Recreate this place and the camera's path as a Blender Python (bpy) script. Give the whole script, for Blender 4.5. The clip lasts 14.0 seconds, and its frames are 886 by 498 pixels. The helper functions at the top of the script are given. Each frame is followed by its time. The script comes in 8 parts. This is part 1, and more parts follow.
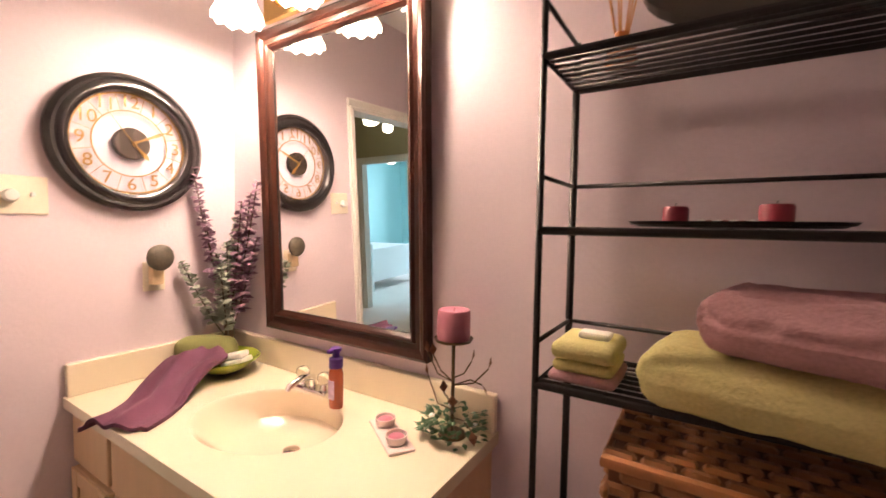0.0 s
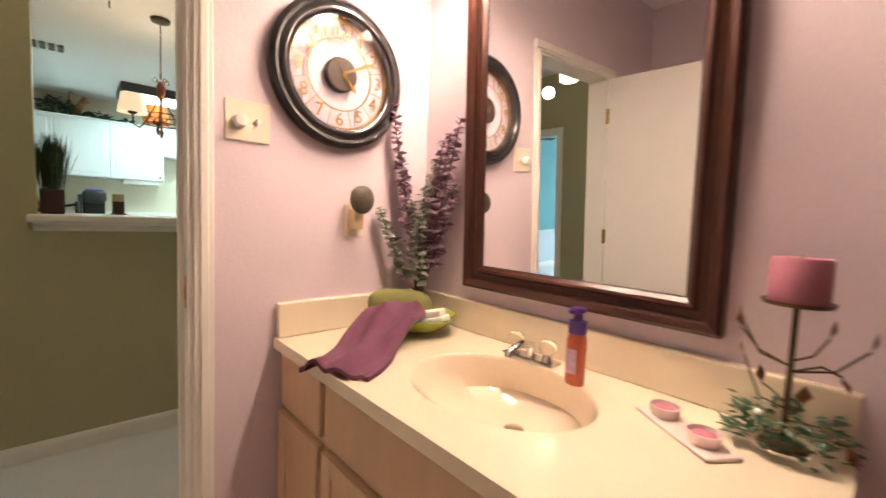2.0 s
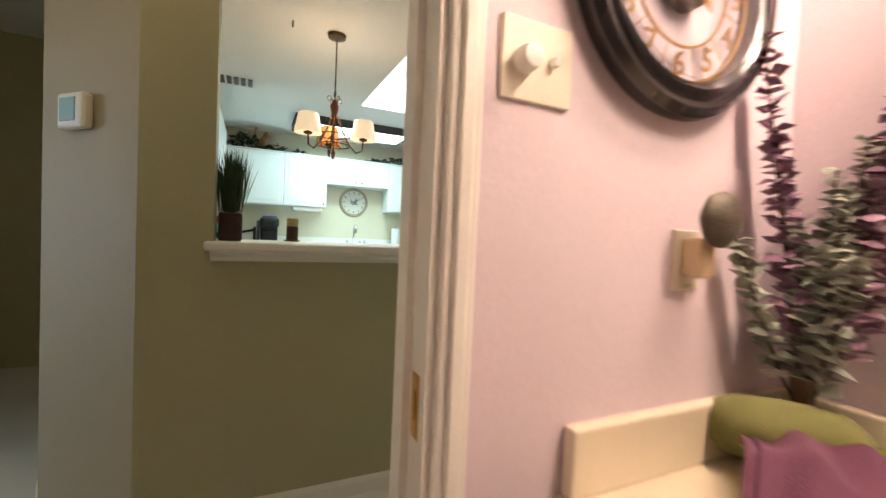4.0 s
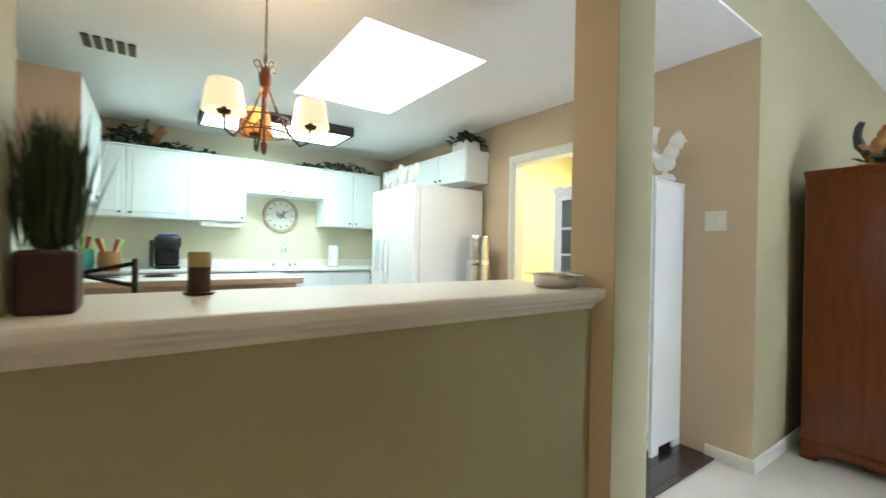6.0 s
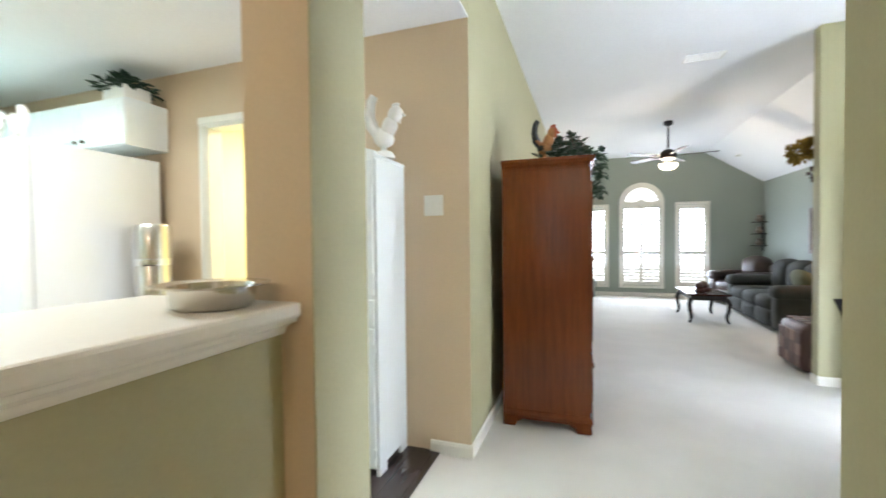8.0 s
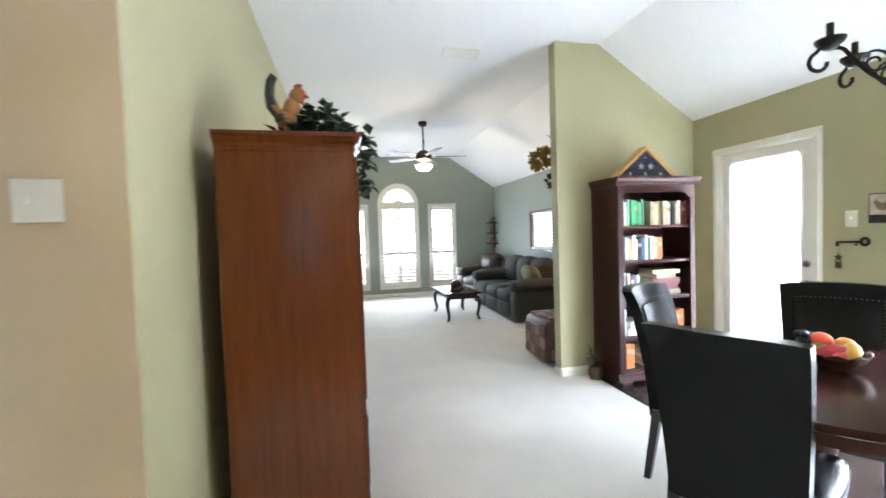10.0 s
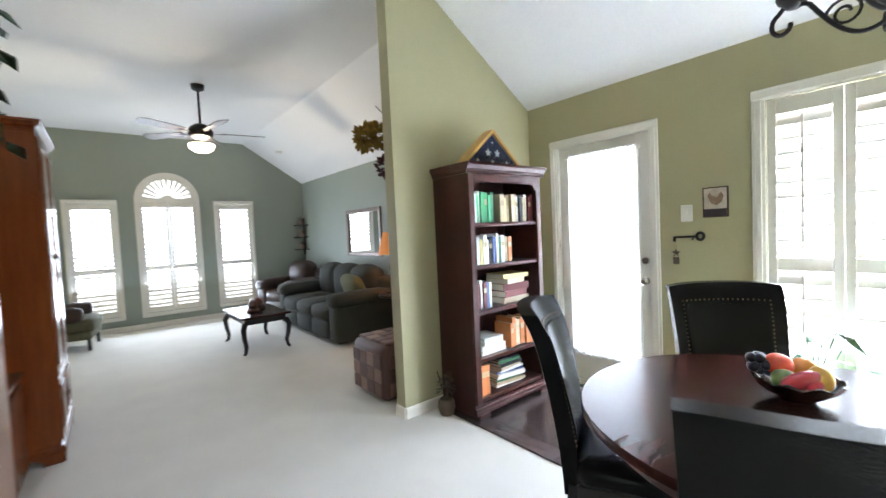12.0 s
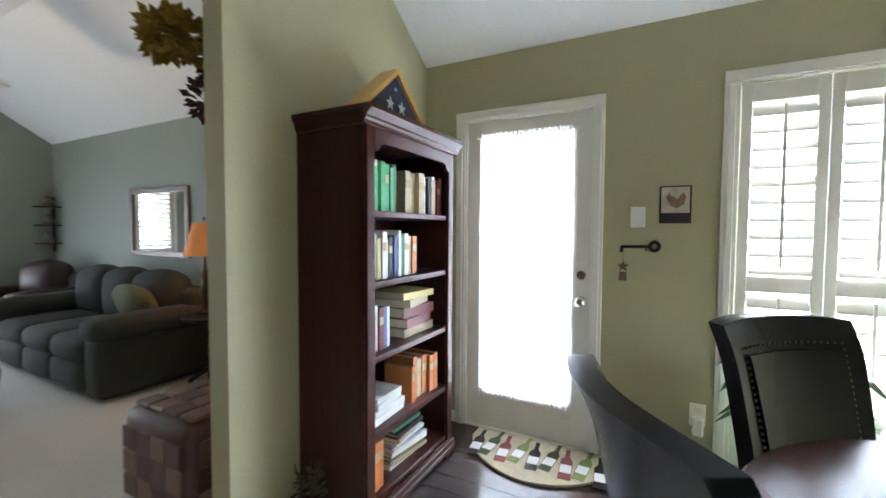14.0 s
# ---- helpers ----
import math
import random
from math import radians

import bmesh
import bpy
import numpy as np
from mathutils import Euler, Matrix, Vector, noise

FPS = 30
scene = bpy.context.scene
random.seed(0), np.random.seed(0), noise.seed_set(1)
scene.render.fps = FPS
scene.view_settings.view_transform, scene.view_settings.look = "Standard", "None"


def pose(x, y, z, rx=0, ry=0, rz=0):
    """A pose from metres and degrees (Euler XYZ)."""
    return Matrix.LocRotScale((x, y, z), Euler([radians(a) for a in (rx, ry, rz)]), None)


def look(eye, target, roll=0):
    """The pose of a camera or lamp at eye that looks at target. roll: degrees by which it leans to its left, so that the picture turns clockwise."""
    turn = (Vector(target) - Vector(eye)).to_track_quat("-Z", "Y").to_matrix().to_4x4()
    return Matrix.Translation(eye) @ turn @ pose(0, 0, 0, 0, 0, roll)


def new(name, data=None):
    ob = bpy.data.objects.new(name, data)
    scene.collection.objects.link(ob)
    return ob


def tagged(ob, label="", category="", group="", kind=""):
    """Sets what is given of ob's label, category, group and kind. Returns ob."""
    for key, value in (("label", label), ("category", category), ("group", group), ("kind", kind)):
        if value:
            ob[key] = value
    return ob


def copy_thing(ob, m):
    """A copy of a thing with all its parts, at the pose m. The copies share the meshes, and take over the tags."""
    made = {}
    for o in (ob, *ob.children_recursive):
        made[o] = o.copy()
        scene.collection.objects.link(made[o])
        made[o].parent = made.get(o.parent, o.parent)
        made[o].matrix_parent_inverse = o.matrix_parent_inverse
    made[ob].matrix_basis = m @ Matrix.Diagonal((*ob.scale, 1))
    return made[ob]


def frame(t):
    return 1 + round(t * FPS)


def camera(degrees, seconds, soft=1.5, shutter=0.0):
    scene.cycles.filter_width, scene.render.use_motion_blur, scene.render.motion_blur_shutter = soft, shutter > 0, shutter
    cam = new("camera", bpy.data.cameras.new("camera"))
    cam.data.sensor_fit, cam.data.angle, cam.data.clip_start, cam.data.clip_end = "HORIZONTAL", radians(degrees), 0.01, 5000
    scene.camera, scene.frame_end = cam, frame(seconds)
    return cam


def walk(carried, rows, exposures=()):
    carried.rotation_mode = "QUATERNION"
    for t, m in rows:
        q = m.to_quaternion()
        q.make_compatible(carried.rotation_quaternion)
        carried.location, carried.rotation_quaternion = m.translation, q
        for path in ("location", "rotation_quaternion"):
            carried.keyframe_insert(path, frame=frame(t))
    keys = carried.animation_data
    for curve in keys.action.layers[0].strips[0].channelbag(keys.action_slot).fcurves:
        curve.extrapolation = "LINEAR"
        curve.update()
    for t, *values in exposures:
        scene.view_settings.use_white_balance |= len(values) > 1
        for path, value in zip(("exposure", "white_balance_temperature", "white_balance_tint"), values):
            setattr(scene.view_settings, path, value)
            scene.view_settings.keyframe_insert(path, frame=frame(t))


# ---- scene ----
cam = camera(93.9, 14.0, shutter=0.5)
PATH = [
    (0, (0.262, 0.124, 1.41), (-0.803, 1.813, 1.301), 0.9),
    (0.5, (0.177, 0.11, 1.36), (-0.948, 1.758, 1.218), 1.7),
    (1, (0.055, 0.095, 1.314), (-1.176, 1.663, 1.15), 2.2),
    (1.5, (-0.056, 0.107, 1.27), (-1.411, 1.569, 1.111), 2.4),
    (2, (-0.189, 0.112, 1.231), (-1.666, 1.451, 1.079), 2.3),
    (2.5, (-0.364, 0.121, 1.216), (-1.952, 1.33, 1.083), 2.0),
    (3, (-0.549, 0.135, 1.223), (-2.229, 1.215, 1.121), 1.7),
    (3.5, (-0.755, 0.132, 1.22), (-2.516, 1.078, 1.145), 1.6),
    (4, (-0.986, 0.137, 1.231), (-2.799, 0.979, 1.17), 2.5),
    (4.2, (-1.086, 0.128, 1.238), (-2.906, 0.955, 1.182), 2.9),
    (6.3, (-1.981, 0.267, 1.314), (-3.526, 1.536, 1.317), 0.8),
    (6.5, (-2.024, 0.315, 1.311), (-3.496, 1.669, 1.315), 0.6),
    (7, (-2.1, 0.473, 1.3), (-3.349, 2.035, 1.298), -0.0),
    (7.5, (-2.147, 0.652, 1.306), (-3.118, 2.4, 1.278), -0.9),
    (8, (-2.18, 0.812, 1.314), (-2.839, 2.7, 1.27), -0.6),
    (8.5, (-2.237, 1.023, 1.333), (-2.594, 2.99, 1.288), -0.1),
    (9, (-2.243, 1.275, 1.354), (-2.338, 3.272, 1.308), -0.1),
    (9.2, (-2.267, 1.391, 1.367), (-2.239, 3.391, 1.319), -0.1),
    (11.3, (-2.018, 2.398, 1.402), (-0.998, 4.116, 1.307), -3.5),
    (11.5, (-1.984, 2.529, 1.368), (-0.88, 4.195, 1.289), -3.0),
    (12, (-1.897, 2.788, 1.363), (-0.635, 4.337, 1.276), -2.7),
    (12.5, (-1.803, 3.092, 1.365), (-0.387, 4.501, 1.259), -1.3),
    (13, (-1.677, 3.39, 1.341), (-0.122, 4.644, 1.24), -0.2),
    (13.5, (-1.497, 3.661, 1.323), (0.18, 4.747, 1.23), 0.2),
    (14, (-1.282, 3.844, 1.324), (0.489, 4.768, 1.236), 0.3),
]
walk(cam, [(t, look(eye, target, roll)) for t, eye, target, roll in PATH],
     [(0, 0.42), (1.5, 0.36), (2.5, 0.18), (4.2, 0.18), (6.3, 0.58), (7.5, 0.88), (9, 0.98), (11.3, 0.82), (12.5, 0.42), (14, 0.05)])

# ---- world and exposure ----
world = bpy.data.worlds.new("world")
scene.world = world
world.use_nodes = True
wn = world.node_tree.nodes
sky = wn.new("ShaderNodeTexSky")
sky.sky_type, sky.sun_disc = "NISHITA", False
sky.sun_elevation, sky.sun_rotation = radians(50), radians(200)
world.node_tree.links.new(sky.outputs[0], wn["Background"].inputs[0])
wn["Background"].inputs[1].default_value = 0.12


def area_lamp(name, m, sx, sy, watts, colour):
    d = bpy.data.lights.new(name, "AREA")
    d.shape, d.size, d.size_y, d.energy, d.color = "RECTANGLE", sx, sy, watts, colour
    ob = new(name, d)
    ob.matrix_world = m
    return ob


def spot_lamp(name, at, radius, watts, colour, degrees):
    d = bpy.data.lights.new(name, "SPOT")
    d.energy, d.color, d.shadow_soft_size, d.spot_size, d.spot_blend = watts, colour, radius, radians(degrees), 0.12
    ob = new(name, d)
    ob.location = at
    return ob


def point_lamp(name, p, r, watts, colour):
    d = bpy.data.lights.new(name, "POINT")
    d.shadow_soft_size, d.energy, d.color = r, watts, colour
    ob = new(name, d)
    ob.location = p
    return ob


# ---- materials ----
def mat(name, colour, rough=0.6, metal=0.0, scale=6.0, vary=0.12, bump=0.0, bscale=120.0, fine=0.05, stretch=(1, 1, 1), coat=0.0, rand=0.0, emit=0.0, spec=0.5):
    m = bpy.data.materials.new(name)
    m.use_nodes = True
    t = m.node_tree
    n, l = t.nodes, t.links
    b = n["Principled BSDF"]
    b.inputs["Roughness"].default_value, b.inputs["Metallic"].default_value = rough, metal
    b.inputs["Coat Weight"].default_value = coat
    b.inputs["Specular IOR Level"].default_value = spec
    co = n.new("ShaderNodeTexCoord")
    mp = n.new("ShaderNodeMapping")
    mp.inputs["Scale"].default_value = stretch
    l.new(co.outputs["Object"], mp.inputs[0])
    big, small = n.new("ShaderNodeTexNoise"), n.new("ShaderNodeTexNoise")
    big.inputs["Scale"].default_value, small.inputs["Scale"].default_value = scale, bscale
    big.inputs["Detail"].default_value, small.inputs["Detail"].default_value = 5, 3
    l.new(mp.outputs[0], big.inputs["Vector"]), l.new(mp.outputs[0], small.inputs["Vector"])
    add = n.new("ShaderNodeMath")
    add.operation = "MULTIPLY_ADD"
    l.new(big.outputs[0], add.inputs[0])
    add.inputs[1].default_value = 2 * vary
    add.inputs[2].default_value = 1 - vary
    add2 = n.new("ShaderNodeMath")
    add2.operation = "MULTIPLY_ADD"
    l.new(small.outputs[0], add2.inputs[0])
    add2.inputs[1].default_value = 2 * fine
    l.new(add.outputs[0], add2.inputs[2])
    last = add2
    if rand:
        oi = n.new("ShaderNodeObjectInfo")
        r = n.new("ShaderNodeMath")
        r.operation = "MULTIPLY_ADD"
        l.new(oi.outputs["Random"], r.inputs[0])
        r.inputs[1].default_value = rand
        l.new(add2.outputs[0], r.inputs[2])
        last = r
    sc = n.new("ShaderNodeVectorMath")
    sc.operation = "SCALE"
    sc.inputs[0].default_value = colour
    l.new(last.outputs[0], sc.inputs["Scale"])
    l.new(sc.outputs[0], b.inputs["Base Color"])
    if bump:
        bp = n.new("ShaderNodeBump")
        bp.inputs["Strength"].default_value, bp.inputs["Distance"].default_value = bump, 0.002
        l.new(small.outputs[0], bp.inputs["Height"])
        l.new(bp.outputs[0], b.inputs["Normal"])
    if emit:
        b.inputs["Emission Strength"].default_value = emit
        b.inputs["Emission Color"].default_value = (*colour, 1)
    return m


def glass_mat(name, colour=(1, 1, 1), rough=0.0):
    m = bpy.data.materials.new(name)
    m.use_nodes = True
    b = m.node_tree.nodes["Principled BSDF"]
    b.inputs["Base Color"].default_value = (*colour, 1)
    b.inputs["Roughness"].default_value = rough
    b.inputs["Transmission Weight"].default_value = 1.0
    b.inputs["IOR"].default_value = 1.45
    return m


def glow_mat(name, colour, strength):
    m = bpy.data.materials.new(name)
    m.use_nodes = True
    b = m.node_tree.nodes["Principled BSDF"]
    b.inputs["Base Color"].default_value = (0.9, 0.88, 0.84, 1)
    b.inputs["Emission Color"].default_value = (*colour, 1)
    b.inputs["Emission Strength"].default_value = strength
    return m


LILAC = mat("lilac_paint", (0.69, 0.58, 0.62), 0.55, scale=2, vary=0.04, bump=0.35, bscale=90)
OLIVE = mat("olive_paint", (0.42, 0.388, 0.23), 0.6, scale=2, vary=0.05, bump=0.35, bscale=90)
# The olive paint again, with the living room's cool light put into its colour.
OLIVE_COOL = mat("sage_paint", (0.31, 0.345, 0.295), 0.6, scale=2, vary=0.05, bump=0.35, bscale=90)
TAN = mat("tan_paint", (0.63, 0.49, 0.33), 0.6, scale=2, vary=0.05, bump=0.35, bscale=90)
CREAM = mat("cream_paint", (0.66, 0.61, 0.46), 0.6, scale=2, vary=0.04, bump=0.3, bscale=90)
YELLOW = mat("yellow_paint", (0.84, 0.80, 0.50), 0.6, scale=2, vary=0.04)
AQUA = mat("aqua_paint", (0.45, 0.75, 0.75), 0.6, scale=2, vary=0.04)
CEIL = mat("ceiling_paint", (0.86, 0.86, 0.86), 0.85, scale=1.5, vary=0.03, bump=0.6, bscale=60)
TRIM = mat("white_trim", (0.80, 0.77, 0.70), 0.35, scale=8, vary=0.03)
CARPET = mat("cream_carpet", (0.66, 0.63, 0.58), 0.95, scale=3, vary=0.10, bump=1.0, bscale=260, fine=0.16)
PLANK = mat("dark_laminate", (0.046, 0.031, 0.029), 0.24, scale=5, vary=0.3, bump=0.1, bscale=60, stretch=(8, 1, 1), rand=0.35, coat=0.2)
CHERRY = mat("cherry_wood", (0.115, 0.028, 0.007), 0.2, scale=5, vary=0.45, bscale=40, fine=0.12, stretch=(6, 6, 0.6), spec=0.4)
MAHOG = mat("dark_mahogany", (0.040, 0.010, 0.008), 0.32, spec=0.25, scale=5, vary=0.3, bscale=40, fine=0.1, stretch=(6, 6, 0.6))
TABLEWOOD = mat("table_veneer", (0.036, 0.012, 0.009), 0.22, scale=4, vary=0.35, bscale=40, fine=0.1, stretch=(1, 7, 1), spec=0.16)
MAPLE = mat("maple_veneer", (0.60, 0.40, 0.24), 0.4, scale=4, vary=0.12, bscale=50, fine=0.05, stretch=(5, 5, 0.6))
FRAMEWOOD = mat("walnut_frame", (0.034, 0.011, 0.007), 0.28, spec=0.25, scale=8, vary=0.35, bscale=60, fine=0.1)
MARBLE = mat("cultured_marble", (0.80, 0.70, 0.52), 0.18, scale=5, vary=0.06, fine=0.02, coat=0.5)
BASINM = mat("basin_marble", (0.80, 0.68, 0.52), 0.14, scale=5, vary=0.05, fine=0.02, coat=0.6)
WHITECAB = mat("white_cabinet_paint", (0.80, 0.83, 0.82), 0.4, scale=4, vary=0.03)
FRIDGEW = mat("white_appliance_enamel", (0.80, 0.80, 0.79), 0.3, scale=4, vary=0.02, bump=0.2, bscale=200)
BLACKLEATHER = mat("black_leather", (0.008, 0.0075, 0.0085), 0.27, spec=0.12, scale=8, vary=0.2, bump=0.2, bscale=160)
BLACKWOOD = mat("black_wood", (0.012, 0.009, 0.009), 0.3, scale=8, vary=0.2)
SOFAM = mat("grey_green_velour", (0.042, 0.045, 0.039), 0.85, scale=6, vary=0.25, bump=0.8, bscale=220)
BROWNLEATHER = mat("brown_leather", (0.045, 0.024, 0.019), 0.4, scale=6, vary=0.25, bump=0.5, bscale=140)
IRON = mat("dark_iron", (0.020, 0.016, 0.015), 0.45, 0.6, scale=12, vary=0.3)
BRONZE = mat("aged_bronze", (0.10, 0.065, 0.035), 0.4, 0.9, scale=14, vary=0.3)
CHROME = mat("chrome", (0.75, 0.75, 0.75), 0.08, 1.0, vary=0.02)
STEEL = mat("brushed_steel", (0.60, 0.58, 0.55), 0.25, 1.0, scale=20, vary=0.08)
BRASS = mat("brass", (0.75, 0.52, 0.20), 0.2, 1.0, vary=0.05)
BLACK = mat("black_plastic", (0.012, 0.012, 0.013), 0.35, vary=0.1)
WHITEPL = mat("white_plastic", (0.80, 0.78, 0.72), 0.35, vary=0.02)
IVORYPL = mat("ivory_plastic", (0.78, 0.70, 0.56), 0.35, vary=0.02)
MIRROR = mat("mirror_silver", (0.90, 0.90, 0.90), 0.01, 1.0, vary=0.0, fine=0.0)
PANEGLASS = glass_mat("pane_glass")
LEAF = mat("leaf_green", (0.035, 0.085, 0.03), 0.5, scale=12, vary=0.4)
DARKLEAF = mat("ivy_green", (0.018, 0.045, 0.020), 0.5, scale=12, vary=0.4)
PURPLELEAF = mat("dried_purple_leaf", (0.24, 0.13, 0.19), 0.7, scale=14, vary=0.4)
STEM = mat("brown_stem", (0.08, 0.05, 0.03), 0.7, scale=14, vary=0.3)


# ---- mesh helpers ----
def box(bm, x0, y0, z0, x1, y1, z1, bevel=0.0, seg=2):
    v = [bm.verts.new(p) for p in ((x0, y0, z0), (x1, y0, z0), (x1, y1, z0), (x0, y1, z0), (x0, y0, z1), (x1, y0, z1), (x1, y1, z1), (x0, y1, z1))]
    f = [bm.faces.new([v[i] for i in q]) for q in ((0, 3, 2, 1), (4, 5, 6, 7), (0, 1, 5, 4), (1, 2, 6, 5), (2, 3, 7, 6), (3, 0, 4, 7))]
    if bevel:
        es = list({e for q in f for e in q.edges})
        bmesh.ops.bevel(bm, geom=es, offset=bevel, segments=seg, affect="EDGES", profile=0.5)
    return bm


def boxes(*dims, bevel=0.0, seg=2):
    bm = bmesh.new()
    for d in dims:
        box(bm, *d, bevel=bevel, seg=seg)
    return bm


def lathe(profile, seg=24, at=(0, 0, 0), bm=None):
    bm = bm or bmesh.new()
    rings = []
    for r, z in profile:
        if r < 1e-5:
            rings.append([bm.verts.new((at[0], at[1], at[2] + z))])
        else:
            rings.append([bm.verts.new((at[0] + r * math.cos(2 * math.pi * i / seg), at[1] + r * math.sin(2 * math.pi * i / seg), at[2] + z)) for i in range(seg)])
    for a, b in zip(rings, rings[1:]):
        for i in range(seg):
            j = (i + 1) % seg
            q = [a[i % len(a)], a[j % len(a)], b[j % len(b)], b[i % len(b)]]
            q = [p for k, p in enumerate(q) if p not in q[:k]]
            if len(q) > 2:
                bm.faces.new(q)
    for f in bm.faces:
        f.smooth = True
    return bm


def tube(points, r, seg=8, bm=None, closed=False, r_end=None):
    bm = bm or bmesh.new()
    pts = [Vector(p) for p in points]
    rings, n = [], len(pts)
    up = None
    for i, p in enumerate(pts):
        a = pts[i - 1] if (i or closed) else p
        b = pts[(i + 1) % n] if (i < n - 1 or closed) else p
        d = (b - a).normalized()
        if up is None:
            up = Vector((0, 0, 1)) if abs(d.z) < 0.9 else Vector((1, 0, 0))
        s = d.cross(up).normalized()
        up = s.cross(d).normalized()
        rr = r if r_end is None else r + (r_end - r) * i / max(1, n - 1)
        rings.append([bm.verts.new(p + rr * (math.cos(2 * math.pi * k / seg) * s + math.sin(2 * math.pi * k / seg) * up)) for k in range(seg)])
    for i in range(n if closed else n - 1):
        a, b = rings[i], rings[(i + 1) % n]
        for k in range(seg):
            f = bm.faces.new((a[k], a[(k + 1) % seg], b[(k + 1) % seg], b[k]))
            f.smooth = True
    if not closed:
        bm.faces.new(list(reversed(rings[0]))), bm.faces.new(rings[-1])
    return bm


def rod(a, b, r, seg=8, bm=None):
    return tube([a, b], r, seg, bm)


def prism(outline, depth, bm=None, axis="y"):
    """A flat outline in x and z, pulled back by depth along y (axis "y"), or in x and y and up along z (axis "z")."""
    bm = bm or bmesh.new()
    if axis == "y":
        a = [bm.verts.new((x, 0, z)) for x, z in outline]
        b = [bm.verts.new((x, depth, z)) for x, z in outline]
    else:
        a = [bm.verts.new((x, y, 0)) for x, y in outline]
        b = [bm.verts.new((x, y, depth)) for x, y in outline]
    bm.faces.new(a), bm.faces.new(list(reversed(b)))
    for i in range(len(a)):
        j = (i + 1) % len(a)
        bm.faces.new((a[j], a[i], b[i], b[j]))
    return bm


def extrude_along(profile, p0, p1, inward, bm=None):
    """A moulding: profile of (out, up) pairs from p0 to p1; out points along inward."""
    bm = bm or bmesh.new()
    p0, p1, o = Vector(p0), Vector(p1), Vector(inward)
    a = [bm.verts.new(p0 + o * u + Vector((0, 0, w))) for u, w in profile]
    b = [bm.verts.new(p1 + o * u + Vector((0, 0, w))) for u, w in profile]
    for i in range(len(a)):
        j = (i + 1) % len(a)
        bm.faces.new((a[i], a[j], b[j], b[i]))
    bm.faces.new(a), bm.faces.new(list(reversed(b)))
    return bm


def cushion(x0, y0, z0, x1, y1, z1, r=0.06, puff=0.03, bm=None):
    """A soft rounded box with bulging faces."""
    own = bmesh.new()
    box(own, x0, y0, z0, x1, y1, z1)
    bmesh.ops.bevel(own, geom=own.edges[:], offset=r, segments=3, affect="EDGES", profile=0.5)
    bmesh.ops.subdivide_edges(own, edges=[e for e in own.edges if e.calc_length() > 0.12], cuts=3, use_grid_fill=True)
    c, h = Vector(((x0 + x1) / 2, (y0 + y1) / 2, (z0 + z1) / 2)), Vector(((x1 - x0) / 2, (y1 - y0) / 2, (z1 - z0) / 2))
    for v in own.verts:
        d = v.co - c
        u = [d[i] / h[i] for i in range(3)]
        for i in range(3):
            j, k = (i + 1) % 3, (i + 2) % 3
            v.co[i] += puff * (1 if u[i] > 0 else -1) * abs(u[i]) * max(0, 1 - u[j] ** 2) * max(0, 1 - u[k] ** 2)
    for f in own.faces:
        f.smooth = True
    if bm is None:
        return own
    me = bpy.data.meshes.new("tmp")
    own.to_mesh(me)
    bm.from_mesh(me)
    bpy.data.meshes.remove(me)
    own.free()
    return bm


def solid(name, bm, material, m=None):
    me = bpy.data.meshes.new(name)
    bmesh.ops.recalc_face_normals(bm, faces=bm.faces[:])
    for e in bm.edges:
        if len(e.link_faces) == 2 and e.calc_face_angle(0) > 0.75:
            e.smooth = False
    bm.to_mesh(me)
    bm.free()
    if material:
        me.materials.append(material)
    ob = new(name, me)
    if m is not None:
        ob.matrix_world = m
    return ob


def part(name, bm, material, parent, label=""):
    ob = solid(name, bm, material)
    ob.parent = parent
    if label:
        ob["label"] = label
    return ob


def share(src, parent, x=0, y=0, z=0, rx=0, ry=0, rz=0):
    """The same mesh again as another part."""
    ob = new(src.name.split(".")[0], src.data)
    ob.parent = parent
    ob.matrix_basis = pose(x, y, z, rx, ry, rz)
    return ob


def thing(name, m, label, category, group="", kind=""):
    ob = new(name)
    ob.empty_display_size = 0.1
    ob.matrix_world = m
    return tagged(ob, label, category, group, kind)


def structure(name, bm, material, label, category="wall"):
    return tagged(solid(name, bm, material), label, category, kind="structure")


def wall_bm(x0, x1, y0, y1, z1, holes=(), z0=0.0, bm=None):
    """A wall as boxes round its openings; holes: (from, to, bottom, top) along the longer side."""
    bm = bm or bmesh.new()
    along_x = x1 - x0 > y1 - y0
    lo, hi = (x0, x1) if along_x else (y0, y1)

    def piece(a, b, za, zb):
        if b - a < 1e-4 or zb - za < 1e-4:
            return
        if along_x:
            box(bm, a, y0, za, b, y1, zb)
        else:
            box(bm, x0, a, za, x1, b, zb)
    at = lo
    for a, b, za, zb in sorted(holes):
        piece(at, a, z0, z1)
        piece(a, b, z0, za)
        piece(a, b, zb, z1)
        at = b
    piece(at, hi, z0, z1)
    return bm


# ---- the plan ----
BW = -1.484      # bathroom west wall, room side
HE = -1.604      # the same wall, hall side
MIRY = 1.176     # bathroom north wall
PASS = -2.88     # kitchen half wall, hall side
LWX = -2.84      # living room west wall
TANY = 3.19      # kitchen north wall
EASTX = 1.258    # dining and living east wall
STUBY = 5.305    # stub wall, dining side
NORTHY = 11.09   # living window wall
HIGH, LOW = 3.14, 2.62
BREAKX = 0.187   # where the high ceiling starts to slope
EAVE = 2.45

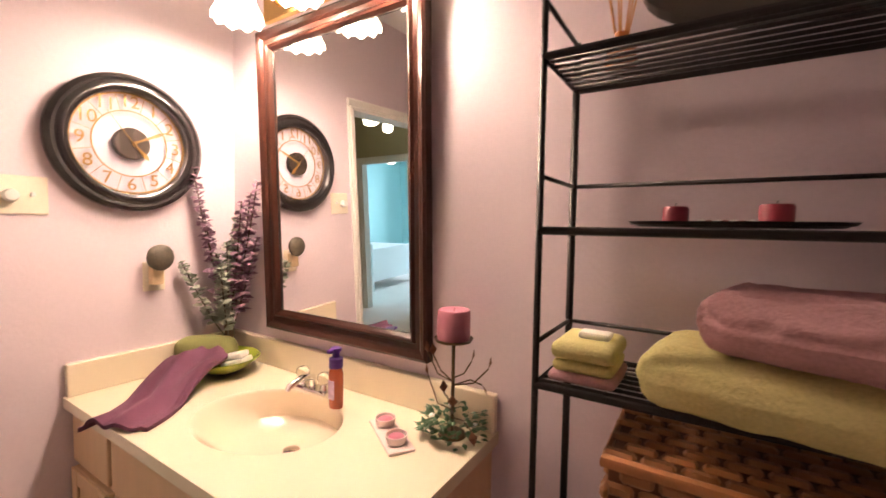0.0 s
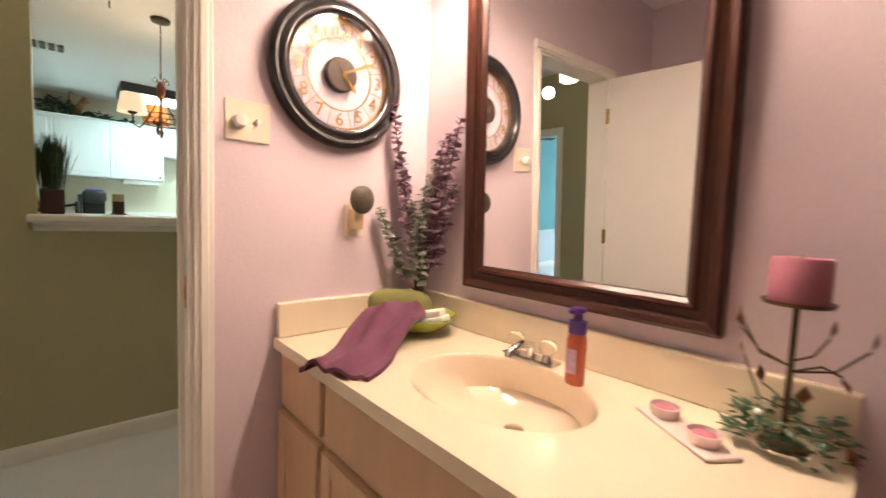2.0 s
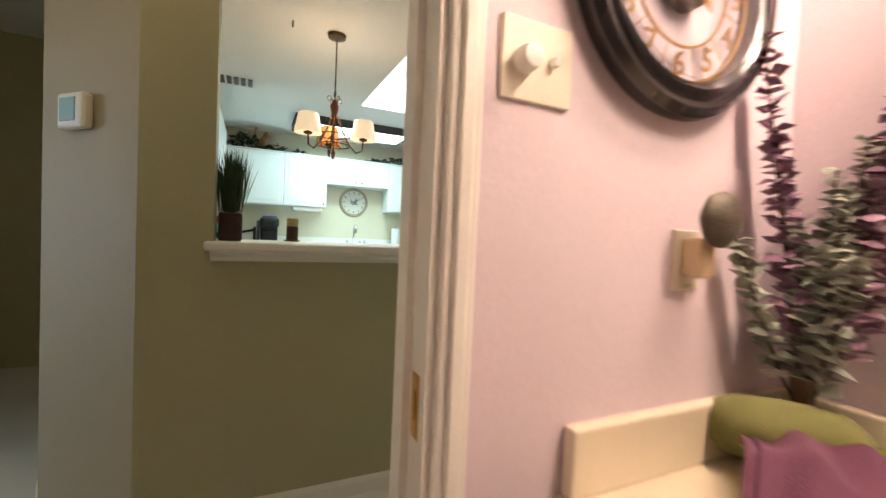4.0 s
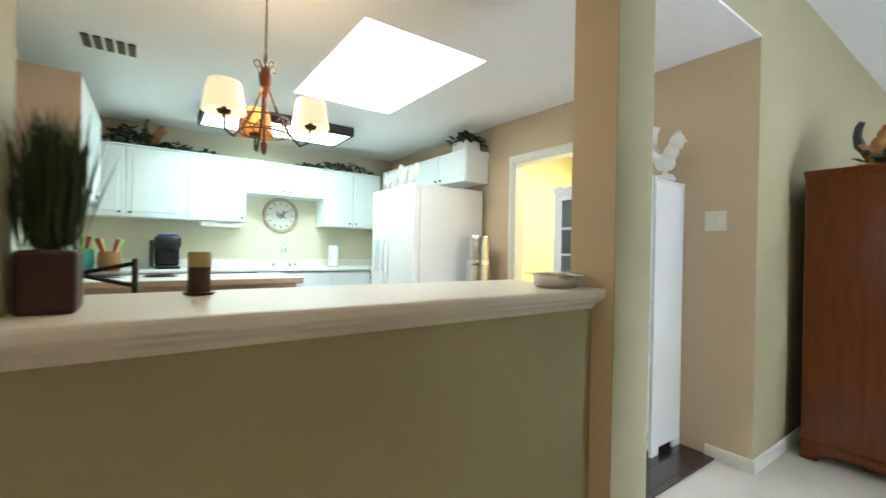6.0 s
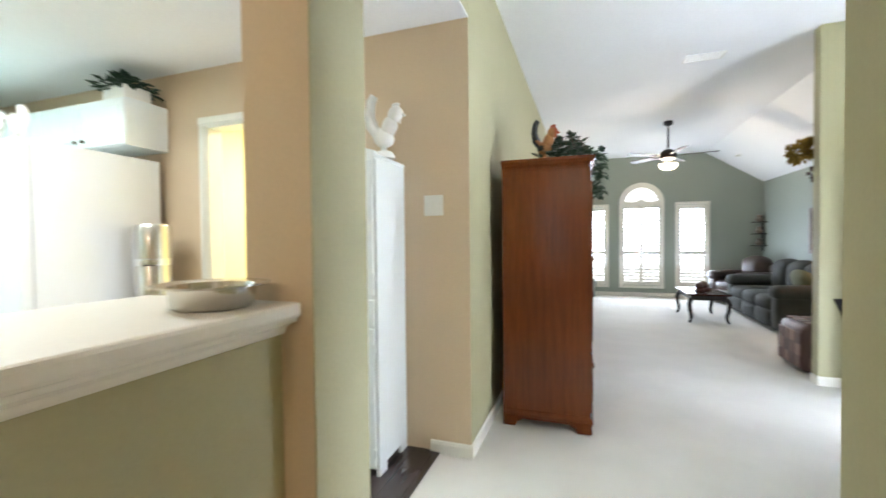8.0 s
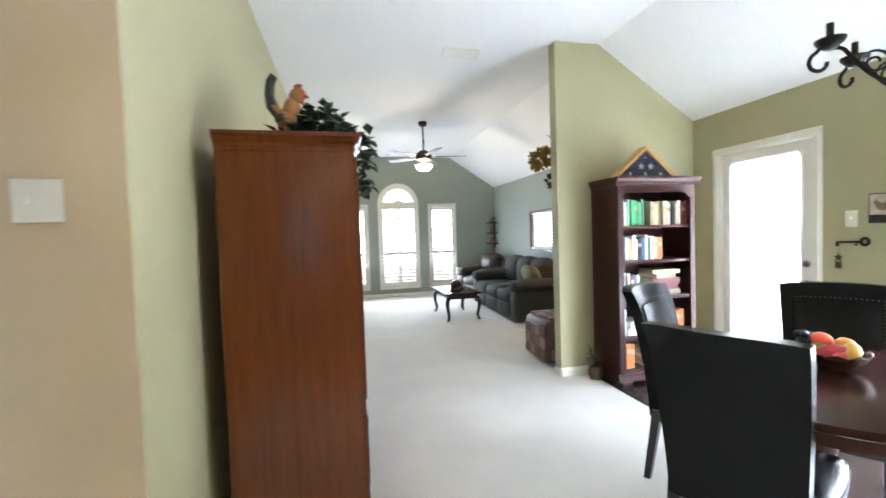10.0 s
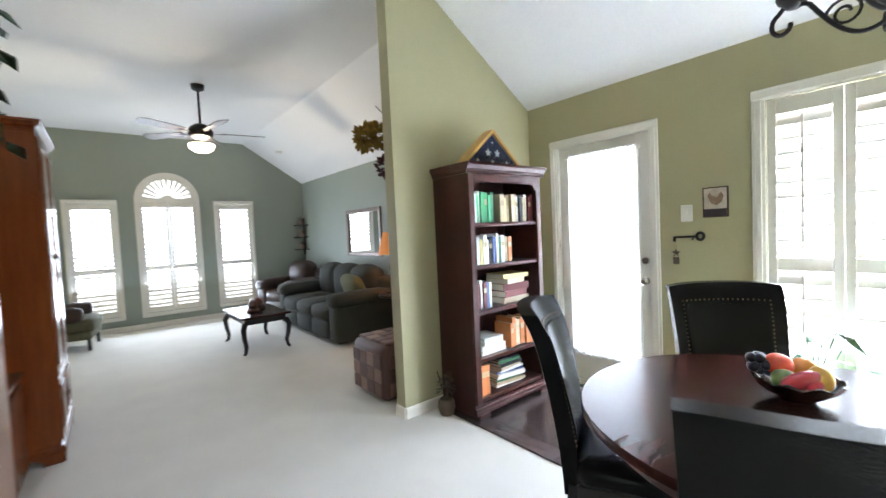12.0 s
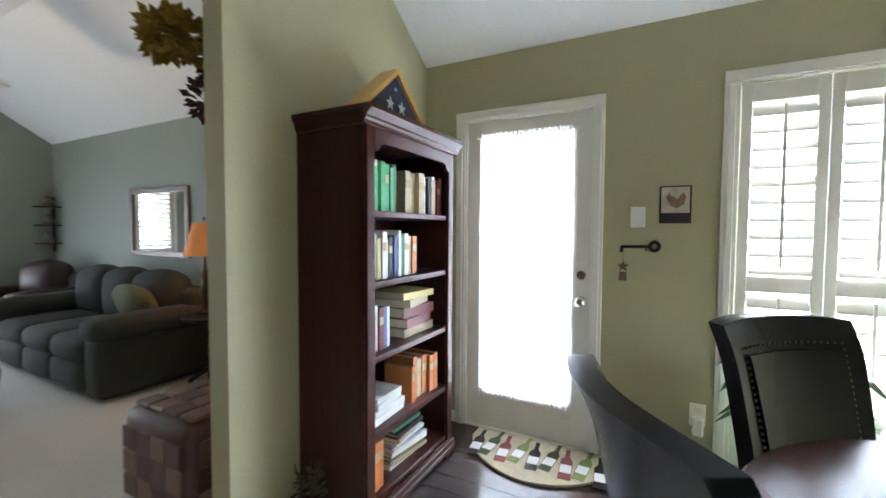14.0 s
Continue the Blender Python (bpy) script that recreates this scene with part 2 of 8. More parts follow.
# bathroom shell
structure("wall_bath_west", wall_bm(HE + 0.004, BW, -1.0, MIRY, 2.6, [(-0.37, 0.362, 0, 2.04)]), LILAC, "pale lilac painted bathroom wall with a doorway")
structure("wall_bath_north", wall_bm(BW - 0.0, 1.5, MIRY, MIRY + 0.12, 2.6), LILAC, "pale lilac painted bathroom wall behind the vanity")
structure("wall_bath_east", wall_bm(1.5, 1.62, -1.12, MIRY + 0.12, 2.6), LILAC, "pale lilac painted bathroom end wall")
structure("wall_bath_south", wall_bm(BW, 1.5, -1.12, -1.0, 2.6), LILAC, "pale lilac painted bathroom wall")
structure("ceiling_bath", boxes((HE, -1.12, 2.6, 1.62, MIRY + 0.12, 2.72)), CEIL, "white textured bathroom ceiling", "ceiling")
structure("floor_bath", boxes((BW - 0.05, -1.0, -0.1, 1.5, MIRY, 0.003)), mat("bath_vinyl", (0.5, 0.44, 0.38), 0.4, scale=4), "beige vinyl bathroom floor", "floor")
# hall side of the bathroom block
structure("wall_hall_east", wall_bm(HE - 0.004, HE + 0.004, -2.1, 1.93, 3.2, [(-0.37, 0.362, 0, 2.04)]), OLIVE, "olive painted hall wall with the bathroom doorway")
structure("wall_dining_south", wall_bm(HE - 0.004, EASTX + 0.12, 1.93, 2.05, 3.2), OLIVE, "olive painted dining wall")
# floors
structure("floor", boxes((-8.0, -6.5, -0.1, EASTX + 0.1, NORTHY + 0.1, 0.0)), CARPET, "cream cut-pile carpet over the open rooms", "floor")
# kitchen half wall, pillar and header
structure("wall_pass", wall_bm(PASS - 0.13, PASS, 0.0, 1.625, 1.135), OLIVE, "olive painted half wall under the pass-through ledge")
structure("wall_pass_south", wall_bm(PASS - 0.13, PASS, -0.255, 0.0, 3.2), OLIVE, "olive painted wall end beside the pass-through")
structure("pillar", boxes((-2.985, 1.625, 0, -2.789, 1.871, 3.2)), TAN, "tan painted kitchen side of the pillar beside the pass-through", "pillar")
structure("pillar_face", boxes((-2.789, 1.625, 0, -2.785, 1.875, 3.2), (-2.985, 1.871, 0, -2.789, 1.875, 3.2)), OLIVE, "olive painted hall face of the pillar", "pillar")
structure("wall_header", wall_bm(-2.85, LWX, 1.875, 3.186, 3.2, z0=LOW + 0.015, bm=wall_bm(PASS - 0.13, PASS, 0.0, 1.625, 3.2, z0=LOW)), OLIVE, "olive painted header over the kitchen opening")
bm = bmesh.new()
prism([(PASS, -0.255), (-3.292, -0.67), (-3.447, -0.52), (PASS - 0.13, -0.18)], 3.2, bm, "z")
structure("wall_thermostat", bm, mat("hall_tan_paint", (0.39, 0.325, 0.215), 0.6, scale=2, vary=0.05, bump=0.35, bscale=90), "tan-olive painted angled hall wall")
structure("wall_corridor_north", wall_bm(-5.5, -3.292, -0.67, -0.6, 3.2), OLIVE, "olive painted corridor wall")
structure("wall_corridor_west", wall_bm(-5.6, -5.5, -2.1, -0.6, 3.2), OLIVE, "olive painted corridor end wall")
structure("wall_corridor_south", wall_bm(-5.6, HE, -2.2, -2.1, 3.2, [(-3.75, -2.95, 0, 2.04)]), OLIVE, "olive painted corridor wall with the bedroom doorway")
structure("ceiling_corridor", boxes((-5.6, -2.2, 2.7, HE, -0.69, 2.8)), CEIL, "white corridor ceiling", "ceiling")
# kitchen shell
KW, KS = -7.5, -0.55
structure("wall_kitchen_north", wall_bm(KW - 0.1, PASS - 0.12, TANY, TANY + 0.12, 3.2, [(-4.89, -4.05, 0, 2.2)], bm=boxes((PASS - 0.12, TANY - 0.004, 0, LWX - 0.001, TANY, 3.2))), TAN, "tan painted kitchen wall with a doorway")
structure("wall_kitchen_west", wall_bm(KW - 0.1, KW, KS - 0.1, TANY, LOW), CREAM, "cream painted kitchen wall over the counter")
structure("wall_kitchen_south", wall_bm(KW, -3.45, KS - 0.05, KS, LOW), CREAM, "cream painted kitchen wall")
structure("floor_kitchen_base", boxes((KW, KS, 0.0, -3.04, TANY, 0.004)), PLANK, "dark laminate kitchen floor", "floor")
structure("ceiling_kitchen", boxes((KW, KS, LOW, -5.54, TANY, LOW + 0.1), (-5.54, KS, LOW, -4.09, 1.19, LOW + 0.1), (-5.54, 2.10, LOW, -4.09, TANY, LOW + 0.1), (-4.09, KS, LOW, PASS - 0.13, 1.875, LOW + 0.1), (-4.09, 1.875, LOW, LWX, TANY - 0.004, LOW + 0.015)), CEIL, "white kitchen ceiling with a skylight opening", "ceiling")
# yellow room behind the kitchen door
structure("wall_utility", boxes((-5.6, 5.0, 0, -3.0, 5.1, LOW), (-5.7, TANY + 0.12, 0, -5.6, 5.1, LOW), (-3.1, TANY + 0.12, 0, -3.0, 5.0, LOW)), YELLOW, "pale yellow painted utility room walls")
structure("ceiling_utility", boxes((-5.7, TANY + 0.12, LOW, -3.0, 5.1, LOW + 0.1)), CEIL, "white utility room ceiling", "ceiling")
# living side
structure("wall_living_west", wall_bm(PASS - 0.12, LWX, TANY, NORTHY, 3.2), OLIVE, "olive painted long wall behind the tall cabinets")
structure("wall_stub", boxes((-0.268, STUBY, 0, EASTX, STUBY + 0.115, 3.16)), OLIVE, "olive painted stub wall between dining and living rooms")
structure("wall_east_dining", wall_bm(EASTX, EASTX + 0.14, 1.93, STUBY + 0.115, 2.62, [(4.19, 5.0, 0, 2.045), (2.12, 3.5, 0.12, 2.06)]), OLIVE, "olive painted dining wall with a glazed door and a shuttered window")
structure("wall_east_living", wall_bm(EASTX, EASTX + 0.14, STUBY + 0.115, NORTHY + 0.14, 2.62), OLIVE_COOL, "olive living room wall, coloured grey-green for its cool light")


WINS = ((-2.31, -1.77), (-1.43, -0.64), (-0.30, 0.245))
SILL, HEAD, SPRING, ARCR, ARCX = 0.24, 2.03, 2.09, 0.395, -1.035


def arch_wall():
    y0, y1 = NORTHY, NORTHY + 0.14
    (a0, a1), (b0, b1), (c0, c1) = WINS
    bm = wall_bm(PASS - 0.12, b0, y0, y1, 3.2, [(a0, a1, SILL, HEAD)])
    wall_bm(b1, EASTX, y0, y1, 3.2, [(c0, c1, SILL, HEAD)], bm=bm)
    box(bm, b0, y0, 0, b1, y1, SILL)
    n = 20
    for i in range(n):
        p, q = math.pi * (i + 1) / n, math.pi * i / n
        x0, z0, x1, z1 = ARCX + ARCR * math.cos(p), SPRING + ARCR * math.sin(p), ARCX + ARCR * math.cos(q), SPRING + ARCR * math.sin(q)
        v = [bm.verts.new((x, y, z)) for y in (y0, y1) for x, z in ((x0, z0), (x1, z1), (x1, 3.2), (x0, 3.2))]
        for f in ((0, 1, 2, 3), (7, 6, 5, 4), (0, 4, 5, 1)):
            bm.faces.new([v[k] for k in f])
    return bm


structure("wall_living_north", arch_wall(), OLIVE_COOL, "grey-green painted gable wall with three shuttered windows")
bm = boxes((PASS - 0.12, -0.69, HIGH, BREAKX, NORTHY + 0.14, HIGH + 0.1))
v = [bm.verts.new(p) for p in ((BREAKX, 1.9, HIGH), (EASTX + 0.14, 1.9, EAVE - 0.09), (EASTX + 0.14, NORTHY + 0.14, EAVE - 0.09), (BREAKX, NORTHY + 0.14, HIGH), (BREAKX, 1.9, HIGH + 0.1), (EASTX + 0.14, 1.9, EAVE + 0.01), (EASTX + 0.14, NORTHY + 0.14, EAVE + 0.01), (BREAKX, NORTHY + 0.14, HIGH + 0.1))]
for q in ((3, 2, 1, 0), (4, 5, 6, 7), (0, 1, 5, 4), (1, 2, 6, 5), (2, 3, 7, 6)):
    bm.faces.new([v[k] for k in q])
structure("ceiling", bm, CEIL, "white textured high ceiling sloping down to the east wall", "ceiling")

# ---- daylight at the openings, and lamps ----
DAY = (0.80, 0.93, 1.15)
OUTSIDE = glow_mat("bright_outdoors", (0.93, 0.97, 1.02), 1.25)
for x0, x1 in WINS:
    area_lamp("window_daylight", pose((x0 + x1) / 2, NORTHY + 0.25, 1.2, -118, 0, 0), x1 - x0 + 0.1, 1.9, 66 * (x1 - x0), DAY)
area_lamp("door_daylight", pose(EASTX + 0.2, 4.595, 1.1, 100, 0, 90), 0.8, 1.9, 270, DAY)
area_lamp("shutter_daylight", pose(EASTX + 0.25, 2.84, 1.1, 116, 0, 90), 1.3, 1.9, 340, DAY)
area_lamp("skylight_daylight", pose(-4.815, 1.645, 3.0, 0, 0, 0), 1.4, 0.88, 26, (0.92, 1, 1.03))
area_lamp("fluorescent_tubes", pose(-6.5, 1.3, 2.495, 0, 0, 0), 0.4, 1.3, 20, (0.60, 1, 1))
for x in (-1.135, -0.835, -0.535):
    point_lamp("vanity_bulb", (x, 0.985, 2.15), 0.05, 22, (1, 0.74, 0.59))
point_lamp("hall_bulb", (-2.35, -1.0, 2.2), 0.05, 2.2, (1, 0.82, 0.60))
spot_lamp("hall_downlight_bulb", (-2.42, 0.02, 3.10), 0.03, 12, (1, 0.70, 0.38), 88)
point_lamp("fan_bulb", (-0.975, 8.17, 2.50), 0.05, 38, (1, 0.85, 0.65))
point_lamp("table_lamp_bulb", (0.95, 7.35, 1.22), 0.04, 3, (1, 0.6, 0.3))
point_lamp("chandelier_bulb", (-4.02, 0.65, 2.08), 0.06, 11, (1, 0.70, 0.42))
area_lamp("bedroom_daylight", pose(-4.0, -6.0, 1.5, 90, 0, 0), 2.5, 1.6, 60, DAY)
# Fill added to brighten the yellow room; it stands for no known fitting.
area_lamp("utility_light", pose(-4.4, 4.3, 2.55, 0, 0, 0), 0.6, 0.6, 32, (1, 0.95, 0.75))

for nm, d in (("backdrop_north", (-4.5, NORTHY + 1.5, -1, 4, NORTHY + 1.55, 5)), ("backdrop_east", (EASTX + 1.5, -1, -1, EASTX + 1.55, 7.5, 4)), ("backdrop_skylight", (-6, 0.5, 3.6, -3.8, 3, 3.65)), ("backdrop_bedroom", (-7, -7.6, 0, -1, -7.55, 3))):
    tagged(solid(nm, boxes(d), OUTSIDE), "overexposed bright outdoors beyond the windows", "backdrop", kind="structure")

# ---- trim ----
CASING = [(0, 0), (0.022, 0.004), (0.022, 0.05), (0.012, 0.06), (0, 0.065)]


def casing(name, axis, wall, side, a, b, top, bottom=0.0, w=0.065, sill=False):
    """Door or window casing: three or four mitreless boards with a raised outer band, on a wall along x or y."""
    ob = thing(name, Matrix(), "cream-white painted moulded casing round the opening", "casing", kind="structure")

    def board(p, q, z0, z1):
        bm = bmesh.new()
        for out, inset in ((0.014, 0.0), (0.022, w * 0.28)):
            o0, o1 = sorted((0, side * out))
            p2, q2, y0, y1 = p + inset, q - inset, z0, z1
            if q - p > z1 - z0:
                p2, q2, y0, y1 = p, q, z0 + inset * 0.6, z1 - inset * 0.6
            if axis == "x":
                box(bm, p2, wall + o0, y0, q2, wall + o1, y1, 0.003, 1)
            else:
                box(bm, wall + o0, p2, y0, wall + o1, q2, y1, 0.003, 1)
        part("casing_board", bm, TRIM, ob)
    board(a - w, a, bottom, top)
    board(b, b + w, bottom, top)
    board(a - w, b + w, top, top + w)
    if sill:
        board(a - w, b + w, bottom - w, bottom)
    return ob


def jamb(name, axis, w0, w1, a, b, top, t=0.018):
    bm = bmesh.new()
    for p, q, z0, z1 in ((a, a + t, 0, top), (b - t, b, 0, top), (a + t, b - t, top - t, top)):
        box(bm, *((p, w0, z0, q, w1, z1) if axis == "x" else (w0, p, z0, w1, q, z1)))
    return tagged(solid(name, bm, TRIM), "cream-white painted door jamb", "jamb", kind="structure")


casing("bath_casing", "y", BW, 1, -0.37, 0.362, 2.03, w=0.05)
casing("bath_casing_hall", "y", HE - 0.004, -1, -0.37, 0.362, 2.03)
jb = jamb("bath_jamb", "y", HE - 0.006, BW + 0.002, -0.37, 0.362, 2.03, 0.012)
solid_stop = part("door_stop", boxes((-1.56, 0.338, 0, -1.535, 0.35, 2.01)), TRIM, jb)
part("strike_plate", boxes((-1.525, 0.3485, 0.95, -1.50, 0.3505, 1.04), (-1.52, 0.347, 0.975, -1.51, 0.349, 1.015)), BRASS, jb, "brass strike plate")
casing("kitchen_door_casing", "x", TANY, -1, -4.89, -4.05, 2.19)
jamb("kitchen_door_jamb", "x", TANY - 0.002, TANY + 0.122, -4.89, -4.05, 2.19)
casing("bedroom_casing", "x", -2.1, 1, -3.75, -2.95, 2.03)
jamb("bedroom_jamb", "x", -2.202, -2.098, -3.75, -2.95, 2.03)


def baseboard(p, q, inward):
    prof = [(0, 0), (0.014, 0), (0.014, 0.06), (0.009, 0.075), (0, 0.08)]
    tagged(solid("baseboard", extrude_along(prof, p, q, inward), TRIM), "white painted baseboard at the foot of the wall", "baseboard", kind="structure")


for p, q, n in (((-3.10, TANY - 0.004, 0), (LWX + 0.014, TANY - 0.004, 0), (0, -1, 0)), ((LWX, TANY - 0.018, 0), (LWX, 6.2, 0), (1, 0, 0)), ((PASS, -0.22, 0), (PASS, 1.625, 0), (1, 0, 0)),
                ((-0.268, STUBY, 0), (0.08, STUBY, 0), (0, -1, 0)), ((-0.268, STUBY + 0.115, 0), (-0.268, STUBY, 0), (-1, 0, 0)), ((EASTX, 3.60, 0), (EASTX, 4.12, 0), (-1, 0, 0)),
                ((EASTX, 5.07, 0), (EASTX, STUBY, 0), (-1, 0, 0)), ((PASS, NORTHY, 0), (EASTX, NORTHY, 0), (0, -1, 0)), ((-2.88, -0.21, 0), (-3.355, -0.685, 0), (0.707, -0.707, 0))):
    baseboard(p, q, n)

# pass-through ledge with its crown moulding
led = thing("pass_through_ledge", pose(0, 0, 1.135), "white painted ledge with crown moulding on the half wall", "ledge", kind="structure")
part("ledge_top", boxes((-3.32, -0.03, 0.0, -2.815, 1.622, 0.037), bevel=0.009), TRIM, led)
prof = [(0, -0.042), (0.010, -0.042), (0.014, -0.036), (0.018, -0.026), (0.034, -0.014), (0.050, -0.010), (0.050, 0.0), (0, 0.0)]
part("crown", extrude_along(prof, (PASS, -0.01, 0), (PASS, 1.622, 0), (1, 0, 0)), TRIM, led)
part("crown", extrude_along([(u * 0.7, w) for u, w in prof], (PASS - 0.13, 0.0, 0), (PASS, 0.0, 0), (0, -1, 0)), TRIM, led)


# ---- shutters, doors ----
def shutter_panel(name, m, w, z0, z1, mid, tilt=38, group="plantation shutters", pitch=0.068, rod_at=0.5, half=0.034):
    """A hinged louvred panel, w wide along local x, facing local -y."""
    ob = thing(name, m, "white painted plantation shutter panel with tilted louvres", "shutter", group)
    st = 0.045
    part("stile", boxes((0, -0.014, z0, st, 0.014, z1), bevel=0.003, seg=1), TRIM, ob)
    part("stile", boxes((w - st, -0.014, z0, w, 0.014, z1), bevel=0.003, seg=1), TRIM, ob)
    rails = ((z0, z0 + 0.09), (mid - 0.04, mid + 0.04), (z1 - 0.09, z1))
    for a, b in rails:
        part("rail", boxes((st, -0.013, a, w - st, 0.013, b), bevel=0.003, seg=1), TRIM, ob)
    bm = bmesh.new()
    n = 8
    prof = [(half * math.cos(2 * math.pi * k / n), 0.0055 * math.sin(2 * math.pi * k / n)) for k in range(n)]
    a = [bm.verts.new((st + 0.002, y, z)) for y, z in prof]
    b = [bm.verts.new((w - st - 0.002, y, z)) for y, z in prof]
    for k in range(n):
        bm.faces.new((a[k], a[(k + 1) % n], b[(k + 1) % n], b[k]))
    bm.faces.new(a), bm.faces.new(list(reversed(b)))
    first = None
    for lo, hi in ((rails[0][1], rails[1][0]), (rails[1][1], rails[2][0])):
        k = int((hi - lo) / pitch)
        for i in range(k):
            z = lo + (hi - lo) * (i + 0.5) / k
            if first is None:
                first = part("louvre", bm, TRIM, ob)
                first.matrix_basis = pose(0, 0, z, tilt, 0, 0)
            else:
                share(first, ob, 0, 0, z, tilt, 0, 0)
        part("tilt_rod", boxes((w * rod_at - 0.006, -0.047, lo + 0.05, w * rod_at + 0.006, -0.034, hi - 0.02)), TRIM, ob)
    return ob


def window_frame(name, m, w, z0, z1):
    ob = thing(name, m, "white framed window with clear panes behind the shutters", "window", kind="structure")
    part("window_frame", boxes((0, 0, z0, 0.03, 0.05, z1), (w - 0.03, 0, z0, w, 0.05, z1), (0.03, 0, z0, w - 0.03, 0.05, z0 + 0.04), (0.03, 0, z1 - 0.04, w - 0.03, 0.05, z1), (0.03, 0, (z0 + z1) / 2 - 0.02, w - 0.03, 0.05, (z0 + z1) / 2 + 0.02)), TRIM, ob)
    p = part("pane", boxes((0.03, 0.022, z0 + 0.04, w - 0.03, 0.026, z1 - 0.04)), PANEGLASS, ob)
    p.visible_shadow = False
    return ob


# dining window
casing("window_casing", "y", EASTX, -1, 2.12, 3.5, 2.06, 0.12, 0.07, True)
window_frame("window_1", pose(EASTX + 0.07, 3.5, 0, 0, 0, -90), 1.38, 0.12, 2.06)
for i in range(4):
    p = shutter_panel("shutter", pose(EASTX + 0.012, 3.495 - 0.343 * i, 0, 0, 0, -90), 0.340, 0.13, 2.055, 1.067, 50, pitch=0.084, half=0.044)
# living windows
for i, (a, b) in enumerate(WINS):
    if i == 1:
        for k in range(2):
            shutter_panel("shutter", pose(a + 0.002 + k * 0.395, NORTHY + 0.015, 0), 0.391, SILL + 0.005, HEAD + 0.03, 0.98, 30, "living room shutters", 0.075)
    else:
        casing("window_casing", "x", NORTHY, -1, a, b, HEAD, SILL, 0.06, True)
        shutter_panel("shutter", pose(a + 0.002, NORTHY + 0.015, 0), b - a - 0.004, SILL + 0.005, HEAD - 0.005, 0.98, 30, "living room shutters", 0.075)
    window_frame(f"window_{i + 2}", pose(a, NORTHY + 0.07, 0), b - a, SILL, HEAD)
arch = thing("arched_window_casing", Matrix(), "white arched casing with a sunburst louvred fan light", "casing", kind="structure")
part("casing_board", boxes((-1.495, NORTHY - 0.02, SILL - 0.06, -1.43, NORTHY, SPRING)), TRIM, arch)
part("casing_board", boxes((-0.64, NORTHY - 0.02, SILL - 0.06, -0.575, NORTHY, SPRING)), TRIM, arch)
part("casing_board", boxes((-1.43, NORTHY - 0.02, SILL - 0.06, -0.64, NORTHY, SILL)), TRIM, arch)
part("transom", boxes((-1.43, NORTHY - 0.018, SPRING - 0.03, -0.64, NORTHY + 0.03, SPRING + 0.03)), TRIM, arch)


def arc_band(r0, r1, y0, y1, n=24, bm=None, cx=ARCX, cz=SPRING):
    bm = bm or bmesh.new()
    rings = []
    for i in range(n + 1):
        t = math.pi * i / n
        rings.append([bm.verts.new((cx + r * math.cos(t), y, cz + r * math.sin(t))) for r, y in ((r0, y0), (r1, y0), (r1, y1), (r0, y1))])
    for a, b in zip(rings, rings[1:]):
        for k in range(4):
            bm.faces.new((a[k], a[(k + 1) % 4], b[(k + 1) % 4], b[k]))
    return bm


part("arched_board", arc_band(ARCR, ARCR + 0.065, NORTHY - 0.02, NORTHY), TRIM, arch)
part("arched_board", arc_band(0.345, ARCR, NORTHY - 0.01, NORTHY + 0.03), TRIM, arch)
part("hub", arc_band(0.0, 0.09, NORTHY - 0.01, NORTHY + 0.02), TRIM, arch)
for i in range(13):
    t = math.pi * (i + 0.5) / 13
    bm = bmesh.new()
    d, s = Vector((math.cos(t), 0, math.sin(t))), Vector((-math.sin(t), 0, math.cos(t)))
    c = Vector((ARCX, NORTHY + 0.01, SPRING))
    vs = []
    for r, w in ((0.085, 0.008), (0.35, 0.026)):
        for u, y in ((-1, -0.006), (1, 0.008), (1, 0.012), (-1, -0.002)):
            vs.append(bm.verts.new(c + d * r + s * w * u + Vector((0, y, 0))))
    for k in range(4):
        bm.faces.new((vs[k], vs[(k + 1) % 4], vs[4 + (k + 1) % 4], vs[4 + k]))
    part("fan_louvre", bm, TRIM, arch)

# glazed garden door
SHEER = bpy.data.materials.new("sheer_white_curtain")
SHEER.use_nodes = True
b = SHEER.node_tree.nodes["Principled BSDF"]
b.inputs["Base Color"].default_value = (0.9, 0.9, 0.9, 1)
b.inputs["Roughness"].default_value = 0.9
tr = SHEER.node_tree.nodes.new("ShaderNodeBsdfTranslucent")
tr.inputs[0].default_value = (0.95, 0.95, 0.95, 1)
mx = SHEER.node_tree.nodes.new("ShaderNodeMixShader")
mx.inputs[0].default_value = 0.75
SHEER.node_tree.links.new(b.outputs[0], mx.inputs[1]), SHEER.node_tree.links.new(tr.outputs[0], mx.inputs[2])
SHEER.node_tree.links.new(mx.outputs[0], SHEER.node_tree.nodes["Material Output"].inputs[0])

casing("garden_door_casing", "y", EASTX, -1, 4.195, 5.0, 2.04)
jamb("garden_door_jamb", "y", EASTX - 0.002, EASTX + 0.142, 4.19, 5.0, 2.045, 0.008)
gd = thing("door_1", pose(EASTX + 0.02, 4.992, 0, 0, 0, -90), "closed white glazed garden door with a gathered sheer curtain", "door", kind="structure")
W, T = 0.794, 0.044
part("door_frame", boxes((0, 0, 0.015, 0.105, T, 2.035), (W - 0.105, 0, 0.015, W, T, 2.035), (0.105, 0, 0.015, W - 0.105, T, 0.26), (0.105, 0, 1.94, W - 0.105, T, 2.035), bevel=0.003, seg=1), TRIM, gd)
g = part("pane", boxes((0.105, 0.02, 0.26, W - 0.105, 0.026, 1.94)), PANEGLASS, gd)
g.visible_shadow = False
for a, b2 in ((0.085, 0.105), (W - 0.105, W - 0.085)):
    part("glazing_bead", boxes((a, -0.008, 0.24, b2, 0.0, 1.96)), TRIM, gd)
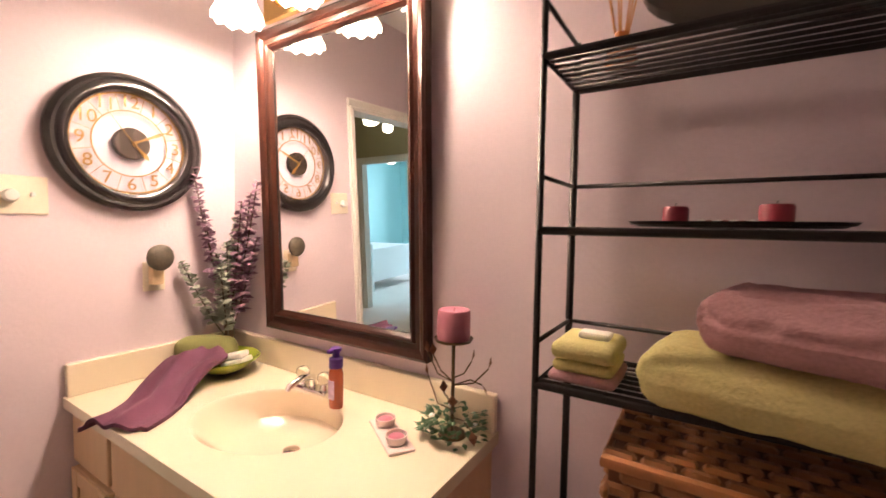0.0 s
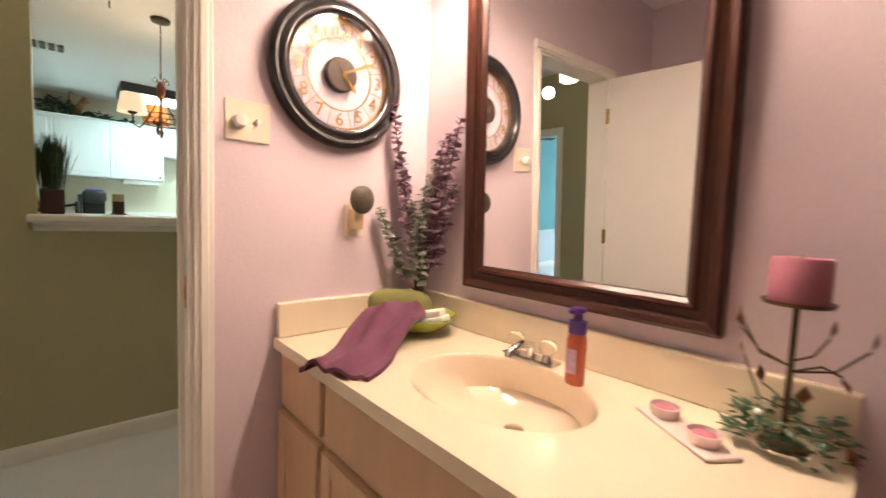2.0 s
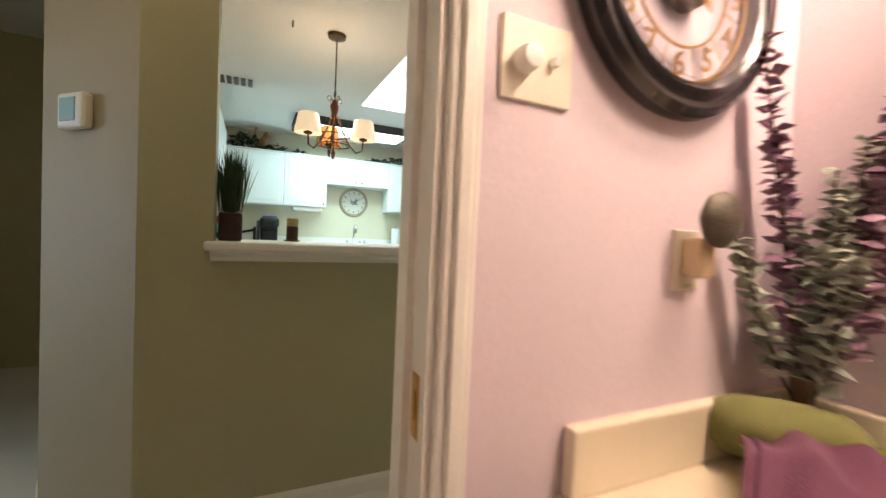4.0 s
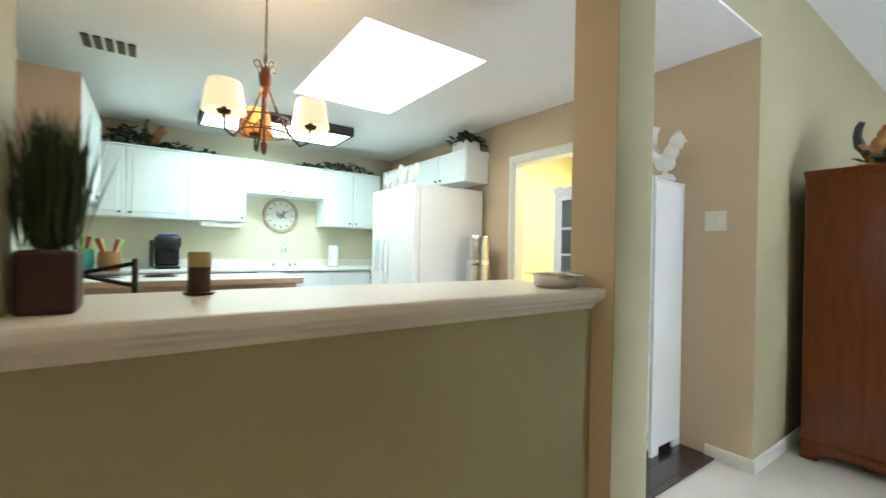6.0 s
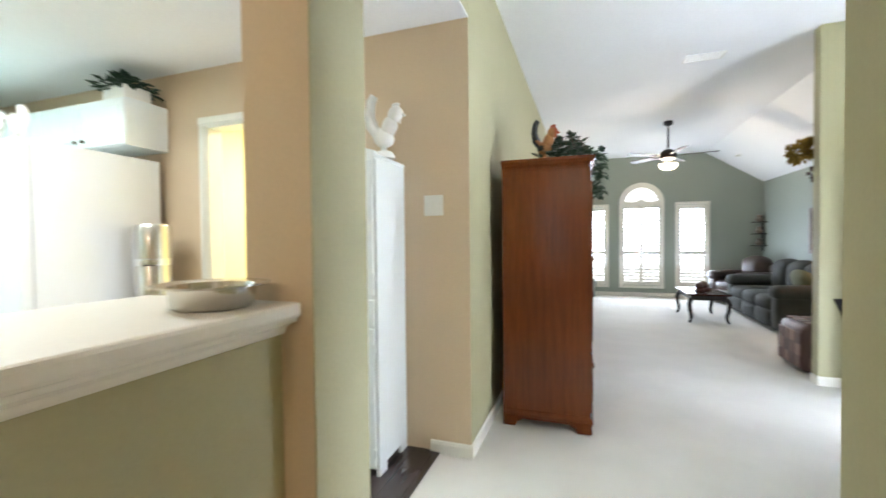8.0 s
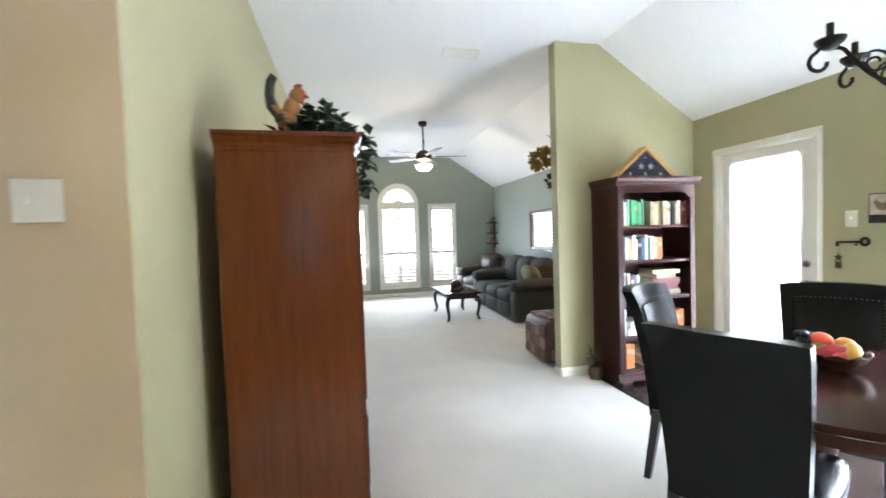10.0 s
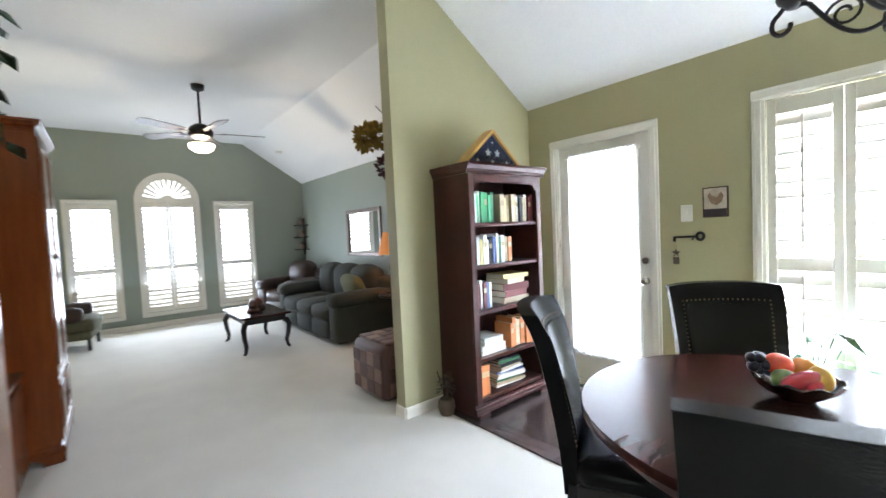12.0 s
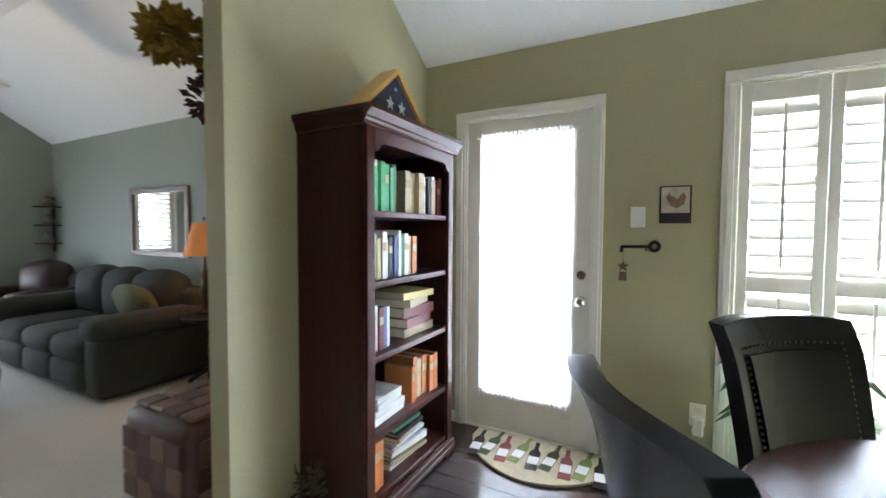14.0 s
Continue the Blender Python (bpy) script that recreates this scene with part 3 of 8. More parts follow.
for z in (0.24, 1.94):
    part("glazing_bead", boxes((0.105, -0.008, z, W - 0.105, 0.0, z + 0.02)), TRIM, gd)
bm = bmesh.new()
nx, nz = 90, 24
grid = [[bm.verts.new((0.095 + (W - 0.19) * i / nx, -0.016 - 0.007 * math.sin(i * 1.35 + 0.6 * math.sin(k * 0.5)) * (1 + 0.5 * math.sin(i * 0.37)), 0.235 + 1.72 * k / nz + (0.012 * math.sin(i * 1.9) if k == 0 else 0))) for i in range(nx + 1)] for k in range(nz + 1)]
for k in range(nz):
    for i in range(nx):
        f = bm.faces.new((grid[k][i], grid[k][i + 1], grid[k + 1][i + 1], grid[k + 1][i]))
        f.smooth = True
part("sheer_curtain", bm, SHEER, gd, "gathered sheer white curtain")
for z in (0.275, 1.93):
    part("curtain_rod", rod((0.07, -0.015, z), (W - 0.07, -0.015, z), 0.006), TRIM, gd)
kn = part("door_knob", lathe([(0.0, -0.062), (0.018, -0.062), (0.028, -0.052), (0.028, -0.038), (0.012, -0.03), (0.01, -0.012), (0.03, -0.010), (0.03, 0.0)], 20), STEEL, gd, "satin nickel door knob")
kn.matrix_basis = pose(W - 0.05, 0, 0.91, -90, 0, 0) @ pose(0, 0, 0)
db = part("deadbolt", lathe([(0.0, -0.02), (0.024, -0.02), (0.028, -0.012), (0.028, 0.0)], 20), STEEL, gd, "satin nickel deadbolt thumb turn")
db.matrix_basis = pose(W - 0.05, 0, 1.065, -90, 0, 0)
for z in (0.25, 1.05, 1.85):
    part("hinge", boxes((-0.006, -0.012, z, 0.006, 0.0, z + 0.09)), TRIM, gd)
tagged(solid("door_sill", boxes((EASTX - 0.01, 4.2, 0, EASTX + 0.14, 4.99, 0.014)), TRIM), "white painted door sill", "sill", kind="structure")

# bathroom door, standing open into the bathroom
bd = thing("door_2", pose(BW + 0.01, -0.355, 0, 0, 0, -6), "open flat cream-white bathroom door with a brass knob", "door", kind="structure")
part("door_slab", boxes((0, -0.036, 0.012, 0.70, 0, 2.02), bevel=0.002, seg=1), TRIM, bd)
for z in (0.2, 1.0, 1.75):
    part("hinge", boxes((-0.012, -0.006, z, 0.008, 0.006, z + 0.09)), BRASS, bd)
k2 = part("door_knob", lathe([(0.0, 0.062), (0.018, 0.062), (0.028, 0.052), (0.028, 0.038), (0.012, 0.03), (0.01, 0.012), (0.03, 0.010), (0.03, 0.0)], 20), BRASS, bd)
k2.matrix_basis = pose(0.635, 0, 0.93, -90, 0, 0)
# bedroom door, swung into the bedroom
b3 = thing("door_3", pose(-2.968, -2.21, 0, 0, 0, -97), "open white panelled bedroom door", "door", kind="structure")
part("door_slab", boxes((0, -0.036, 0.012, 0.76, 0, 2.01), bevel=0.002, seg=1), TRIM, b3)
for x0, x1, z0, z1 in ((0.1, 0.34, 0.15, 0.9), (0.42, 0.66, 0.15, 0.9), (0.1, 0.34, 1.02, 1.88), (0.42, 0.66, 1.02, 1.88)):
    part("panel", boxes((x0, -0.044, z0, x1, -0.03, z1), bevel=0.006, seg=1), TRIM, b3)

# ---- dining room ----
def disc_bm(r, z0, z1, seg=48, lip=0.01):
    return lathe([(0, z0), (r - lip * 2, z0), (r - lip, z0 + 0.004), (r, z0 + 0.012), (r, z1 - 0.008), (r - 0.006, z1), (0, z1)], seg)


table = thing("dining_table", pose(-0.32, 3.10, 0), "round dark mahogany pedestal dining table with a polished top", "table")
part("tabletop", disc_bm(0.60, 0.725, 0.762, 72), TABLEWOOD, table)
part("apron", lathe([(0.50, 0.66), (0.52, 0.66), (0.52, 0.725), (0.50, 0.725), (0.50, 0.66)], 48), MAHOG, table)
part("pedestal", lathe([(0, 0.10), (0.09, 0.10), (0.11, 0.16), (0.07, 0.22), (0.06, 0.35), (0.085, 0.45), (0.06, 0.52), (0.07, 0.62), (0.14, 0.70), (0.0, 0.72)], 24), MAHOG, table)
for i in range(4):
    a = math.pi / 4 + i * math.pi / 2
    foot = tube([(0.06 * math.cos(a), 0.06 * math.sin(a), 0.15), (0.18 * math.cos(a), 0.18 * math.sin(a), 0.13), (0.30 * math.cos(a), 0.30 * math.sin(a), 0.06), (0.38 * math.cos(a), 0.38 * math.sin(a), 0.022)], 0.032, 8, r_end=0.022)
    part("foot", foot, MAHOG, table)


def dining_chair():
    """A black leather side chair that faces local -y; its back leans away."""
    ob = thing("dining_chair", Matrix(), "black leather dining chair with nailhead trim on its high back", "chair", "chairs round the table")
    part("seat", cushion(-0.235, -0.25, 0.40, 0.235, 0.20, 0.50, 0.035, 0.02), BLACKLEATHER, ob)
    part("seat_frame", boxes((-0.22, -0.235, 0.34, 0.22, 0.20, 0.41), bevel=0.006, seg=1), BLACKWOOD, ob)
    nz, nx = 12, 10

    def back_at(u, v):
        z = 0.36 + v * 0.685
        y = 0.185 + 0.11 * v ** 1.6 + 0.035 * max(0, v - 0.8) * 5 * max(0, v - 0.8) * 5 * 0.6
        w = 0.205 + 0.035 * v
        y += 0.055 * (1 - u * u) * v
        return Vector((u * w, y, z + 0.012 * v ** 4 * (1 - u ** 4) - 0.008 * v ** 4))

    def slab(u0, u1, v0, v1, front, thick):
        bm = bmesh.new()
        lay = []
        for off in (front, front + thick):
            lay.append([[bm.verts.new(back_at(u0 + (u1 - u0) * i / nx, v0 + (v1 - v0) * k / nz) + Vector((0, off, 0))) for i in range(nx + 1)] for k in range(nz + 1)])
        A, B = lay
        for k in range(nz):
            for i in range(nx):
                bm.faces.new((A[k][i], A[k][i + 1], A[k + 1][i + 1], A[k + 1][i])), bm.faces.new((B[k][i], B[k + 1][i], B[k + 1][i + 1], B[k][i + 1]))
        for i in range(nx):
            bm.faces.new((A[0][i], B[0][i], B[0][i + 1], A[0][i + 1])), bm.faces.new((A[nz][i], A[nz][i + 1], B[nz][i + 1], B[nz][i]))
        for k in range(nz):
            bm.faces.new((A[k][0], A[k + 1][0], B[k + 1][0], B[k][0])), bm.faces.new((A[k][nx], B[k][nx], B[k + 1][nx], A[k + 1][nx]))
        sharp = [e for e in bm.edges if len(e.link_faces) == 2 and e.calc_face_angle(0) > 0.8]
        bmesh.ops.bevel(bm, geom=sharp, offset=min(thick, 0.05) * 0.42, segments=3, affect="EDGES", profile=0.5)
        for f in bm.faces:
            f.smooth = True
        return bm
    part("backrest", slab(-1, 1, 0, 1, 0, 0.06), BLACKLEATHER, ob)
    part("back_panel", slab(-0.74, 0.74, 0.28, 0.86, -0.012, 0.02), BLACKLEATHER, ob)
    bm = bmesh.new()
    pts = [back_at(-0.78, 0.25 + 0.64 * k / 24) for k in range(25)] + [back_at(-0.78 + 1.56 * k / 18, 0.89) for k in range(19)] + [back_at(0.78, 0.89 - 0.64 * k / 24) for k in range(25)]
    for p in pts:
        r = 0.005
        q = p + Vector((0, -0.002, 0))
        tip = bm.verts.new(q + Vector((0, -0.005, 0)))
        ring = [bm.verts.new(q + Vector((r * math.cos(k * math.pi / 3), 0, r * math.sin(k * math.pi / 3)))) for k in range(6)]
        for k in range(6):
            bm.faces.new((ring[k], ring[(k + 1) % 6], tip))
    nails = part("nailhead_trim", bm, BRONZE, ob, "row of dull bronze nailheads")
    tagged(nails, kind="stuff")
    for x, y, dx, dy in ((-0.205, -0.22, 0, -0.0), (0.205, -0.22, 0, 0), (-0.195, 0.205, 0, 0.06), (0.195, 0.205, 0, 0.06)):
        bm = bmesh.new()
        v = []
        for z, s, q in ((0, 0.016, 1), (0.40, 0.023, 0)):
            for a, c in ((-1, -1), (1, -1), (1, 1), (-1, 1)):
                v.append(bm.verts.new((x + a * s + dx * q, y + c * s + dy * q, z)))
        for k in range(4):
            bm.faces.new((v[k], v[(k + 1) % 4], v[4 + (k + 1) % 4], v[4 + k]))
        bm.faces.new(v[:4]), bm.faces.new(v[4:])
        part("leg", bm, BLACKWOOD, ob)
    return ob


def seat_at(cx, cy, fx, fy):
    """Pose of a chair whose back's top middle is at cx, cy and which faces fx, fy."""
    rz = math.degrees(math.atan2(fx, -fy))
    f = Vector((fx, fy, 0)).normalized()
    p = Vector((cx, cy, 0)) + f * 0.33
    return pose(p.x, p.y, 0, 0, 0, rz)


ch = dining_chair()
ch.matrix_world = seat_at(0.39, 3.48, -0.79, -0.61)
copy_thing(ch, seat_at(-1.02, 2.89, 0.91, 0.41))
copy_thing(ch, seat_at(-0.49, 3.868, 0.48, -0.87))

# fruit bowl
GLASSB = glass_mat("amber_glass", (0.75, 0.6, 0.5))
bowl = thing("fruit_bowl", pose(-0.19, 3.10, 0.763), "fluted dark glass bowl on the dining table", "bowl")
bm = bmesh.new()
prof = [(0.045, 0.0), (0.05, 0.010), (0.075, 0.022), (0.108, 0.05), (0.12, 0.072), (0.115, 0.074), (0.104, 0.052), (0.07, 0.028), (0.0, 0.022)]
lathe(prof, 40, bm=bm)
for v in bm.verts:
    a = math.atan2(v.co.y, v.co.x)
    if v.co.z > 0.02:
        v.co.z += 0.008 * math.cos(10 * a) * (v.co.z / 0.1)
part("bowl_body", bm, mat("smoked_glass", (0.05, 0.025, 0.02), 0.08, coat=0.6, vary=0.1), bowl)


def blob(rx, ry, rz, bumpy=0.05, seg=14):
    bm = bmesh.new()
    bmesh.ops.create_icosphere(bm, subdivisions=3, radius=1)
    for v in bm.verts:
        n = noise.noise(v.co * 1.7 + Vector((rx * 50, ry * 70, 0)))
        v.co = Vector((v.co.x * rx, v.co.y * ry, v.co.z * rz)) * (1 + bumpy * n)
    for f in bm.faces:
        f.smooth = True
    return bm


def fruit(name, p, r, colour, label, rough=0.3):
    ob = tagged(solid(name, blob(*[0.86 * q for q in r]), mat(name + "_skin", colour, rough, scale=25, vary=0.3, fine=0.15, coat=0.3)), label, "fruit", "fruit in the bowl")
    ob.matrix_world = pose(-0.19 + p[0] * 0.78, 3.10 + p[1] * 0.78, 0.752 + p[2] * 0.92, p[3], p[4], p[5])
    return ob


fruit("apple", (-0.01, 0.06, 0.125, 0, 0, 0), (0.05, 0.05, 0.046), (0.60, 0.06, 0.02), "shiny red-orange artificial apple in the bowl")
fruit("orange", (0.06, -0.01, 0.11, 0, 0, 0), (0.045, 0.045, 0.043), (0.70, 0.28, 0.03), "orange artificial orange in the bowl")
fruit("pear", (0.0, -0.075, 0.10, 0, 60, 20), (0.04, 0.04, 0.055), (0.65, 0.35, 0.05), "golden artificial pear in the bowl")
fruit("red_pepper", (-0.07, -0.03, 0.10, 0, 80, -40), (0.032, 0.03, 0.08), (0.35, 0.015, 0.03), "long dark red artificial pepper in the bowl")
fruit("red_pepper", (-0.03, -0.06, 0.085, 0, 85, 10), (0.03, 0.03, 0.075), (0.38, 0.02, 0.03), "long dark red artificial pepper in the bowl")
fruit("green_apple", (-0.06, 0.03, 0.09, 0, 0, 0), (0.042, 0.042, 0.04), (0.12, 0.20, 0.05), "dull green artificial apple in the bowl")
gr = thing("grapes", pose(-0.19, 3.075, 0.742), "bunch of black artificial grapes in the bowl", "fruit", "fruit in the bowl")
GRAPE = mat("grape_skin", (0.010, 0.010, 0.022), 0.3, scale=20, vary=0.3)
first = None
for i in range(16):
    a = i * 2.4
    x, y, z = -0.03 + 0.04 * math.cos(a) * (i % 3) / 2, 0.115 + 0.022 * math.sin(a), 0.105 + 0.011 * (i % 5)
    if first is None:
        first = part("grape", blob(0.017, 0.017, 0.017, 0.0), GRAPE, gr)
        first.matrix_basis = pose(x, y, z)
    else:
        share(first, gr, x, y, z)

# dining chandelier
dc = thing("dining_chandelier", pose(-0.10, 2.80, 0), "black wrought-iron scroll-arm chandelier over the table", "chandelier")
part("chain", rod((0, 0, 2.35), (0, 0, 3.10), 0.008), IRON, dc)
part("canopy", lathe([(0, 3.138), (0.06, 3.138), (0.05, 3.11), (0.0, 3.10)], 20), IRON, dc)
part("column", lathe([(0, 1.90), (0.02, 1.91), (0.03, 1.95), (0.015, 2.0), (0.02, 2.1), (0.04, 2.2), (0.015, 2.3), (0, 2.36)], 16), IRON, dc)
for i in range(6):
    a = radians(20 + 60 * i)
    pts = []
    for k in range(29):
        s = k / 28
        r = 0.02 + 0.34 * s
        z = 2.02 - 0.13 * math.sin(math.pi * min(1, s * 1.25)) + 0.05 * s
        pts.append((r * math.cos(a), r * math.sin(a), z))
    for k in range(1, 16):
        t = math.pi * 1.5 * k / 15
        rr = 0.045 * (1 - 0.5 * k / 15)
        r, z = 0.36 + rr * math.sin(t) * 0.9, 2.06 - 0.045 + rr * math.cos(t)
        pts.append((r * math.cos(a), r * math.sin(a), z))
    arm = part("arm", tube(pts, 0.0075, 8), IRON, dc)
    sp = []
    for k in range(22):
        t = k / 21 * math.pi * 3
        rr = 0.05 * (1 - 0.75 * k / 21)
        r, z = 0.20 + rr * math.cos(t), 1.985 + rr * math.sin(t)
        sp.append((r * math.cos(a), r * math.sin(a), z))
    part("scroll", tube(sp, 0.005, 6), IRON, dc)
    part("cup", lathe([(0, 2.055), (0.02, 2.06), (0.045, 2.085), (0.05, 2.10), (0.012, 2.09), (0.012, 2.16), (0, 2.16)], 14, (0.33 * math.cos(a), 0.33 * math.sin(a), 0)), IRON, dc)

# bookcase
bc = thing("bookcase", pose(0.085, STUBY, 0), "dark mahogany bookcase with five shelves of books", "bookcase")
BWD, BD, BH = 0.80, 0.375, 1.76
part("side_panel", boxes((0, -BD, 0.0, 0.025, 0, BH)), MAHOG, bc)
part("side_panel", boxes((BWD - 0.025, -BD, 0.0, BWD, 0, BH)), MAHOG, bc)
part("back_panel", boxes((0.025, -0.012, 0.05, BWD - 0.025, -0.003, BH)), MAHOG, bc)
part("face_stile", boxes((0, -BD - 0.02, 0.1, 0.055, -BD, BH), bevel=0.003, seg=1), MAHOG, bc)
part("face_stile", boxes((BWD - 0.055, -BD - 0.02, 0.1, BWD, -BD, BH), bevel=0.003, seg=1), MAHOG, bc)
SHELVES = (0.13, 0.42, 0.77, 1.10, 1.41)
for z in SHELVES:
    part("shelf", boxes((0.025, -BD - 0.004, z - 0.028, BWD - 0.025, -0.012, z), bevel=0.003, seg=1), MAHOG, bc)
out = [(0.055, 1.76), (0.055, 1.655), (0.085, 1.665), (0.10, 1.69), (0.13, 1.70), (BWD - 0.13, 1.70), (BWD - 0.10, 1.69), (BWD - 0.085, 1.665), (BWD - 0.055, 1.655), (BWD - 0.055, 1.76)]
hd = part("header", prism(out, 0.02), MAHOG, bc)
hd.matrix_basis = pose(0, -BD - 0.02, 0)
crown = [(0, 0), (0.012, 0.0), (0.012, 0.012), (0.022, 0.02), (0.022, 0.03), (0.042, 0.05), (0.048, 0.055), (0.048, 0.075), (0, 0.075)]
part("crown", extrude_along(crown, (-0.03, -BD - 0.02, BH), (BWD + 0.03, -BD - 0.02, BH), (0, -1, 0)), MAHOG, bc)
part("crown_side", extrude_along(crown[:], (0, 0, BH), (0, -BD - 0.02, BH), (-0.6, 0, 0)), MAHOG, bc)
part("crown_side", extrude_along(crown[:], (BWD, -BD - 0.02, BH), (BWD, 0, BH), (0.6, 0, 0)), MAHOG, bc)
part("top_panel", boxes((0, -BD - 0.02, BH, BWD, 0, BH + 0.072)), MAHOG, bc)
base = [(0, 0.10), (0.012, 0.10), (0.014, 0.085), (0.022, 0.08), (0.024, 0.06), (0.03, 0.055), (0.03, 0.035), (0, 0.035)]
part("plinth", extrude_along(base, (-0.02, -BD - 0.005, 0.0), (BWD + 0.02, -BD - 0.005, 0.0), (0, -1, 0)), MAHOG, bc)
for x in (0.0, BWD - 0.11):
    part("bracket_foot", boxes((x, -BD - 0.04, 0, x + 0.11, -BD + 0.03, 0.045), bevel=0.01), MAHOG, bc)

BOOKC = {}


def book_mat(c):
    if c not in BOOKC:
        BOOKC[c] = mat("book_cloth", c, 0.55, scale=30, vary=0.15, rand=0.3)
    return BOOKC[c]


PAPER = mat("page_paper", (0.65, 0.60, 0.48), 0.9, scale=200, vary=0.15)


def book(p, w, d, h, colour, lying=False, tilt=0, rz=0):
    """Spine faces -y. w thick, d deep, h tall."""
    m = pose(*p, 0, tilt, rz) if not lying else pose(*p, 0, 0, rz)
    ob = thing("book", m, "book lying flat in a stack on a bookcase shelf" if lying else "upright book on a bookcase shelf", "book", "books in the bookcase")
    if lying:
        part("cover", boxes((-h / 2, 0, 0, h / 2, d, 0.004), (-h / 2, 0, w - 0.004, h / 2, d, w), (-h / 2, -0.003, 0, h / 2, 0, w)), book_mat(colour), ob)
        part("page_block", boxes((-h / 2 + 0.003, 0.002, 0.004, h / 2 - 0.003, d - 0.004, w - 0.004)), PAPER, ob)
    else:
        part("cover", boxes((0, 0, 0, 0.003, d, h), (w - 0.003, 0, 0, w, d, h), (0, -0.003, 0, w, 0, h)), book_mat(colour), ob)
        part("page_block", boxes((0.003, 0.002, 0.004, w - 0.003, d - 0.004, h - 0.005)), PAPER, ob)
        if w > 0.032:
            part("spine_label", boxes((0.004, -0.0045, h * 0.6, w - 0.004, -0.003, h * 0.78)), book_mat((0.34, 0.27, 0.16)), ob)
    return ob


X0, Y0 = 0.085, STUBY - 0.345
rng = random.Random(4)
G, DG, WH, TN, DK, RD, BL, OR, YE = (0.05, 0.30, 0.12), (0.03, 0.12, 0.06), (0.65, 0.66, 0.64), (0.38, 0.31, 0.2), (0.02, 0.02, 0.025), (0.12, 0.02, 0.02), (0.05, 0.08, 0.22), (0.42, 0.14, 0.04), (0.55, 0.48, 0.22)


def row(z, x, seq, hmin, hmax, tilt=0):
    for c, w in seq:
        h = rng.uniform(hmin, hmax)
        book((X0 + x, Y0 + rng.uniform(0, 0.03), z + 0.001 + (w * math.sin(radians(-tilt)) if tilt < 0 else 0)), w, 0.17, h, c, tilt=tilt)
        x += w * 1.03 + 0.001
    return x


x = row(1.41, 0.065, [(DK, 0.03), (WH, 0.022), (G, 0.028), (WH, 0.02), (G, 0.03), (G, 0.033), (G, 0.026), (WH, 0.02), (DG, 0.03)], 0.20, 0.235)
row(1.41, x + 0.05, [(TN, 0.05), (YE, 0.03), (TN, 0.04), (TN, 0.055), (WH, 0.04), (DK, 0.03), (TN, 0.045), (WH, 0.03), (RD, 0.035), (RD, 0.03)], 0.17, 0.22)
row(1.10, 0.065, [(WH, 0.025), (BL, 0.02), (WH, 0.03), (YE, 0.028), (WH, 0.035), (WH, 0.03), (DK, 0.035), (BL, 0.03), (WH, 0.022), (DG, 0.03), (WH, 0.035), (TN, 0.05), (OR, 0.04)], 0.18, 0.225)
row(0.77, 0.065, [(WH, 0.03), (RD, 0.03), (WH, 0.03), (RD, 0.035), (BL, 0.03), (WH, 0.028)], 0.19, 0.22)
zz = 0.771
for c, w, h, k in ((TN, 0.045, 0.30, 0), (RD, 0.05, 0.27, 3), (RD, 0.055, 0.28, -4), (TN, 0.04, 0.24, 8), (YE, 0.035, 0.27, -6)):
    book((X0 + 0.55, Y0 + 0.03, zz), w, 0.21, h, c, True, rz=k)
    zz += w + 0.0005
row(0.42, 0.065, [(WH, 0.025), (WH, 0.03)], 0.22, 0.24)
zz = 0.421
for c, w, h, k in ((WH, 0.035, 0.26, 2), (WH, 0.03, 0.24, -3), (WH, 0.03, 0.22, 5), (WH, 0.025, 0.2, 0)):
    book((X0 + 0.26, Y0 + 0.02, zz), w, 0.2, h, c, True, rz=k)
    zz += w + 0.0005
row(0.42, 0.44, [(OR, 0.035), (OR, 0.04), (TN, 0.05), (OR, 0.05), (OR, 0.045), (OR, 0.04)], 0.19, 0.23)
row(0.13, 0.065, [(DK, 0.03), (OR, 0.045), (OR, 0.04)], 0.22, 0.24)
zz = 0.131
for i, (c, w) in enumerate(((WH, 0.018), (TN, 0.02), (DG, 0.022), (WH, 0.025), (WH, 0.012), (BL, 0.02), (WH, 0.015), (TN, 0.02), (DK, 0.022), (DG, 0.02), (DK, 0.015))):
    book((X0 + 0.44, Y0 + 0.01 + rng.uniform(0, 0.03), zz), w, 0.23, 0.30 - 0.006 * i, c, True, rz=rng.uniform(-8, 8))
    zz += w + 0.0005

# flag case on the bookcase
OAK = mat("golden_oak", (0.50, 0.27, 0.07), 0.4, scale=5, vary=0.2, stretch=(1, 6, 6))
NAVY = mat("navy_cloth", (0.012, 0.016, 0.055), 0.9, scale=30, vary=0.2, bump=0.6, bscale=400)
fc = thing("flag_case", pose(0.46, STUBY - 0.30, 1.8335), "golden oak triangular case with a folded navy flag", "flag case")
fw, fh, fd = 0.34, 0.29, 0.10


def tri_ring(s0, s1, depth):
    o = [(-fw * s0, 0), (fw * s0, 0), (0, fh * s0)]
    bm = bmesh.new()
    c = fh * 0.30
    pts = []
    for s in (s0, s1):
        pts.append([(x * s, c + (z - c) * s) for x, z in ((-fw, 0), (fw, 0), (0, fh))])
    for i in range(3):
        j = (i + 1) % 3
        v = [bm.verts.new((x, y, z)) for y in (0, depth) for x, z in (pts[0][i], pts[0][j], pts[1][j], pts[1][i])]
        for q in ((0, 1, 2, 3), (7, 6, 5, 4), (0, 4, 5, 1), (2, 6, 7, 3)):
            bm.faces.new([v[k] for k in q])
    return bm


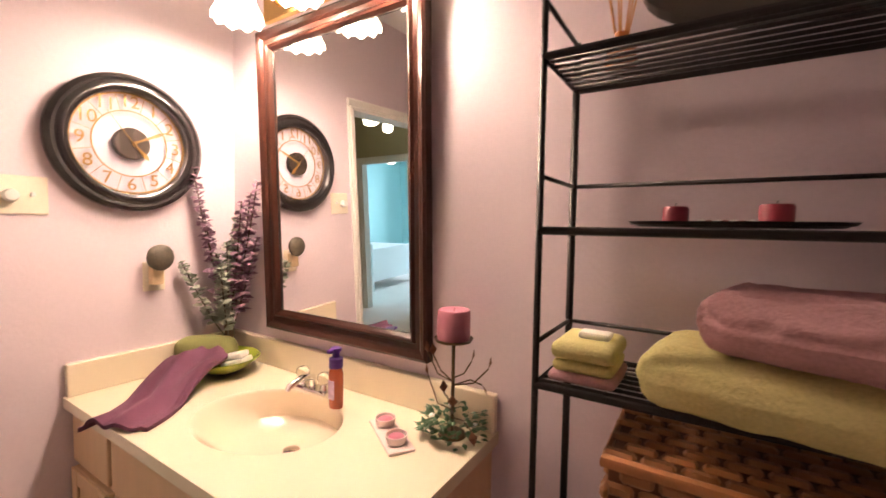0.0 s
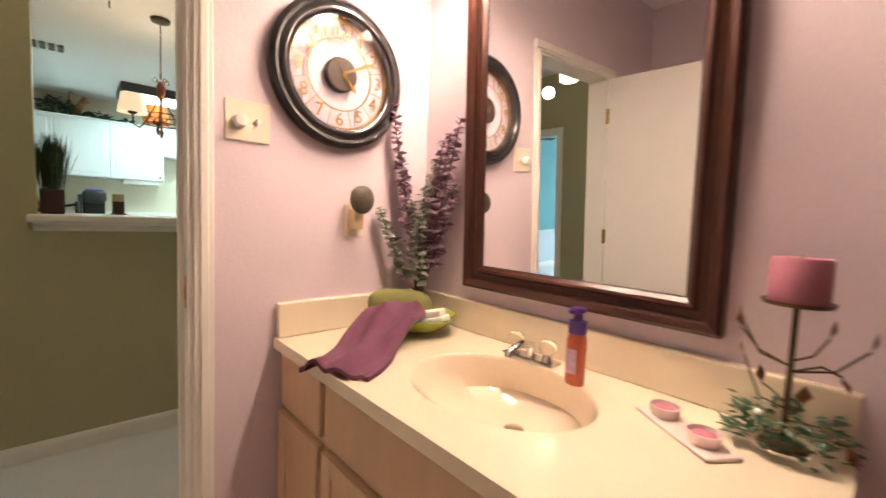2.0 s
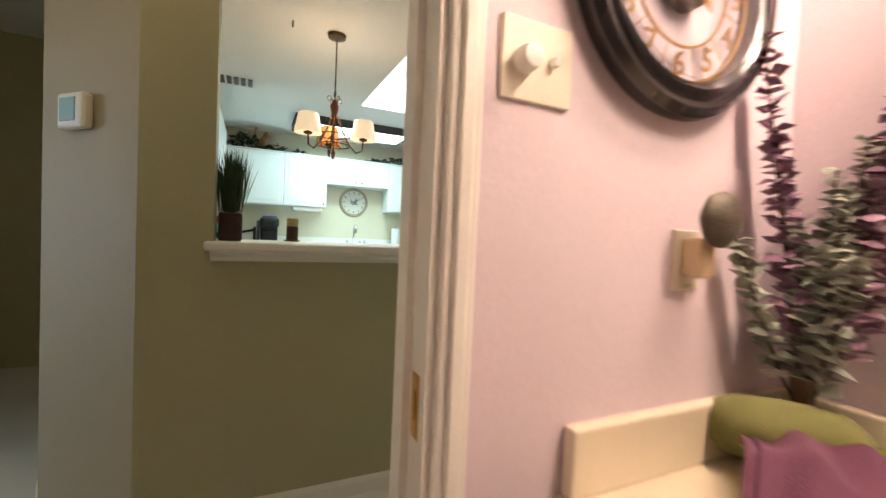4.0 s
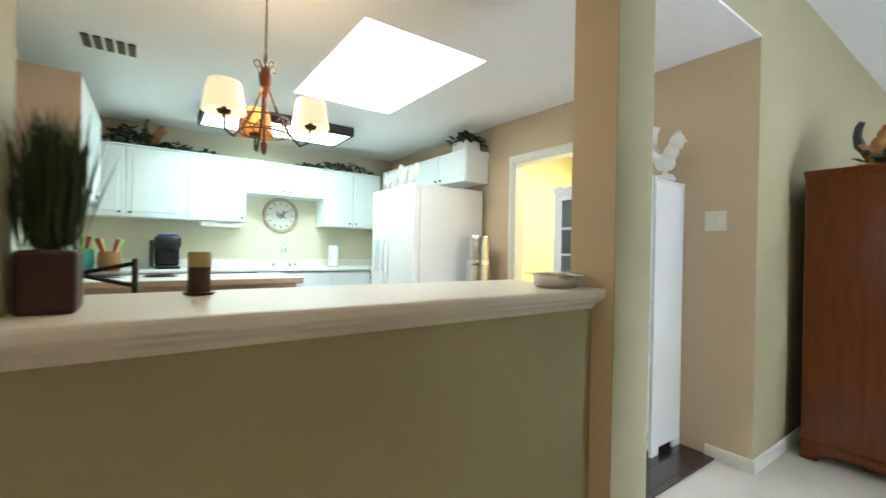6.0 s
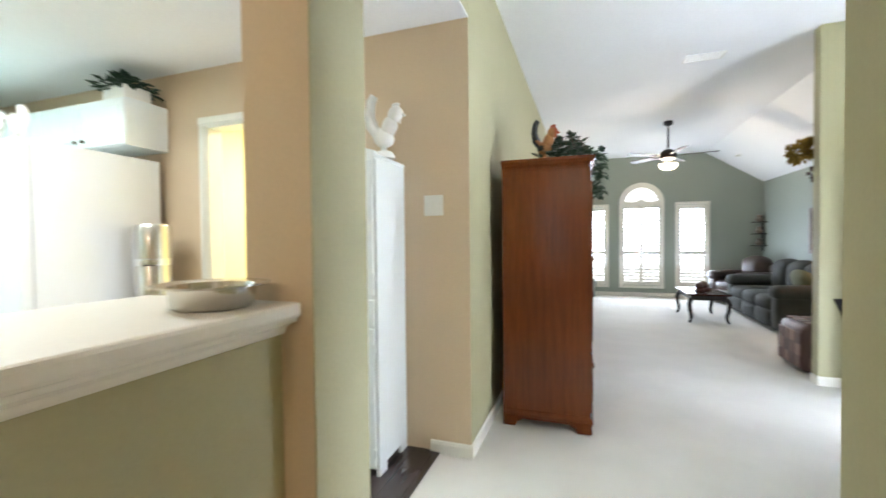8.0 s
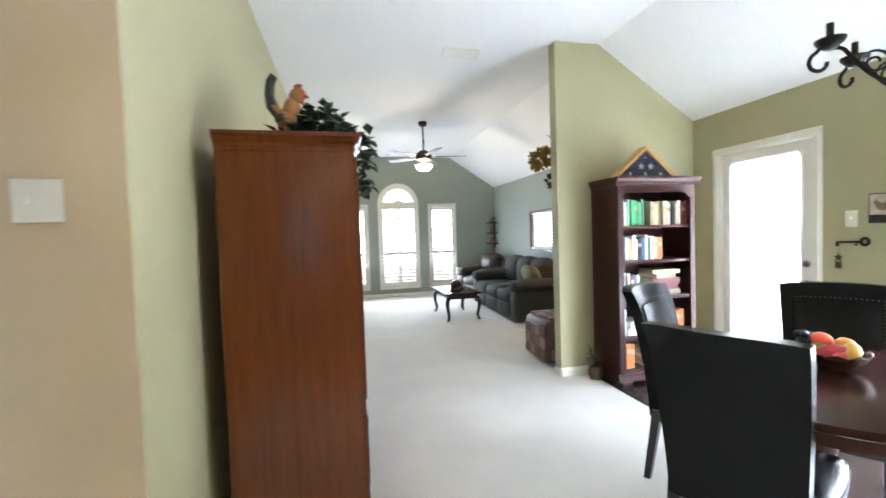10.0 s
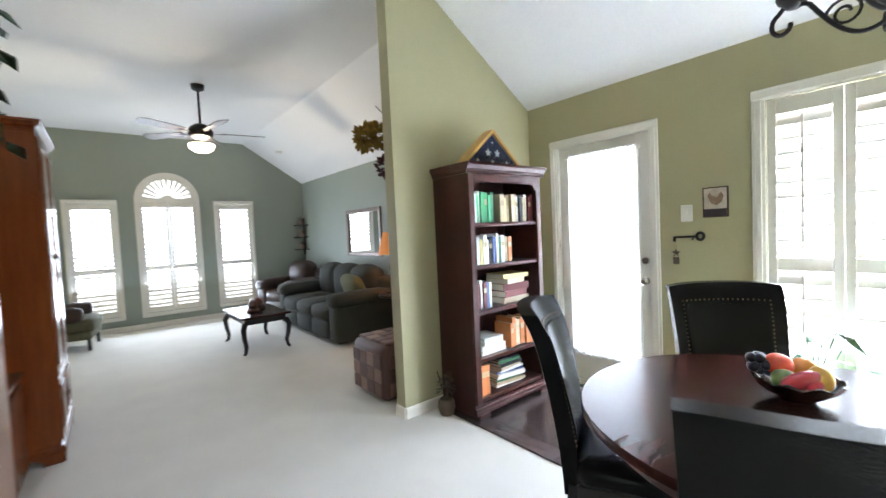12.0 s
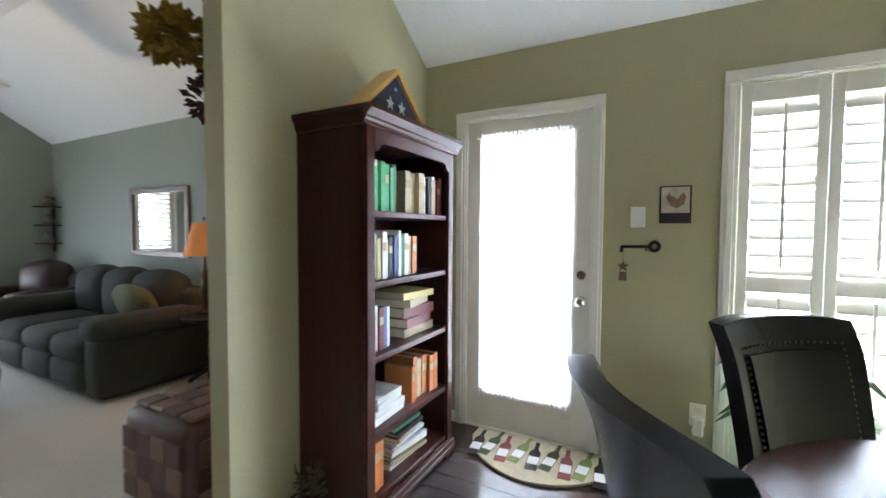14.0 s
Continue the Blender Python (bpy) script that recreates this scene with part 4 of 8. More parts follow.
part("case_frame", tri_ring(1.0, 0.86, fd), OAK, fc)
fl = part("folded_flag", prism([(-fw * 0.84, 0.022), (fw * 0.84, 0.022), (0, fh * 0.87)], 0.03), NAVY, fc, "folded navy cloth with white stars")
fl.matrix_basis = pose(0, 0.02, 0)
STARW = mat("star_cloth", (0.75, 0.75, 0.75), 0.9)
for sx, sz, r in ((-0.045, 0.11, 0.036), (0.055, 0.11, 0.036), (0.0, 0.19, 0.010), (-0.16, 0.045, 0.022), (0.0, 0.045, 0.022), (0.16, 0.045, 0.02)):
    pts = [((r if k % 2 == 0 else r * 0.42) * math.sin(k * math.pi / 5), (r if k % 2 == 0 else r * 0.42) * math.cos(k * math.pi / 5)) for k in range(10)]
    st = part("star", prism(pts, 0.002), STARW, fl, "embroidered white star")
    st.matrix_basis = pose(sx, -0.0015, sz)
p = part("pane", prism([(-fw * 0.84, 0.022), (fw * 0.84, 0.022), (0, fh * 0.87)], 0.003), PANEGLASS, fc)
p.matrix_basis = pose(0, 0.006, 0)
p.visible_shadow = False
part("case_back", prism([(-fw, 0), (fw, 0), (0, fh)], 0.006), OAK, fc).matrix_basis = pose(0, fd, 0)

# small things on the dining wall
def plate_at(name, m, w, h, label, material=WHITEPL, toggles=1):
    ob = thing(name, m, label, "switch", kind="")
    part("cover_plate", boxes((-w / 2, -0.006, -h / 2, w / 2, 0, h / 2), bevel=0.003), material, ob)
    for i in range(toggles):
        x = (i - (toggles - 1) / 2) * 0.046
        part("toggle", boxes((x - 0.005, -0.016, -0.010, x + 0.005, -0.006, 0.012), bevel=0.002, seg=1), material, ob)
        for z in (-0.03, 0.03):
            part("screw", lathe([(0, 0.0015), (0.003, 0.0015), (0.003, 0)], 8), material, ob).matrix_basis = pose(x, -0.006, z, 90, 0, 0)
    return ob


plate_at("light_switch", pose(EASTX, 3.95, 1.405, 0, 0, -90), 0.075, 0.115, "white single light switch on the olive wall")
plate_at("light_switch", pose(-3.065, TANY - 0.004, 1.525), 0.125, 0.125, "white double light switch on the tan wall", WHITEPL, 2)
pic = thing("rooster_plaque", pose(EASTX, 3.772, 1.47, 0, 0, -90), "small dark framed rooster picture on the olive wall", "picture")
part("frame", boxes((-0.075, -0.012, -0.10, 0.075, 0, 0.10), bevel=0.003), mat("plaque_edge", (0.05, 0.025, 0.02), 0.6), pic)
part("print", boxes((-0.066, -0.0145, -0.092, 0.066, -0.012, 0.092)), mat("plaque_print", (0.52, 0.45, 0.38), 0.6, scale=18, vary=0.5), pic)
part("rooster_shape", prism([(-0.045, 0.03), (-0.03, 0.055), (-0.02, 0.035), (0.01, 0.02), (0.035, 0.055), (0.05, 0.03), (0.04, -0.01), (0.01, -0.03), (-0.02, -0.02)], 0.002), mat("rooster_ink", (0.25, 0.16, 0.10), 0.6, scale=30, vary=0.6), pic).matrix_basis = pose(0, -0.0165, 0.01)
part("foreground_band", boxes((-0.066, -0.0155, -0.092, 0.066, -0.0145, -0.045)), mat("plaque_ground", (0.03, 0.018, 0.025), 0.6, scale=30, vary=0.5), pic)
key = thing("key_rack", pose(EASTX, 3.95, 1.24, 0, 0, -90), "dark iron key-shaped hook rack with hanging tags", "key rack")
part("bar", rod((-0.085, -0.012, 0.0), (0.06, -0.012, 0.004), 0.008), IRON, key)
part("bow", tube([(0.085 + 0.022 * math.cos(k * math.pi / 8), -0.012, 0.005 + 0.024 * math.sin(k * math.pi / 8)) for k in range(16)], 0.01, 8, closed=True), IRON, key)
part("bit", boxes((-0.088, -0.016, -0.03, -0.07, -0.008, 0.0)), IRON, key)
part("hook", tube([(0.045, -0.015, 0), (0.045, -0.03, -0.02), (0.045, -0.045, -0.012)], 0.004), IRON, key)
tag = thing("star_keyring", pose(EASTX, 4.02, 1.10, 0, 0, -90), "silver star charm and tag hanging from the key rack", "keyring")
part("string", rod((0, -0.014, 0.05), (0, -0.014, 0.135), 0.0015), STEEL, tag)
pts = [((0.034 if k % 2 == 0 else 0.014) * math.sin(k * math.pi / 5), (0.034 if k % 2 == 0 else 0.014) * math.cos(k * math.pi / 5)) for k in range(10)]
part("star", prism(pts, 0.004), STEEL, tag).matrix_basis = pose(0, -0.016, 0.03)
part("tag", boxes((-0.02, -0.016, -0.05, 0.02, -0.012, 0.0)), STEEL, tag)
ol = thing("wall_outlet", pose(EASTX, 3.64, 0.355, 0, 0, -90), "white wall outlet with a plugged-in air freshener", "outlet")
part("cover_plate", boxes((-0.037, -0.006, -0.06, 0.037, 0, 0.06), bevel=0.003), WHITEPL, ol)
part("socket", boxes((-0.016, -0.008, 0.012, 0.016, -0.006, 0.042)), IVORYPL, ol)
part("air_freshener", boxes((-0.025, -0.05, -0.10, 0.025, -0.006, -0.005), bevel=0.008), WHITEPL, ol, "white plug-in air freshener")

# door mat with bottles
mt = thing("door_mat", pose(0.98, 4.45, 0.012), "half-round beige door mat with wine bottle print", "mat")
outl = [(0.25, -0.42), (0.25, 0.42)] + [(0.25 - 0.12 - 0.33 * math.sin(math.pi * k / 16) ** 0.6, 0.42 - 0.84 * k / 16) for k in range(0, 17)]
part("mat_body", prism(outl, 0.012, axis="z"), mat("beige_mat_pile", (0.42, 0.36, 0.25), 0.95, scale=30, vary=0.25, bump=0.8, bscale=300), mt)
BOT = [mat("bottle_print", c, 0.95, scale=40, vary=0.2) for c in ((0.02, 0.012, 0.012), (0.16, 0.18, 0.06), (0.14, 0.03, 0.03), (0.05, 0.06, 0.03))]
for i, y in enumerate((-0.36, -0.27, -0.18, -0.09, 0.0, 0.09, 0.18, 0.27, 0.35)):
    bp = [(-0.13, -0.033), (0.06, -0.033), (0.10, -0.012), (0.18, -0.012), (0.18, 0.012), (0.10, 0.012), (0.06, 0.033), (-0.13, 0.033)]
    q = part("printed_bottle", prism(bp, 0.0015, axis="z"), BOT[i % 4], mt)
    q.matrix_basis = pose(0.04 + 0.03 * (i % 2), y, 0.012, 0, 0, 6 * (-1) ** i)
    q2 = part("printed_label", boxes((-0.07, -0.03, 0, 0.01, 0.03, 0.001)), STARW, mt)
    q2.matrix_basis = pose(0.04 + 0.03 * (i % 2), y, 0.0136, 0, 0, 6 * (-1) ** i)


def leaf_bm(bm, p, d, up, l, w, curl=0.15):
    d = Vector(d).normalized()
    s = d.cross(Vector(up))
    s = s.normalized() if s.length > 1e-4 else Vector((1, 0, 0))
    n = s.cross(d)
    p = Vector(p)
    a, e = bm.verts.new(p), bm.verts.new(p + d * l - n * curl * l)
    m1, m2 = bm.verts.new(p + d * l * 0.45 + s * w - n * curl * l * 0.1), bm.verts.new(p + d * l * 0.45 - s * w - n * curl * l * 0.1)
    c = bm.verts.new(p + d * l * 0.5 + n * w * 0.3)
    for q in ((a, m1, c), (m1, e, c), (e, m2, c), (m2, a, c)):
        bm.faces.new(q)


def foliage(count, spread, rng, l=0.07, w=0.025, droop=0.3):
    """Many separate leaves in an uneven mound of half-widths spread."""
    bm = bmesh.new()
    for i in range(count):
        a, r = rng.uniform(0, 2 * math.pi), math.sqrt(rng.random())
        h = rng.random()
        p = Vector((spread[0] * r * math.cos(a) * (1 - 0.4 * h), spread[1] * r * math.sin(a) * (1 - 0.4 * h), spread[2] * h * (1 - 0.5 * r)))
        p += 0.15 * Vector((rng.uniform(-1, 1) * spread[0], rng.uniform(-1, 1) * spread[1], 0))
        d = Vector((math.cos(a), math.sin(a), rng.uniform(-droop, 0.8)))
        k = rng.uniform(0.6, 1.25)
        leaf_bm(bm, p, d, (0, 0, 1), l * k, w * k)
    return bm


# floor plants
rng = random.Random(8)
fp = thing("floor_plant", pose(0.0, 5.16, 0), "small dark dried plant in a brown pot beside the bookcase", "plant")
part("pot", lathe([(0, 0), (0.05, 0), (0.065, 0.05), (0.06, 0.10), (0.05, 0.115), (0.05, 0.10), (0, 0.09)], 20), mat("brown_pot", (0.12, 0.08, 0.05), 0.6), fp)
bm = foliage(70, (0.07, 0.07, 0.16), rng, 0.035, 0.014)
for v in bm.verts:
    v.co.z += 0.16
part("leaves", bm, mat("dusty_leaf", (0.07, 0.065, 0.045), 0.8, scale=20, vary=0.4), fp)
for i in range(9):
    a = i * 2.2
    part("twig", tube([(0, 0, 0.09), (0.03 * math.cos(a), 0.03 * math.sin(a), 0.2), (0.06 * math.cos(a), 0.06 * math.sin(a), 0.30 + 0.02 * (i % 3))], 0.002, 5), STEM, fp)
gp = thing("window_plant", pose(1.02, 3.28, 0), "broad-leaved green plant in a red pot beneath the window", "plant")
part("pot", lathe([(0, 0), (0.08, 0), (0.11, 0.16), (0.115, 0.18), (0.10, 0.18), (0.09, 0.15), (0, 0.14)], 24), mat("red_pot", (0.45, 0.04, 0.03), 0.35), gp)
for i in range(26):
    a = i * 2.4
    h = 0.35 + 0.4 * rng.random()
    r = 0.10 + 0.16 * rng.random()
    top = (r * math.cos(a), r * math.sin(a), h)
    part("stem", tube([(0, 0, 0.14), (r * 0.4 * math.cos(a), r * 0.4 * math.sin(a), h * 0.65), top], 0.003, 5), LEAF, gp)
    bm = bmesh.new()
    leaf_bm(bm, top, (math.cos(a), math.sin(a), -0.25), (0, 0, 1), 0.16, 0.03, 0.35)
    part("leaf", bm, LEAF, gp)

# ---- tall cabinets by the long wall ----
def armoire(name, m, d, w, h, label):
    """Front faces local -y; w wide, d deep."""
    ob = thing(name, m, label, "armoire", "cherry wall cabinets")
    part("side_panel", boxes((0, -d, 0.10, 0.022, 0, h - 0.08), bevel=0.002, seg=1), CHERRY, ob)
    part("side_panel", boxes((w - 0.022, -d, 0.10, w, 0, h - 0.08), bevel=0.002, seg=1), CHERRY, ob)
    part("back_panel", boxes((0.022, -0.01, 0.10, w - 0.022, 0, h - 0.08)), CHERRY, ob)
    part("bottom_panel", boxes((0.022, -d, 0.10, w - 0.022, -0.01, 0.13)), CHERRY, ob)
    part("top_panel", boxes((0.0, -d, h - 0.08, w, 0, h - 0.055)), CHERRY, ob)
    cr = [(0, 0), (0.006, 0), (0.01, 0.012), (0.022, 0.02), (0.03, 0.04), (0.036, 0.042), (0.036, 0.06), (0, 0.06)]
    part("crown", extrude_along(cr, (-0.036, -d, h - 0.06), (w + 0.036, -d, h - 0.06), (0, -1, 0)), CHERRY, ob)
    part("crown", extrude_along(cr, (0, 0, h - 0.06), (0, -d, h - 0.06), (-1, 0, 0)), CHERRY, ob)
    part("crown", extrude_along(cr, (w, -d, h - 0.06), (w, 0, h - 0.06), (1, 0, 0)), CHERRY, ob)
    part("cap", boxes((0, -d, h - 0.055, w, 0, h - 0.004)), CHERRY, ob)
    bs = [(0, 0.07), (0.012, 0.07), (0.02, 0.08), (0.02, 0.10), (0.008, 0.115), (0, 0.12)]
    part("base_moulding", extrude_along(bs, (0, 0, 0), (0, -d, 0), (-1, 0, 0)), CHERRY, ob)
    part("base_moulding", extrude_along(bs, (-0.02, -d, 0), (w + 0.02, -d, 0), (0, -1, 0)), CHERRY, ob)
    ol = [(0, 0), (0.085, 0), (0.10, 0.03), (0.14, 0.055), (d - 0.14, 0.055), (d - 0.10, 0.03), (d - 0.085, 0), (d, 0), (d, 0.085), (0, 0.085)]
    a = part("side_apron", prism(ol, 0.025), CHERRY, ob)
    a.matrix_basis = pose(-0.004, -d, 0, 0, 0, 90) @ pose(0, -0.02, 0)
    ol = [(0, 0), (0.085, 0), (0.10, 0.03), (0.14, 0.055), (w - 0.14, 0.055), (w - 0.10, 0.03), (w - 0.085, 0), (w, 0), (w, 0.085), (0, 0.085)]
    part("front_apron", prism(ol, 0.02), CHERRY, ob).matrix_basis = pose(0, -d - 0.012, 0)
    part("rear_foot", boxes((w - 0.06, -0.06, 0, w, 0, 0.10)), CHERRY, ob)
    part("rear_foot", boxes((0.0, -0.03, 0, 0.03, 0, 0.10)), CHERRY, ob)
    for i in range(2):
        x0 = 0.012 + i * (w - 0.024) / 2
        x1 = x0 + (w - 0.024) / 2 - 0.004
        for z0, z1, kind in ((0.55, h - 0.10, "door"), (0.14, 0.54, "lower_door")):
            dr = part(kind, boxes((x0, -d - 0.012, z0, x1, -d, z1), bevel=0.003, seg=1), CHERRY, ob)
            part("raised_panel", boxes((x0 + 0.055, -d - 0.019, z0 + 0.06, x1 - 0.055, -d - 0.010, z1 - 0.06), bevel=0.01, seg=1), CHERRY, dr)
            kx = x1 - 0.025 if i == 0 else x0 + 0.025
            part("knob", lathe([(0, 0.024), (0.012, 0.022), (0.014, 0.014), (0.006, 0.006), (0.006, 0)], 12), BRONZE, dr, "dark bronze knob").matrix_basis = pose(kx, -d - 0.012, (z0 + z1) / 2, 90, 0, 0)
            hx = x0 if i == 0 else x1
            for hz in (z0 + 0.08, z1 - 0.14):
                part("hinge", boxes((hx - 0.008, -d - 0.017, hz, hx + 0.008, -d - 0.010, hz + 0.055)), BRONZE, dr, "dark bronze hinge")
    return ob


armoire("armoire", pose(-2.75, 3.715, 0, 0, 0, 90), 0.585, 0.90, 1.86, "tall cherry wood armoire with bracket feet by the wall")
armoire("armoire", pose(-2.84, 6.38, 0, 0, 0, 90), 0.65, 0.80, 2.17, "taller cherry wood cabinet further along the wall")
tv = thing("television_stand", pose(-2.84, 4.85, 0, 0, 0, 90), "low cherry wood television stand between the cabinets", "stand")
part("stand_body", boxes((0, -0.5, 0.06, 1.4, 0, 0.62), bevel=0.006, seg=1), CHERRY, tv)
part("stand_top", boxes((-0.02, -0.52, 0.62, 1.42, 0, 0.65), bevel=0.008), CHERRY, tv)
for i in range(2):
    part("stand_door", boxes((0.03 + i * 0.68, -0.518, 0.1, 0.69 + i * 0.68, -0.5, 0.59), bevel=0.005, seg=1), CHERRY, tv)
part("plinth", boxes((0.03, -0.46, 0, 1.37, -0.02, 0.06)), CHERRY, tv)
tel = thing("television", pose(-2.6, 4.95, 0.65, 0, 0, 90), "black flat television on the stand", "television")
part("screen", boxes((0.0, -0.04, 0.10, 1.15, 0.02, 0.78), bevel=0.008), mat("black_screen", (0.008, 0.008, 0.009), 0.1, coat=0.6), tel)
part("foot", boxes((0.35, -0.12, 0, 0.8, 0.10, 0.03), bevel=0.006), BLACK, tel)
part("neck", boxes((0.53, -0.02, 0.03, 0.62, 0.02, 0.12)), BLACK, tel)

# arrangement on the armoire
rng = random.Random(11)
iv = thing("ivy_arrangement", pose(-2.33, 4.12, 1.861), "dark green ivy arrangement on top of the armoire", "plant")
part("basket", lathe([(0, 0), (0.10, 0), (0.13, 0.07), (0.11, 0.075), (0, 0.06)], 16), mat("dark_wicker", (0.06, 0.035, 0.02), 0.8, scale=40, vary=0.5), iv)
bm = foliage(420, (0.22, 0.36, 0.24), rng, 0.075, 0.03)
part("leaves", bm, DARKLEAF, iv)
bm = bmesh.new()
for i in range(60):
    a = rng.uniform(0, 6.28)
    leaf_bm(bm, (0.20 + 0.06 * rng.random(), rng.uniform(-0.3, 0.4), rng.uniform(-0.22, 0.12)), (math.cos(a), math.sin(a), -0.6), (0, 0, 1), 0.07, 0.028)
part("trailing_leaves", bm, DARKLEAF, iv)
for i in range(14):
    a = rng.uniform(0, 6.28)
    part("vine", tube([(0, 0, 0.05), (0.12 * math.cos(a), 0.18 * math.sin(a), 0.18), (0.22 * math.cos(a), 0.32 * math.sin(a), 0.08)], 0.003, 5), STEM, iv)


def rooster(name, m, s, material, label, glazes=()):
    """A crowing cock as one plain shape."""
    bm = bmesh.new()

    def egg(c, r, tilt=0):
        bmesh.ops.create_icosphere(bm, subdivisions=3, radius=1, matrix=Matrix.Translation(c) @ Matrix.Rotation(tilt, 4, "Y") @ Matrix.Diagonal((*r, 1)))
    egg((0.0, 0, 0.30), (0.17, 0.11, 0.14), 0.5)
    egg((0.09, 0, 0.44), (0.12, 0.095, 0.17), 0.4)
    egg((0.19, 0, 0.62), (0.115, 0.085, 0.125), 0.3)
    egg((0.20, 0, 0.75), (0.07, 0.022, 0.035))
    egg((0.31, 0, 0.60), (0.045, 0.022, 0.02), 0.5)
    egg((0.26, 0, 0.52), (0.022, 0.02, 0.045))
    for dy in (-0.03, 0.0, 0.03):
        tube([(-0.08, dy, 0.34), (-0.17, dy * 1.5, 0.46), (-0.22, dy * 2, 0.64), (-0.20, dy * 2, 0.82), (-0.14, dy * 2, 0.92)], 0.085, 10, bm, r_end=0.02)
    for dy in (-0.04, 0.04):
        tube([(0.0, dy, 0.0), (0.01, dy, 0.22)], 0.03, 8, bm)
    bmesh.ops.create_cone(bm, cap_ends=True, segments=18, radius1=0.17, radius2=0.13, depth=0.09, matrix=Matrix.Translation((0, 0, 0.045)))
    for v in bm.verts:
        v.co += 0.012 * noise.noise_vector(v.co * 9)
    for v in bm.verts:
        v.co *= s
    for f in bm.faces:
        f.smooth = True
    ob = tagged(solid(name, bm, material), label, "figurine")
    for k, extra in enumerate(glazes):
        ob.data.materials.append(extra)
    if glazes:
        for f in ob.data.polygons:
            c = f.center / s
            f.material_index = 1 if c.x < -0.10 or 0.24 < c.z < 0.36 and c.x < 0.02 else 2 if c.z > 0.69 or c.x > 0.25 else 0
    ob.matrix_world = m
    return ob


rooster("rooster_figurine", pose(-2.47, 3.86, 1.861, 0, 0, -15), 0.33, mat("golden_glaze", (0.34, 0.15, 0.05), 0.45, scale=16, vary=0.7), "painted golden rooster figurine with a black tail on the armoire", (mat("black_glaze", (0.02, 0.022, 0.02), 0.35, vary=0.4), mat("red_comb_glaze", (0.35, 0.07, 0.02), 0.45)))
iv2 = thing("ivy_arrangement", pose(-2.5, 6.75, 2.171), "ivy arrangement on top of the taller cabinet", "plant")
part("leaves", foliage(120, (0.16, 0.25, 0.15), rng, 0.07, 0.028), DARKLEAF, iv2)

# ---- living room ----
def cylinder_x(x0, x1, y, z, r, seg=20):
    return tube([(x0, y, z), (x1, y, z)], r, seg)


def sofa(name, m, w, d, seats, material, label, category):
    """Faces local -y; w wide, arms with rolled tops, loose cushions."""
    ob = thing(name, m, label, category)
    aw = 0.24
    part("base", cushion(0.04, -d + 0.06, 0.04, w - 0.04, -0.06, 0.30, 0.03, 0.0), material, ob)
    part("back_frame", cushion(0.05, -0.26, 0.10, w - 0.05, 0, 0.78, 0.06, 0.01), material, ob)
    for x in (0, w - aw):
        a = part("arm", cushion(x, -d, 0.03, x + aw, -0.10, 0.50, 0.05, 0.012), material, ob)
        part("arm_pad", cushion(x - 0.02, -d - 0.03, 0.46, x + aw + 0.02, -0.12, 0.64, 0.075, 0.012), material, a)
    sw = (w - 2 * aw) / seats
    for i in range(seats):
        x = aw + sw * i
        part("seat_cushion", cushion(x + 0.004, -d - 0.015, 0.27, x + sw - 0.004, -0.24, 0.46, 0.06, 0.03), material, ob)
        part("back_cushion", cushion(x + 0.004, -0.40, 0.42, x + sw - 0.004, -0.10, 0.90, 0.09, 0.05), material, ob).matrix_basis = pose(0, 0, 0)
        part("footrest", cushion(x + 0.004, -d - 0.02, 0.06, x + sw - 0.004, -d + 0.1, 0.28, 0.04, 0.02), material, ob)
    return ob


sofa("sofa", pose(1.20, 9.62, 0, 0, 0, -90), 2.12, 0.98, 3, SOFAM, "grey-green velour three-seat sofa with padded arms", "sofa")
sofa("recliner", pose(1.0, 10.95, 0, 0, 0, -70), 0.98, 0.90, 1, BROWNLEATHER, "dark brown leather recliner in the corner", "armchair")
pl = thing("throw_pillow", pose(0.80, 7.82, 0.47, 0, -25, 0), "olive throw pillow against the sofa arm", "pillow")
part("pillow_body", cushion(-0.07, -0.05, 0, 0.07, 0.37, 0.36, 0.06, 0.05), mat("olive_fabric", (0.16, 0.16, 0.09), 0.9, vary=0.2, bump=0.5, bscale=200), pl)
MOSS = mat("moss_fabric", (0.09, 0.085, 0.05), 0.9, scale=20, vary=0.3, bump=0.5, bscale=200)
ac = thing("accent_chair", pose(-2.74, 10.02, 0, 0, 0, 82), "moss green upholstered low armchair by the window wall", "armchair")
part("seat_cushion", cushion(0.03, -0.66, 0.24, 0.69, -0.08, 0.42, 0.05, 0.025), MOSS, ac)
part("seat_frame", cushion(0.02, -0.64, 0.15, 0.70, -0.04, 0.26, 0.03, 0.005), MOSS, ac)
part("backrest", cushion(0.02, -0.16, 0.24, 0.70, 0.0, 0.72, 0.06, 0.03), MOSS, ac)
for x in (0.0, 0.60):
    part("arm", cushion(x, -0.56, 0.40, x + 0.12, -0.06, 0.58, 0.055, 0.01), BROWNLEATHER, ac, "dark rolled arm")
for x in (0.06, 0.66):
    for y in (-0.60, -0.06):
        part("leg", tube([(x, y, 0.0), (x, y, 0.18)], 0.018, 8, r_end=0.026), BLACKWOOD, ac)

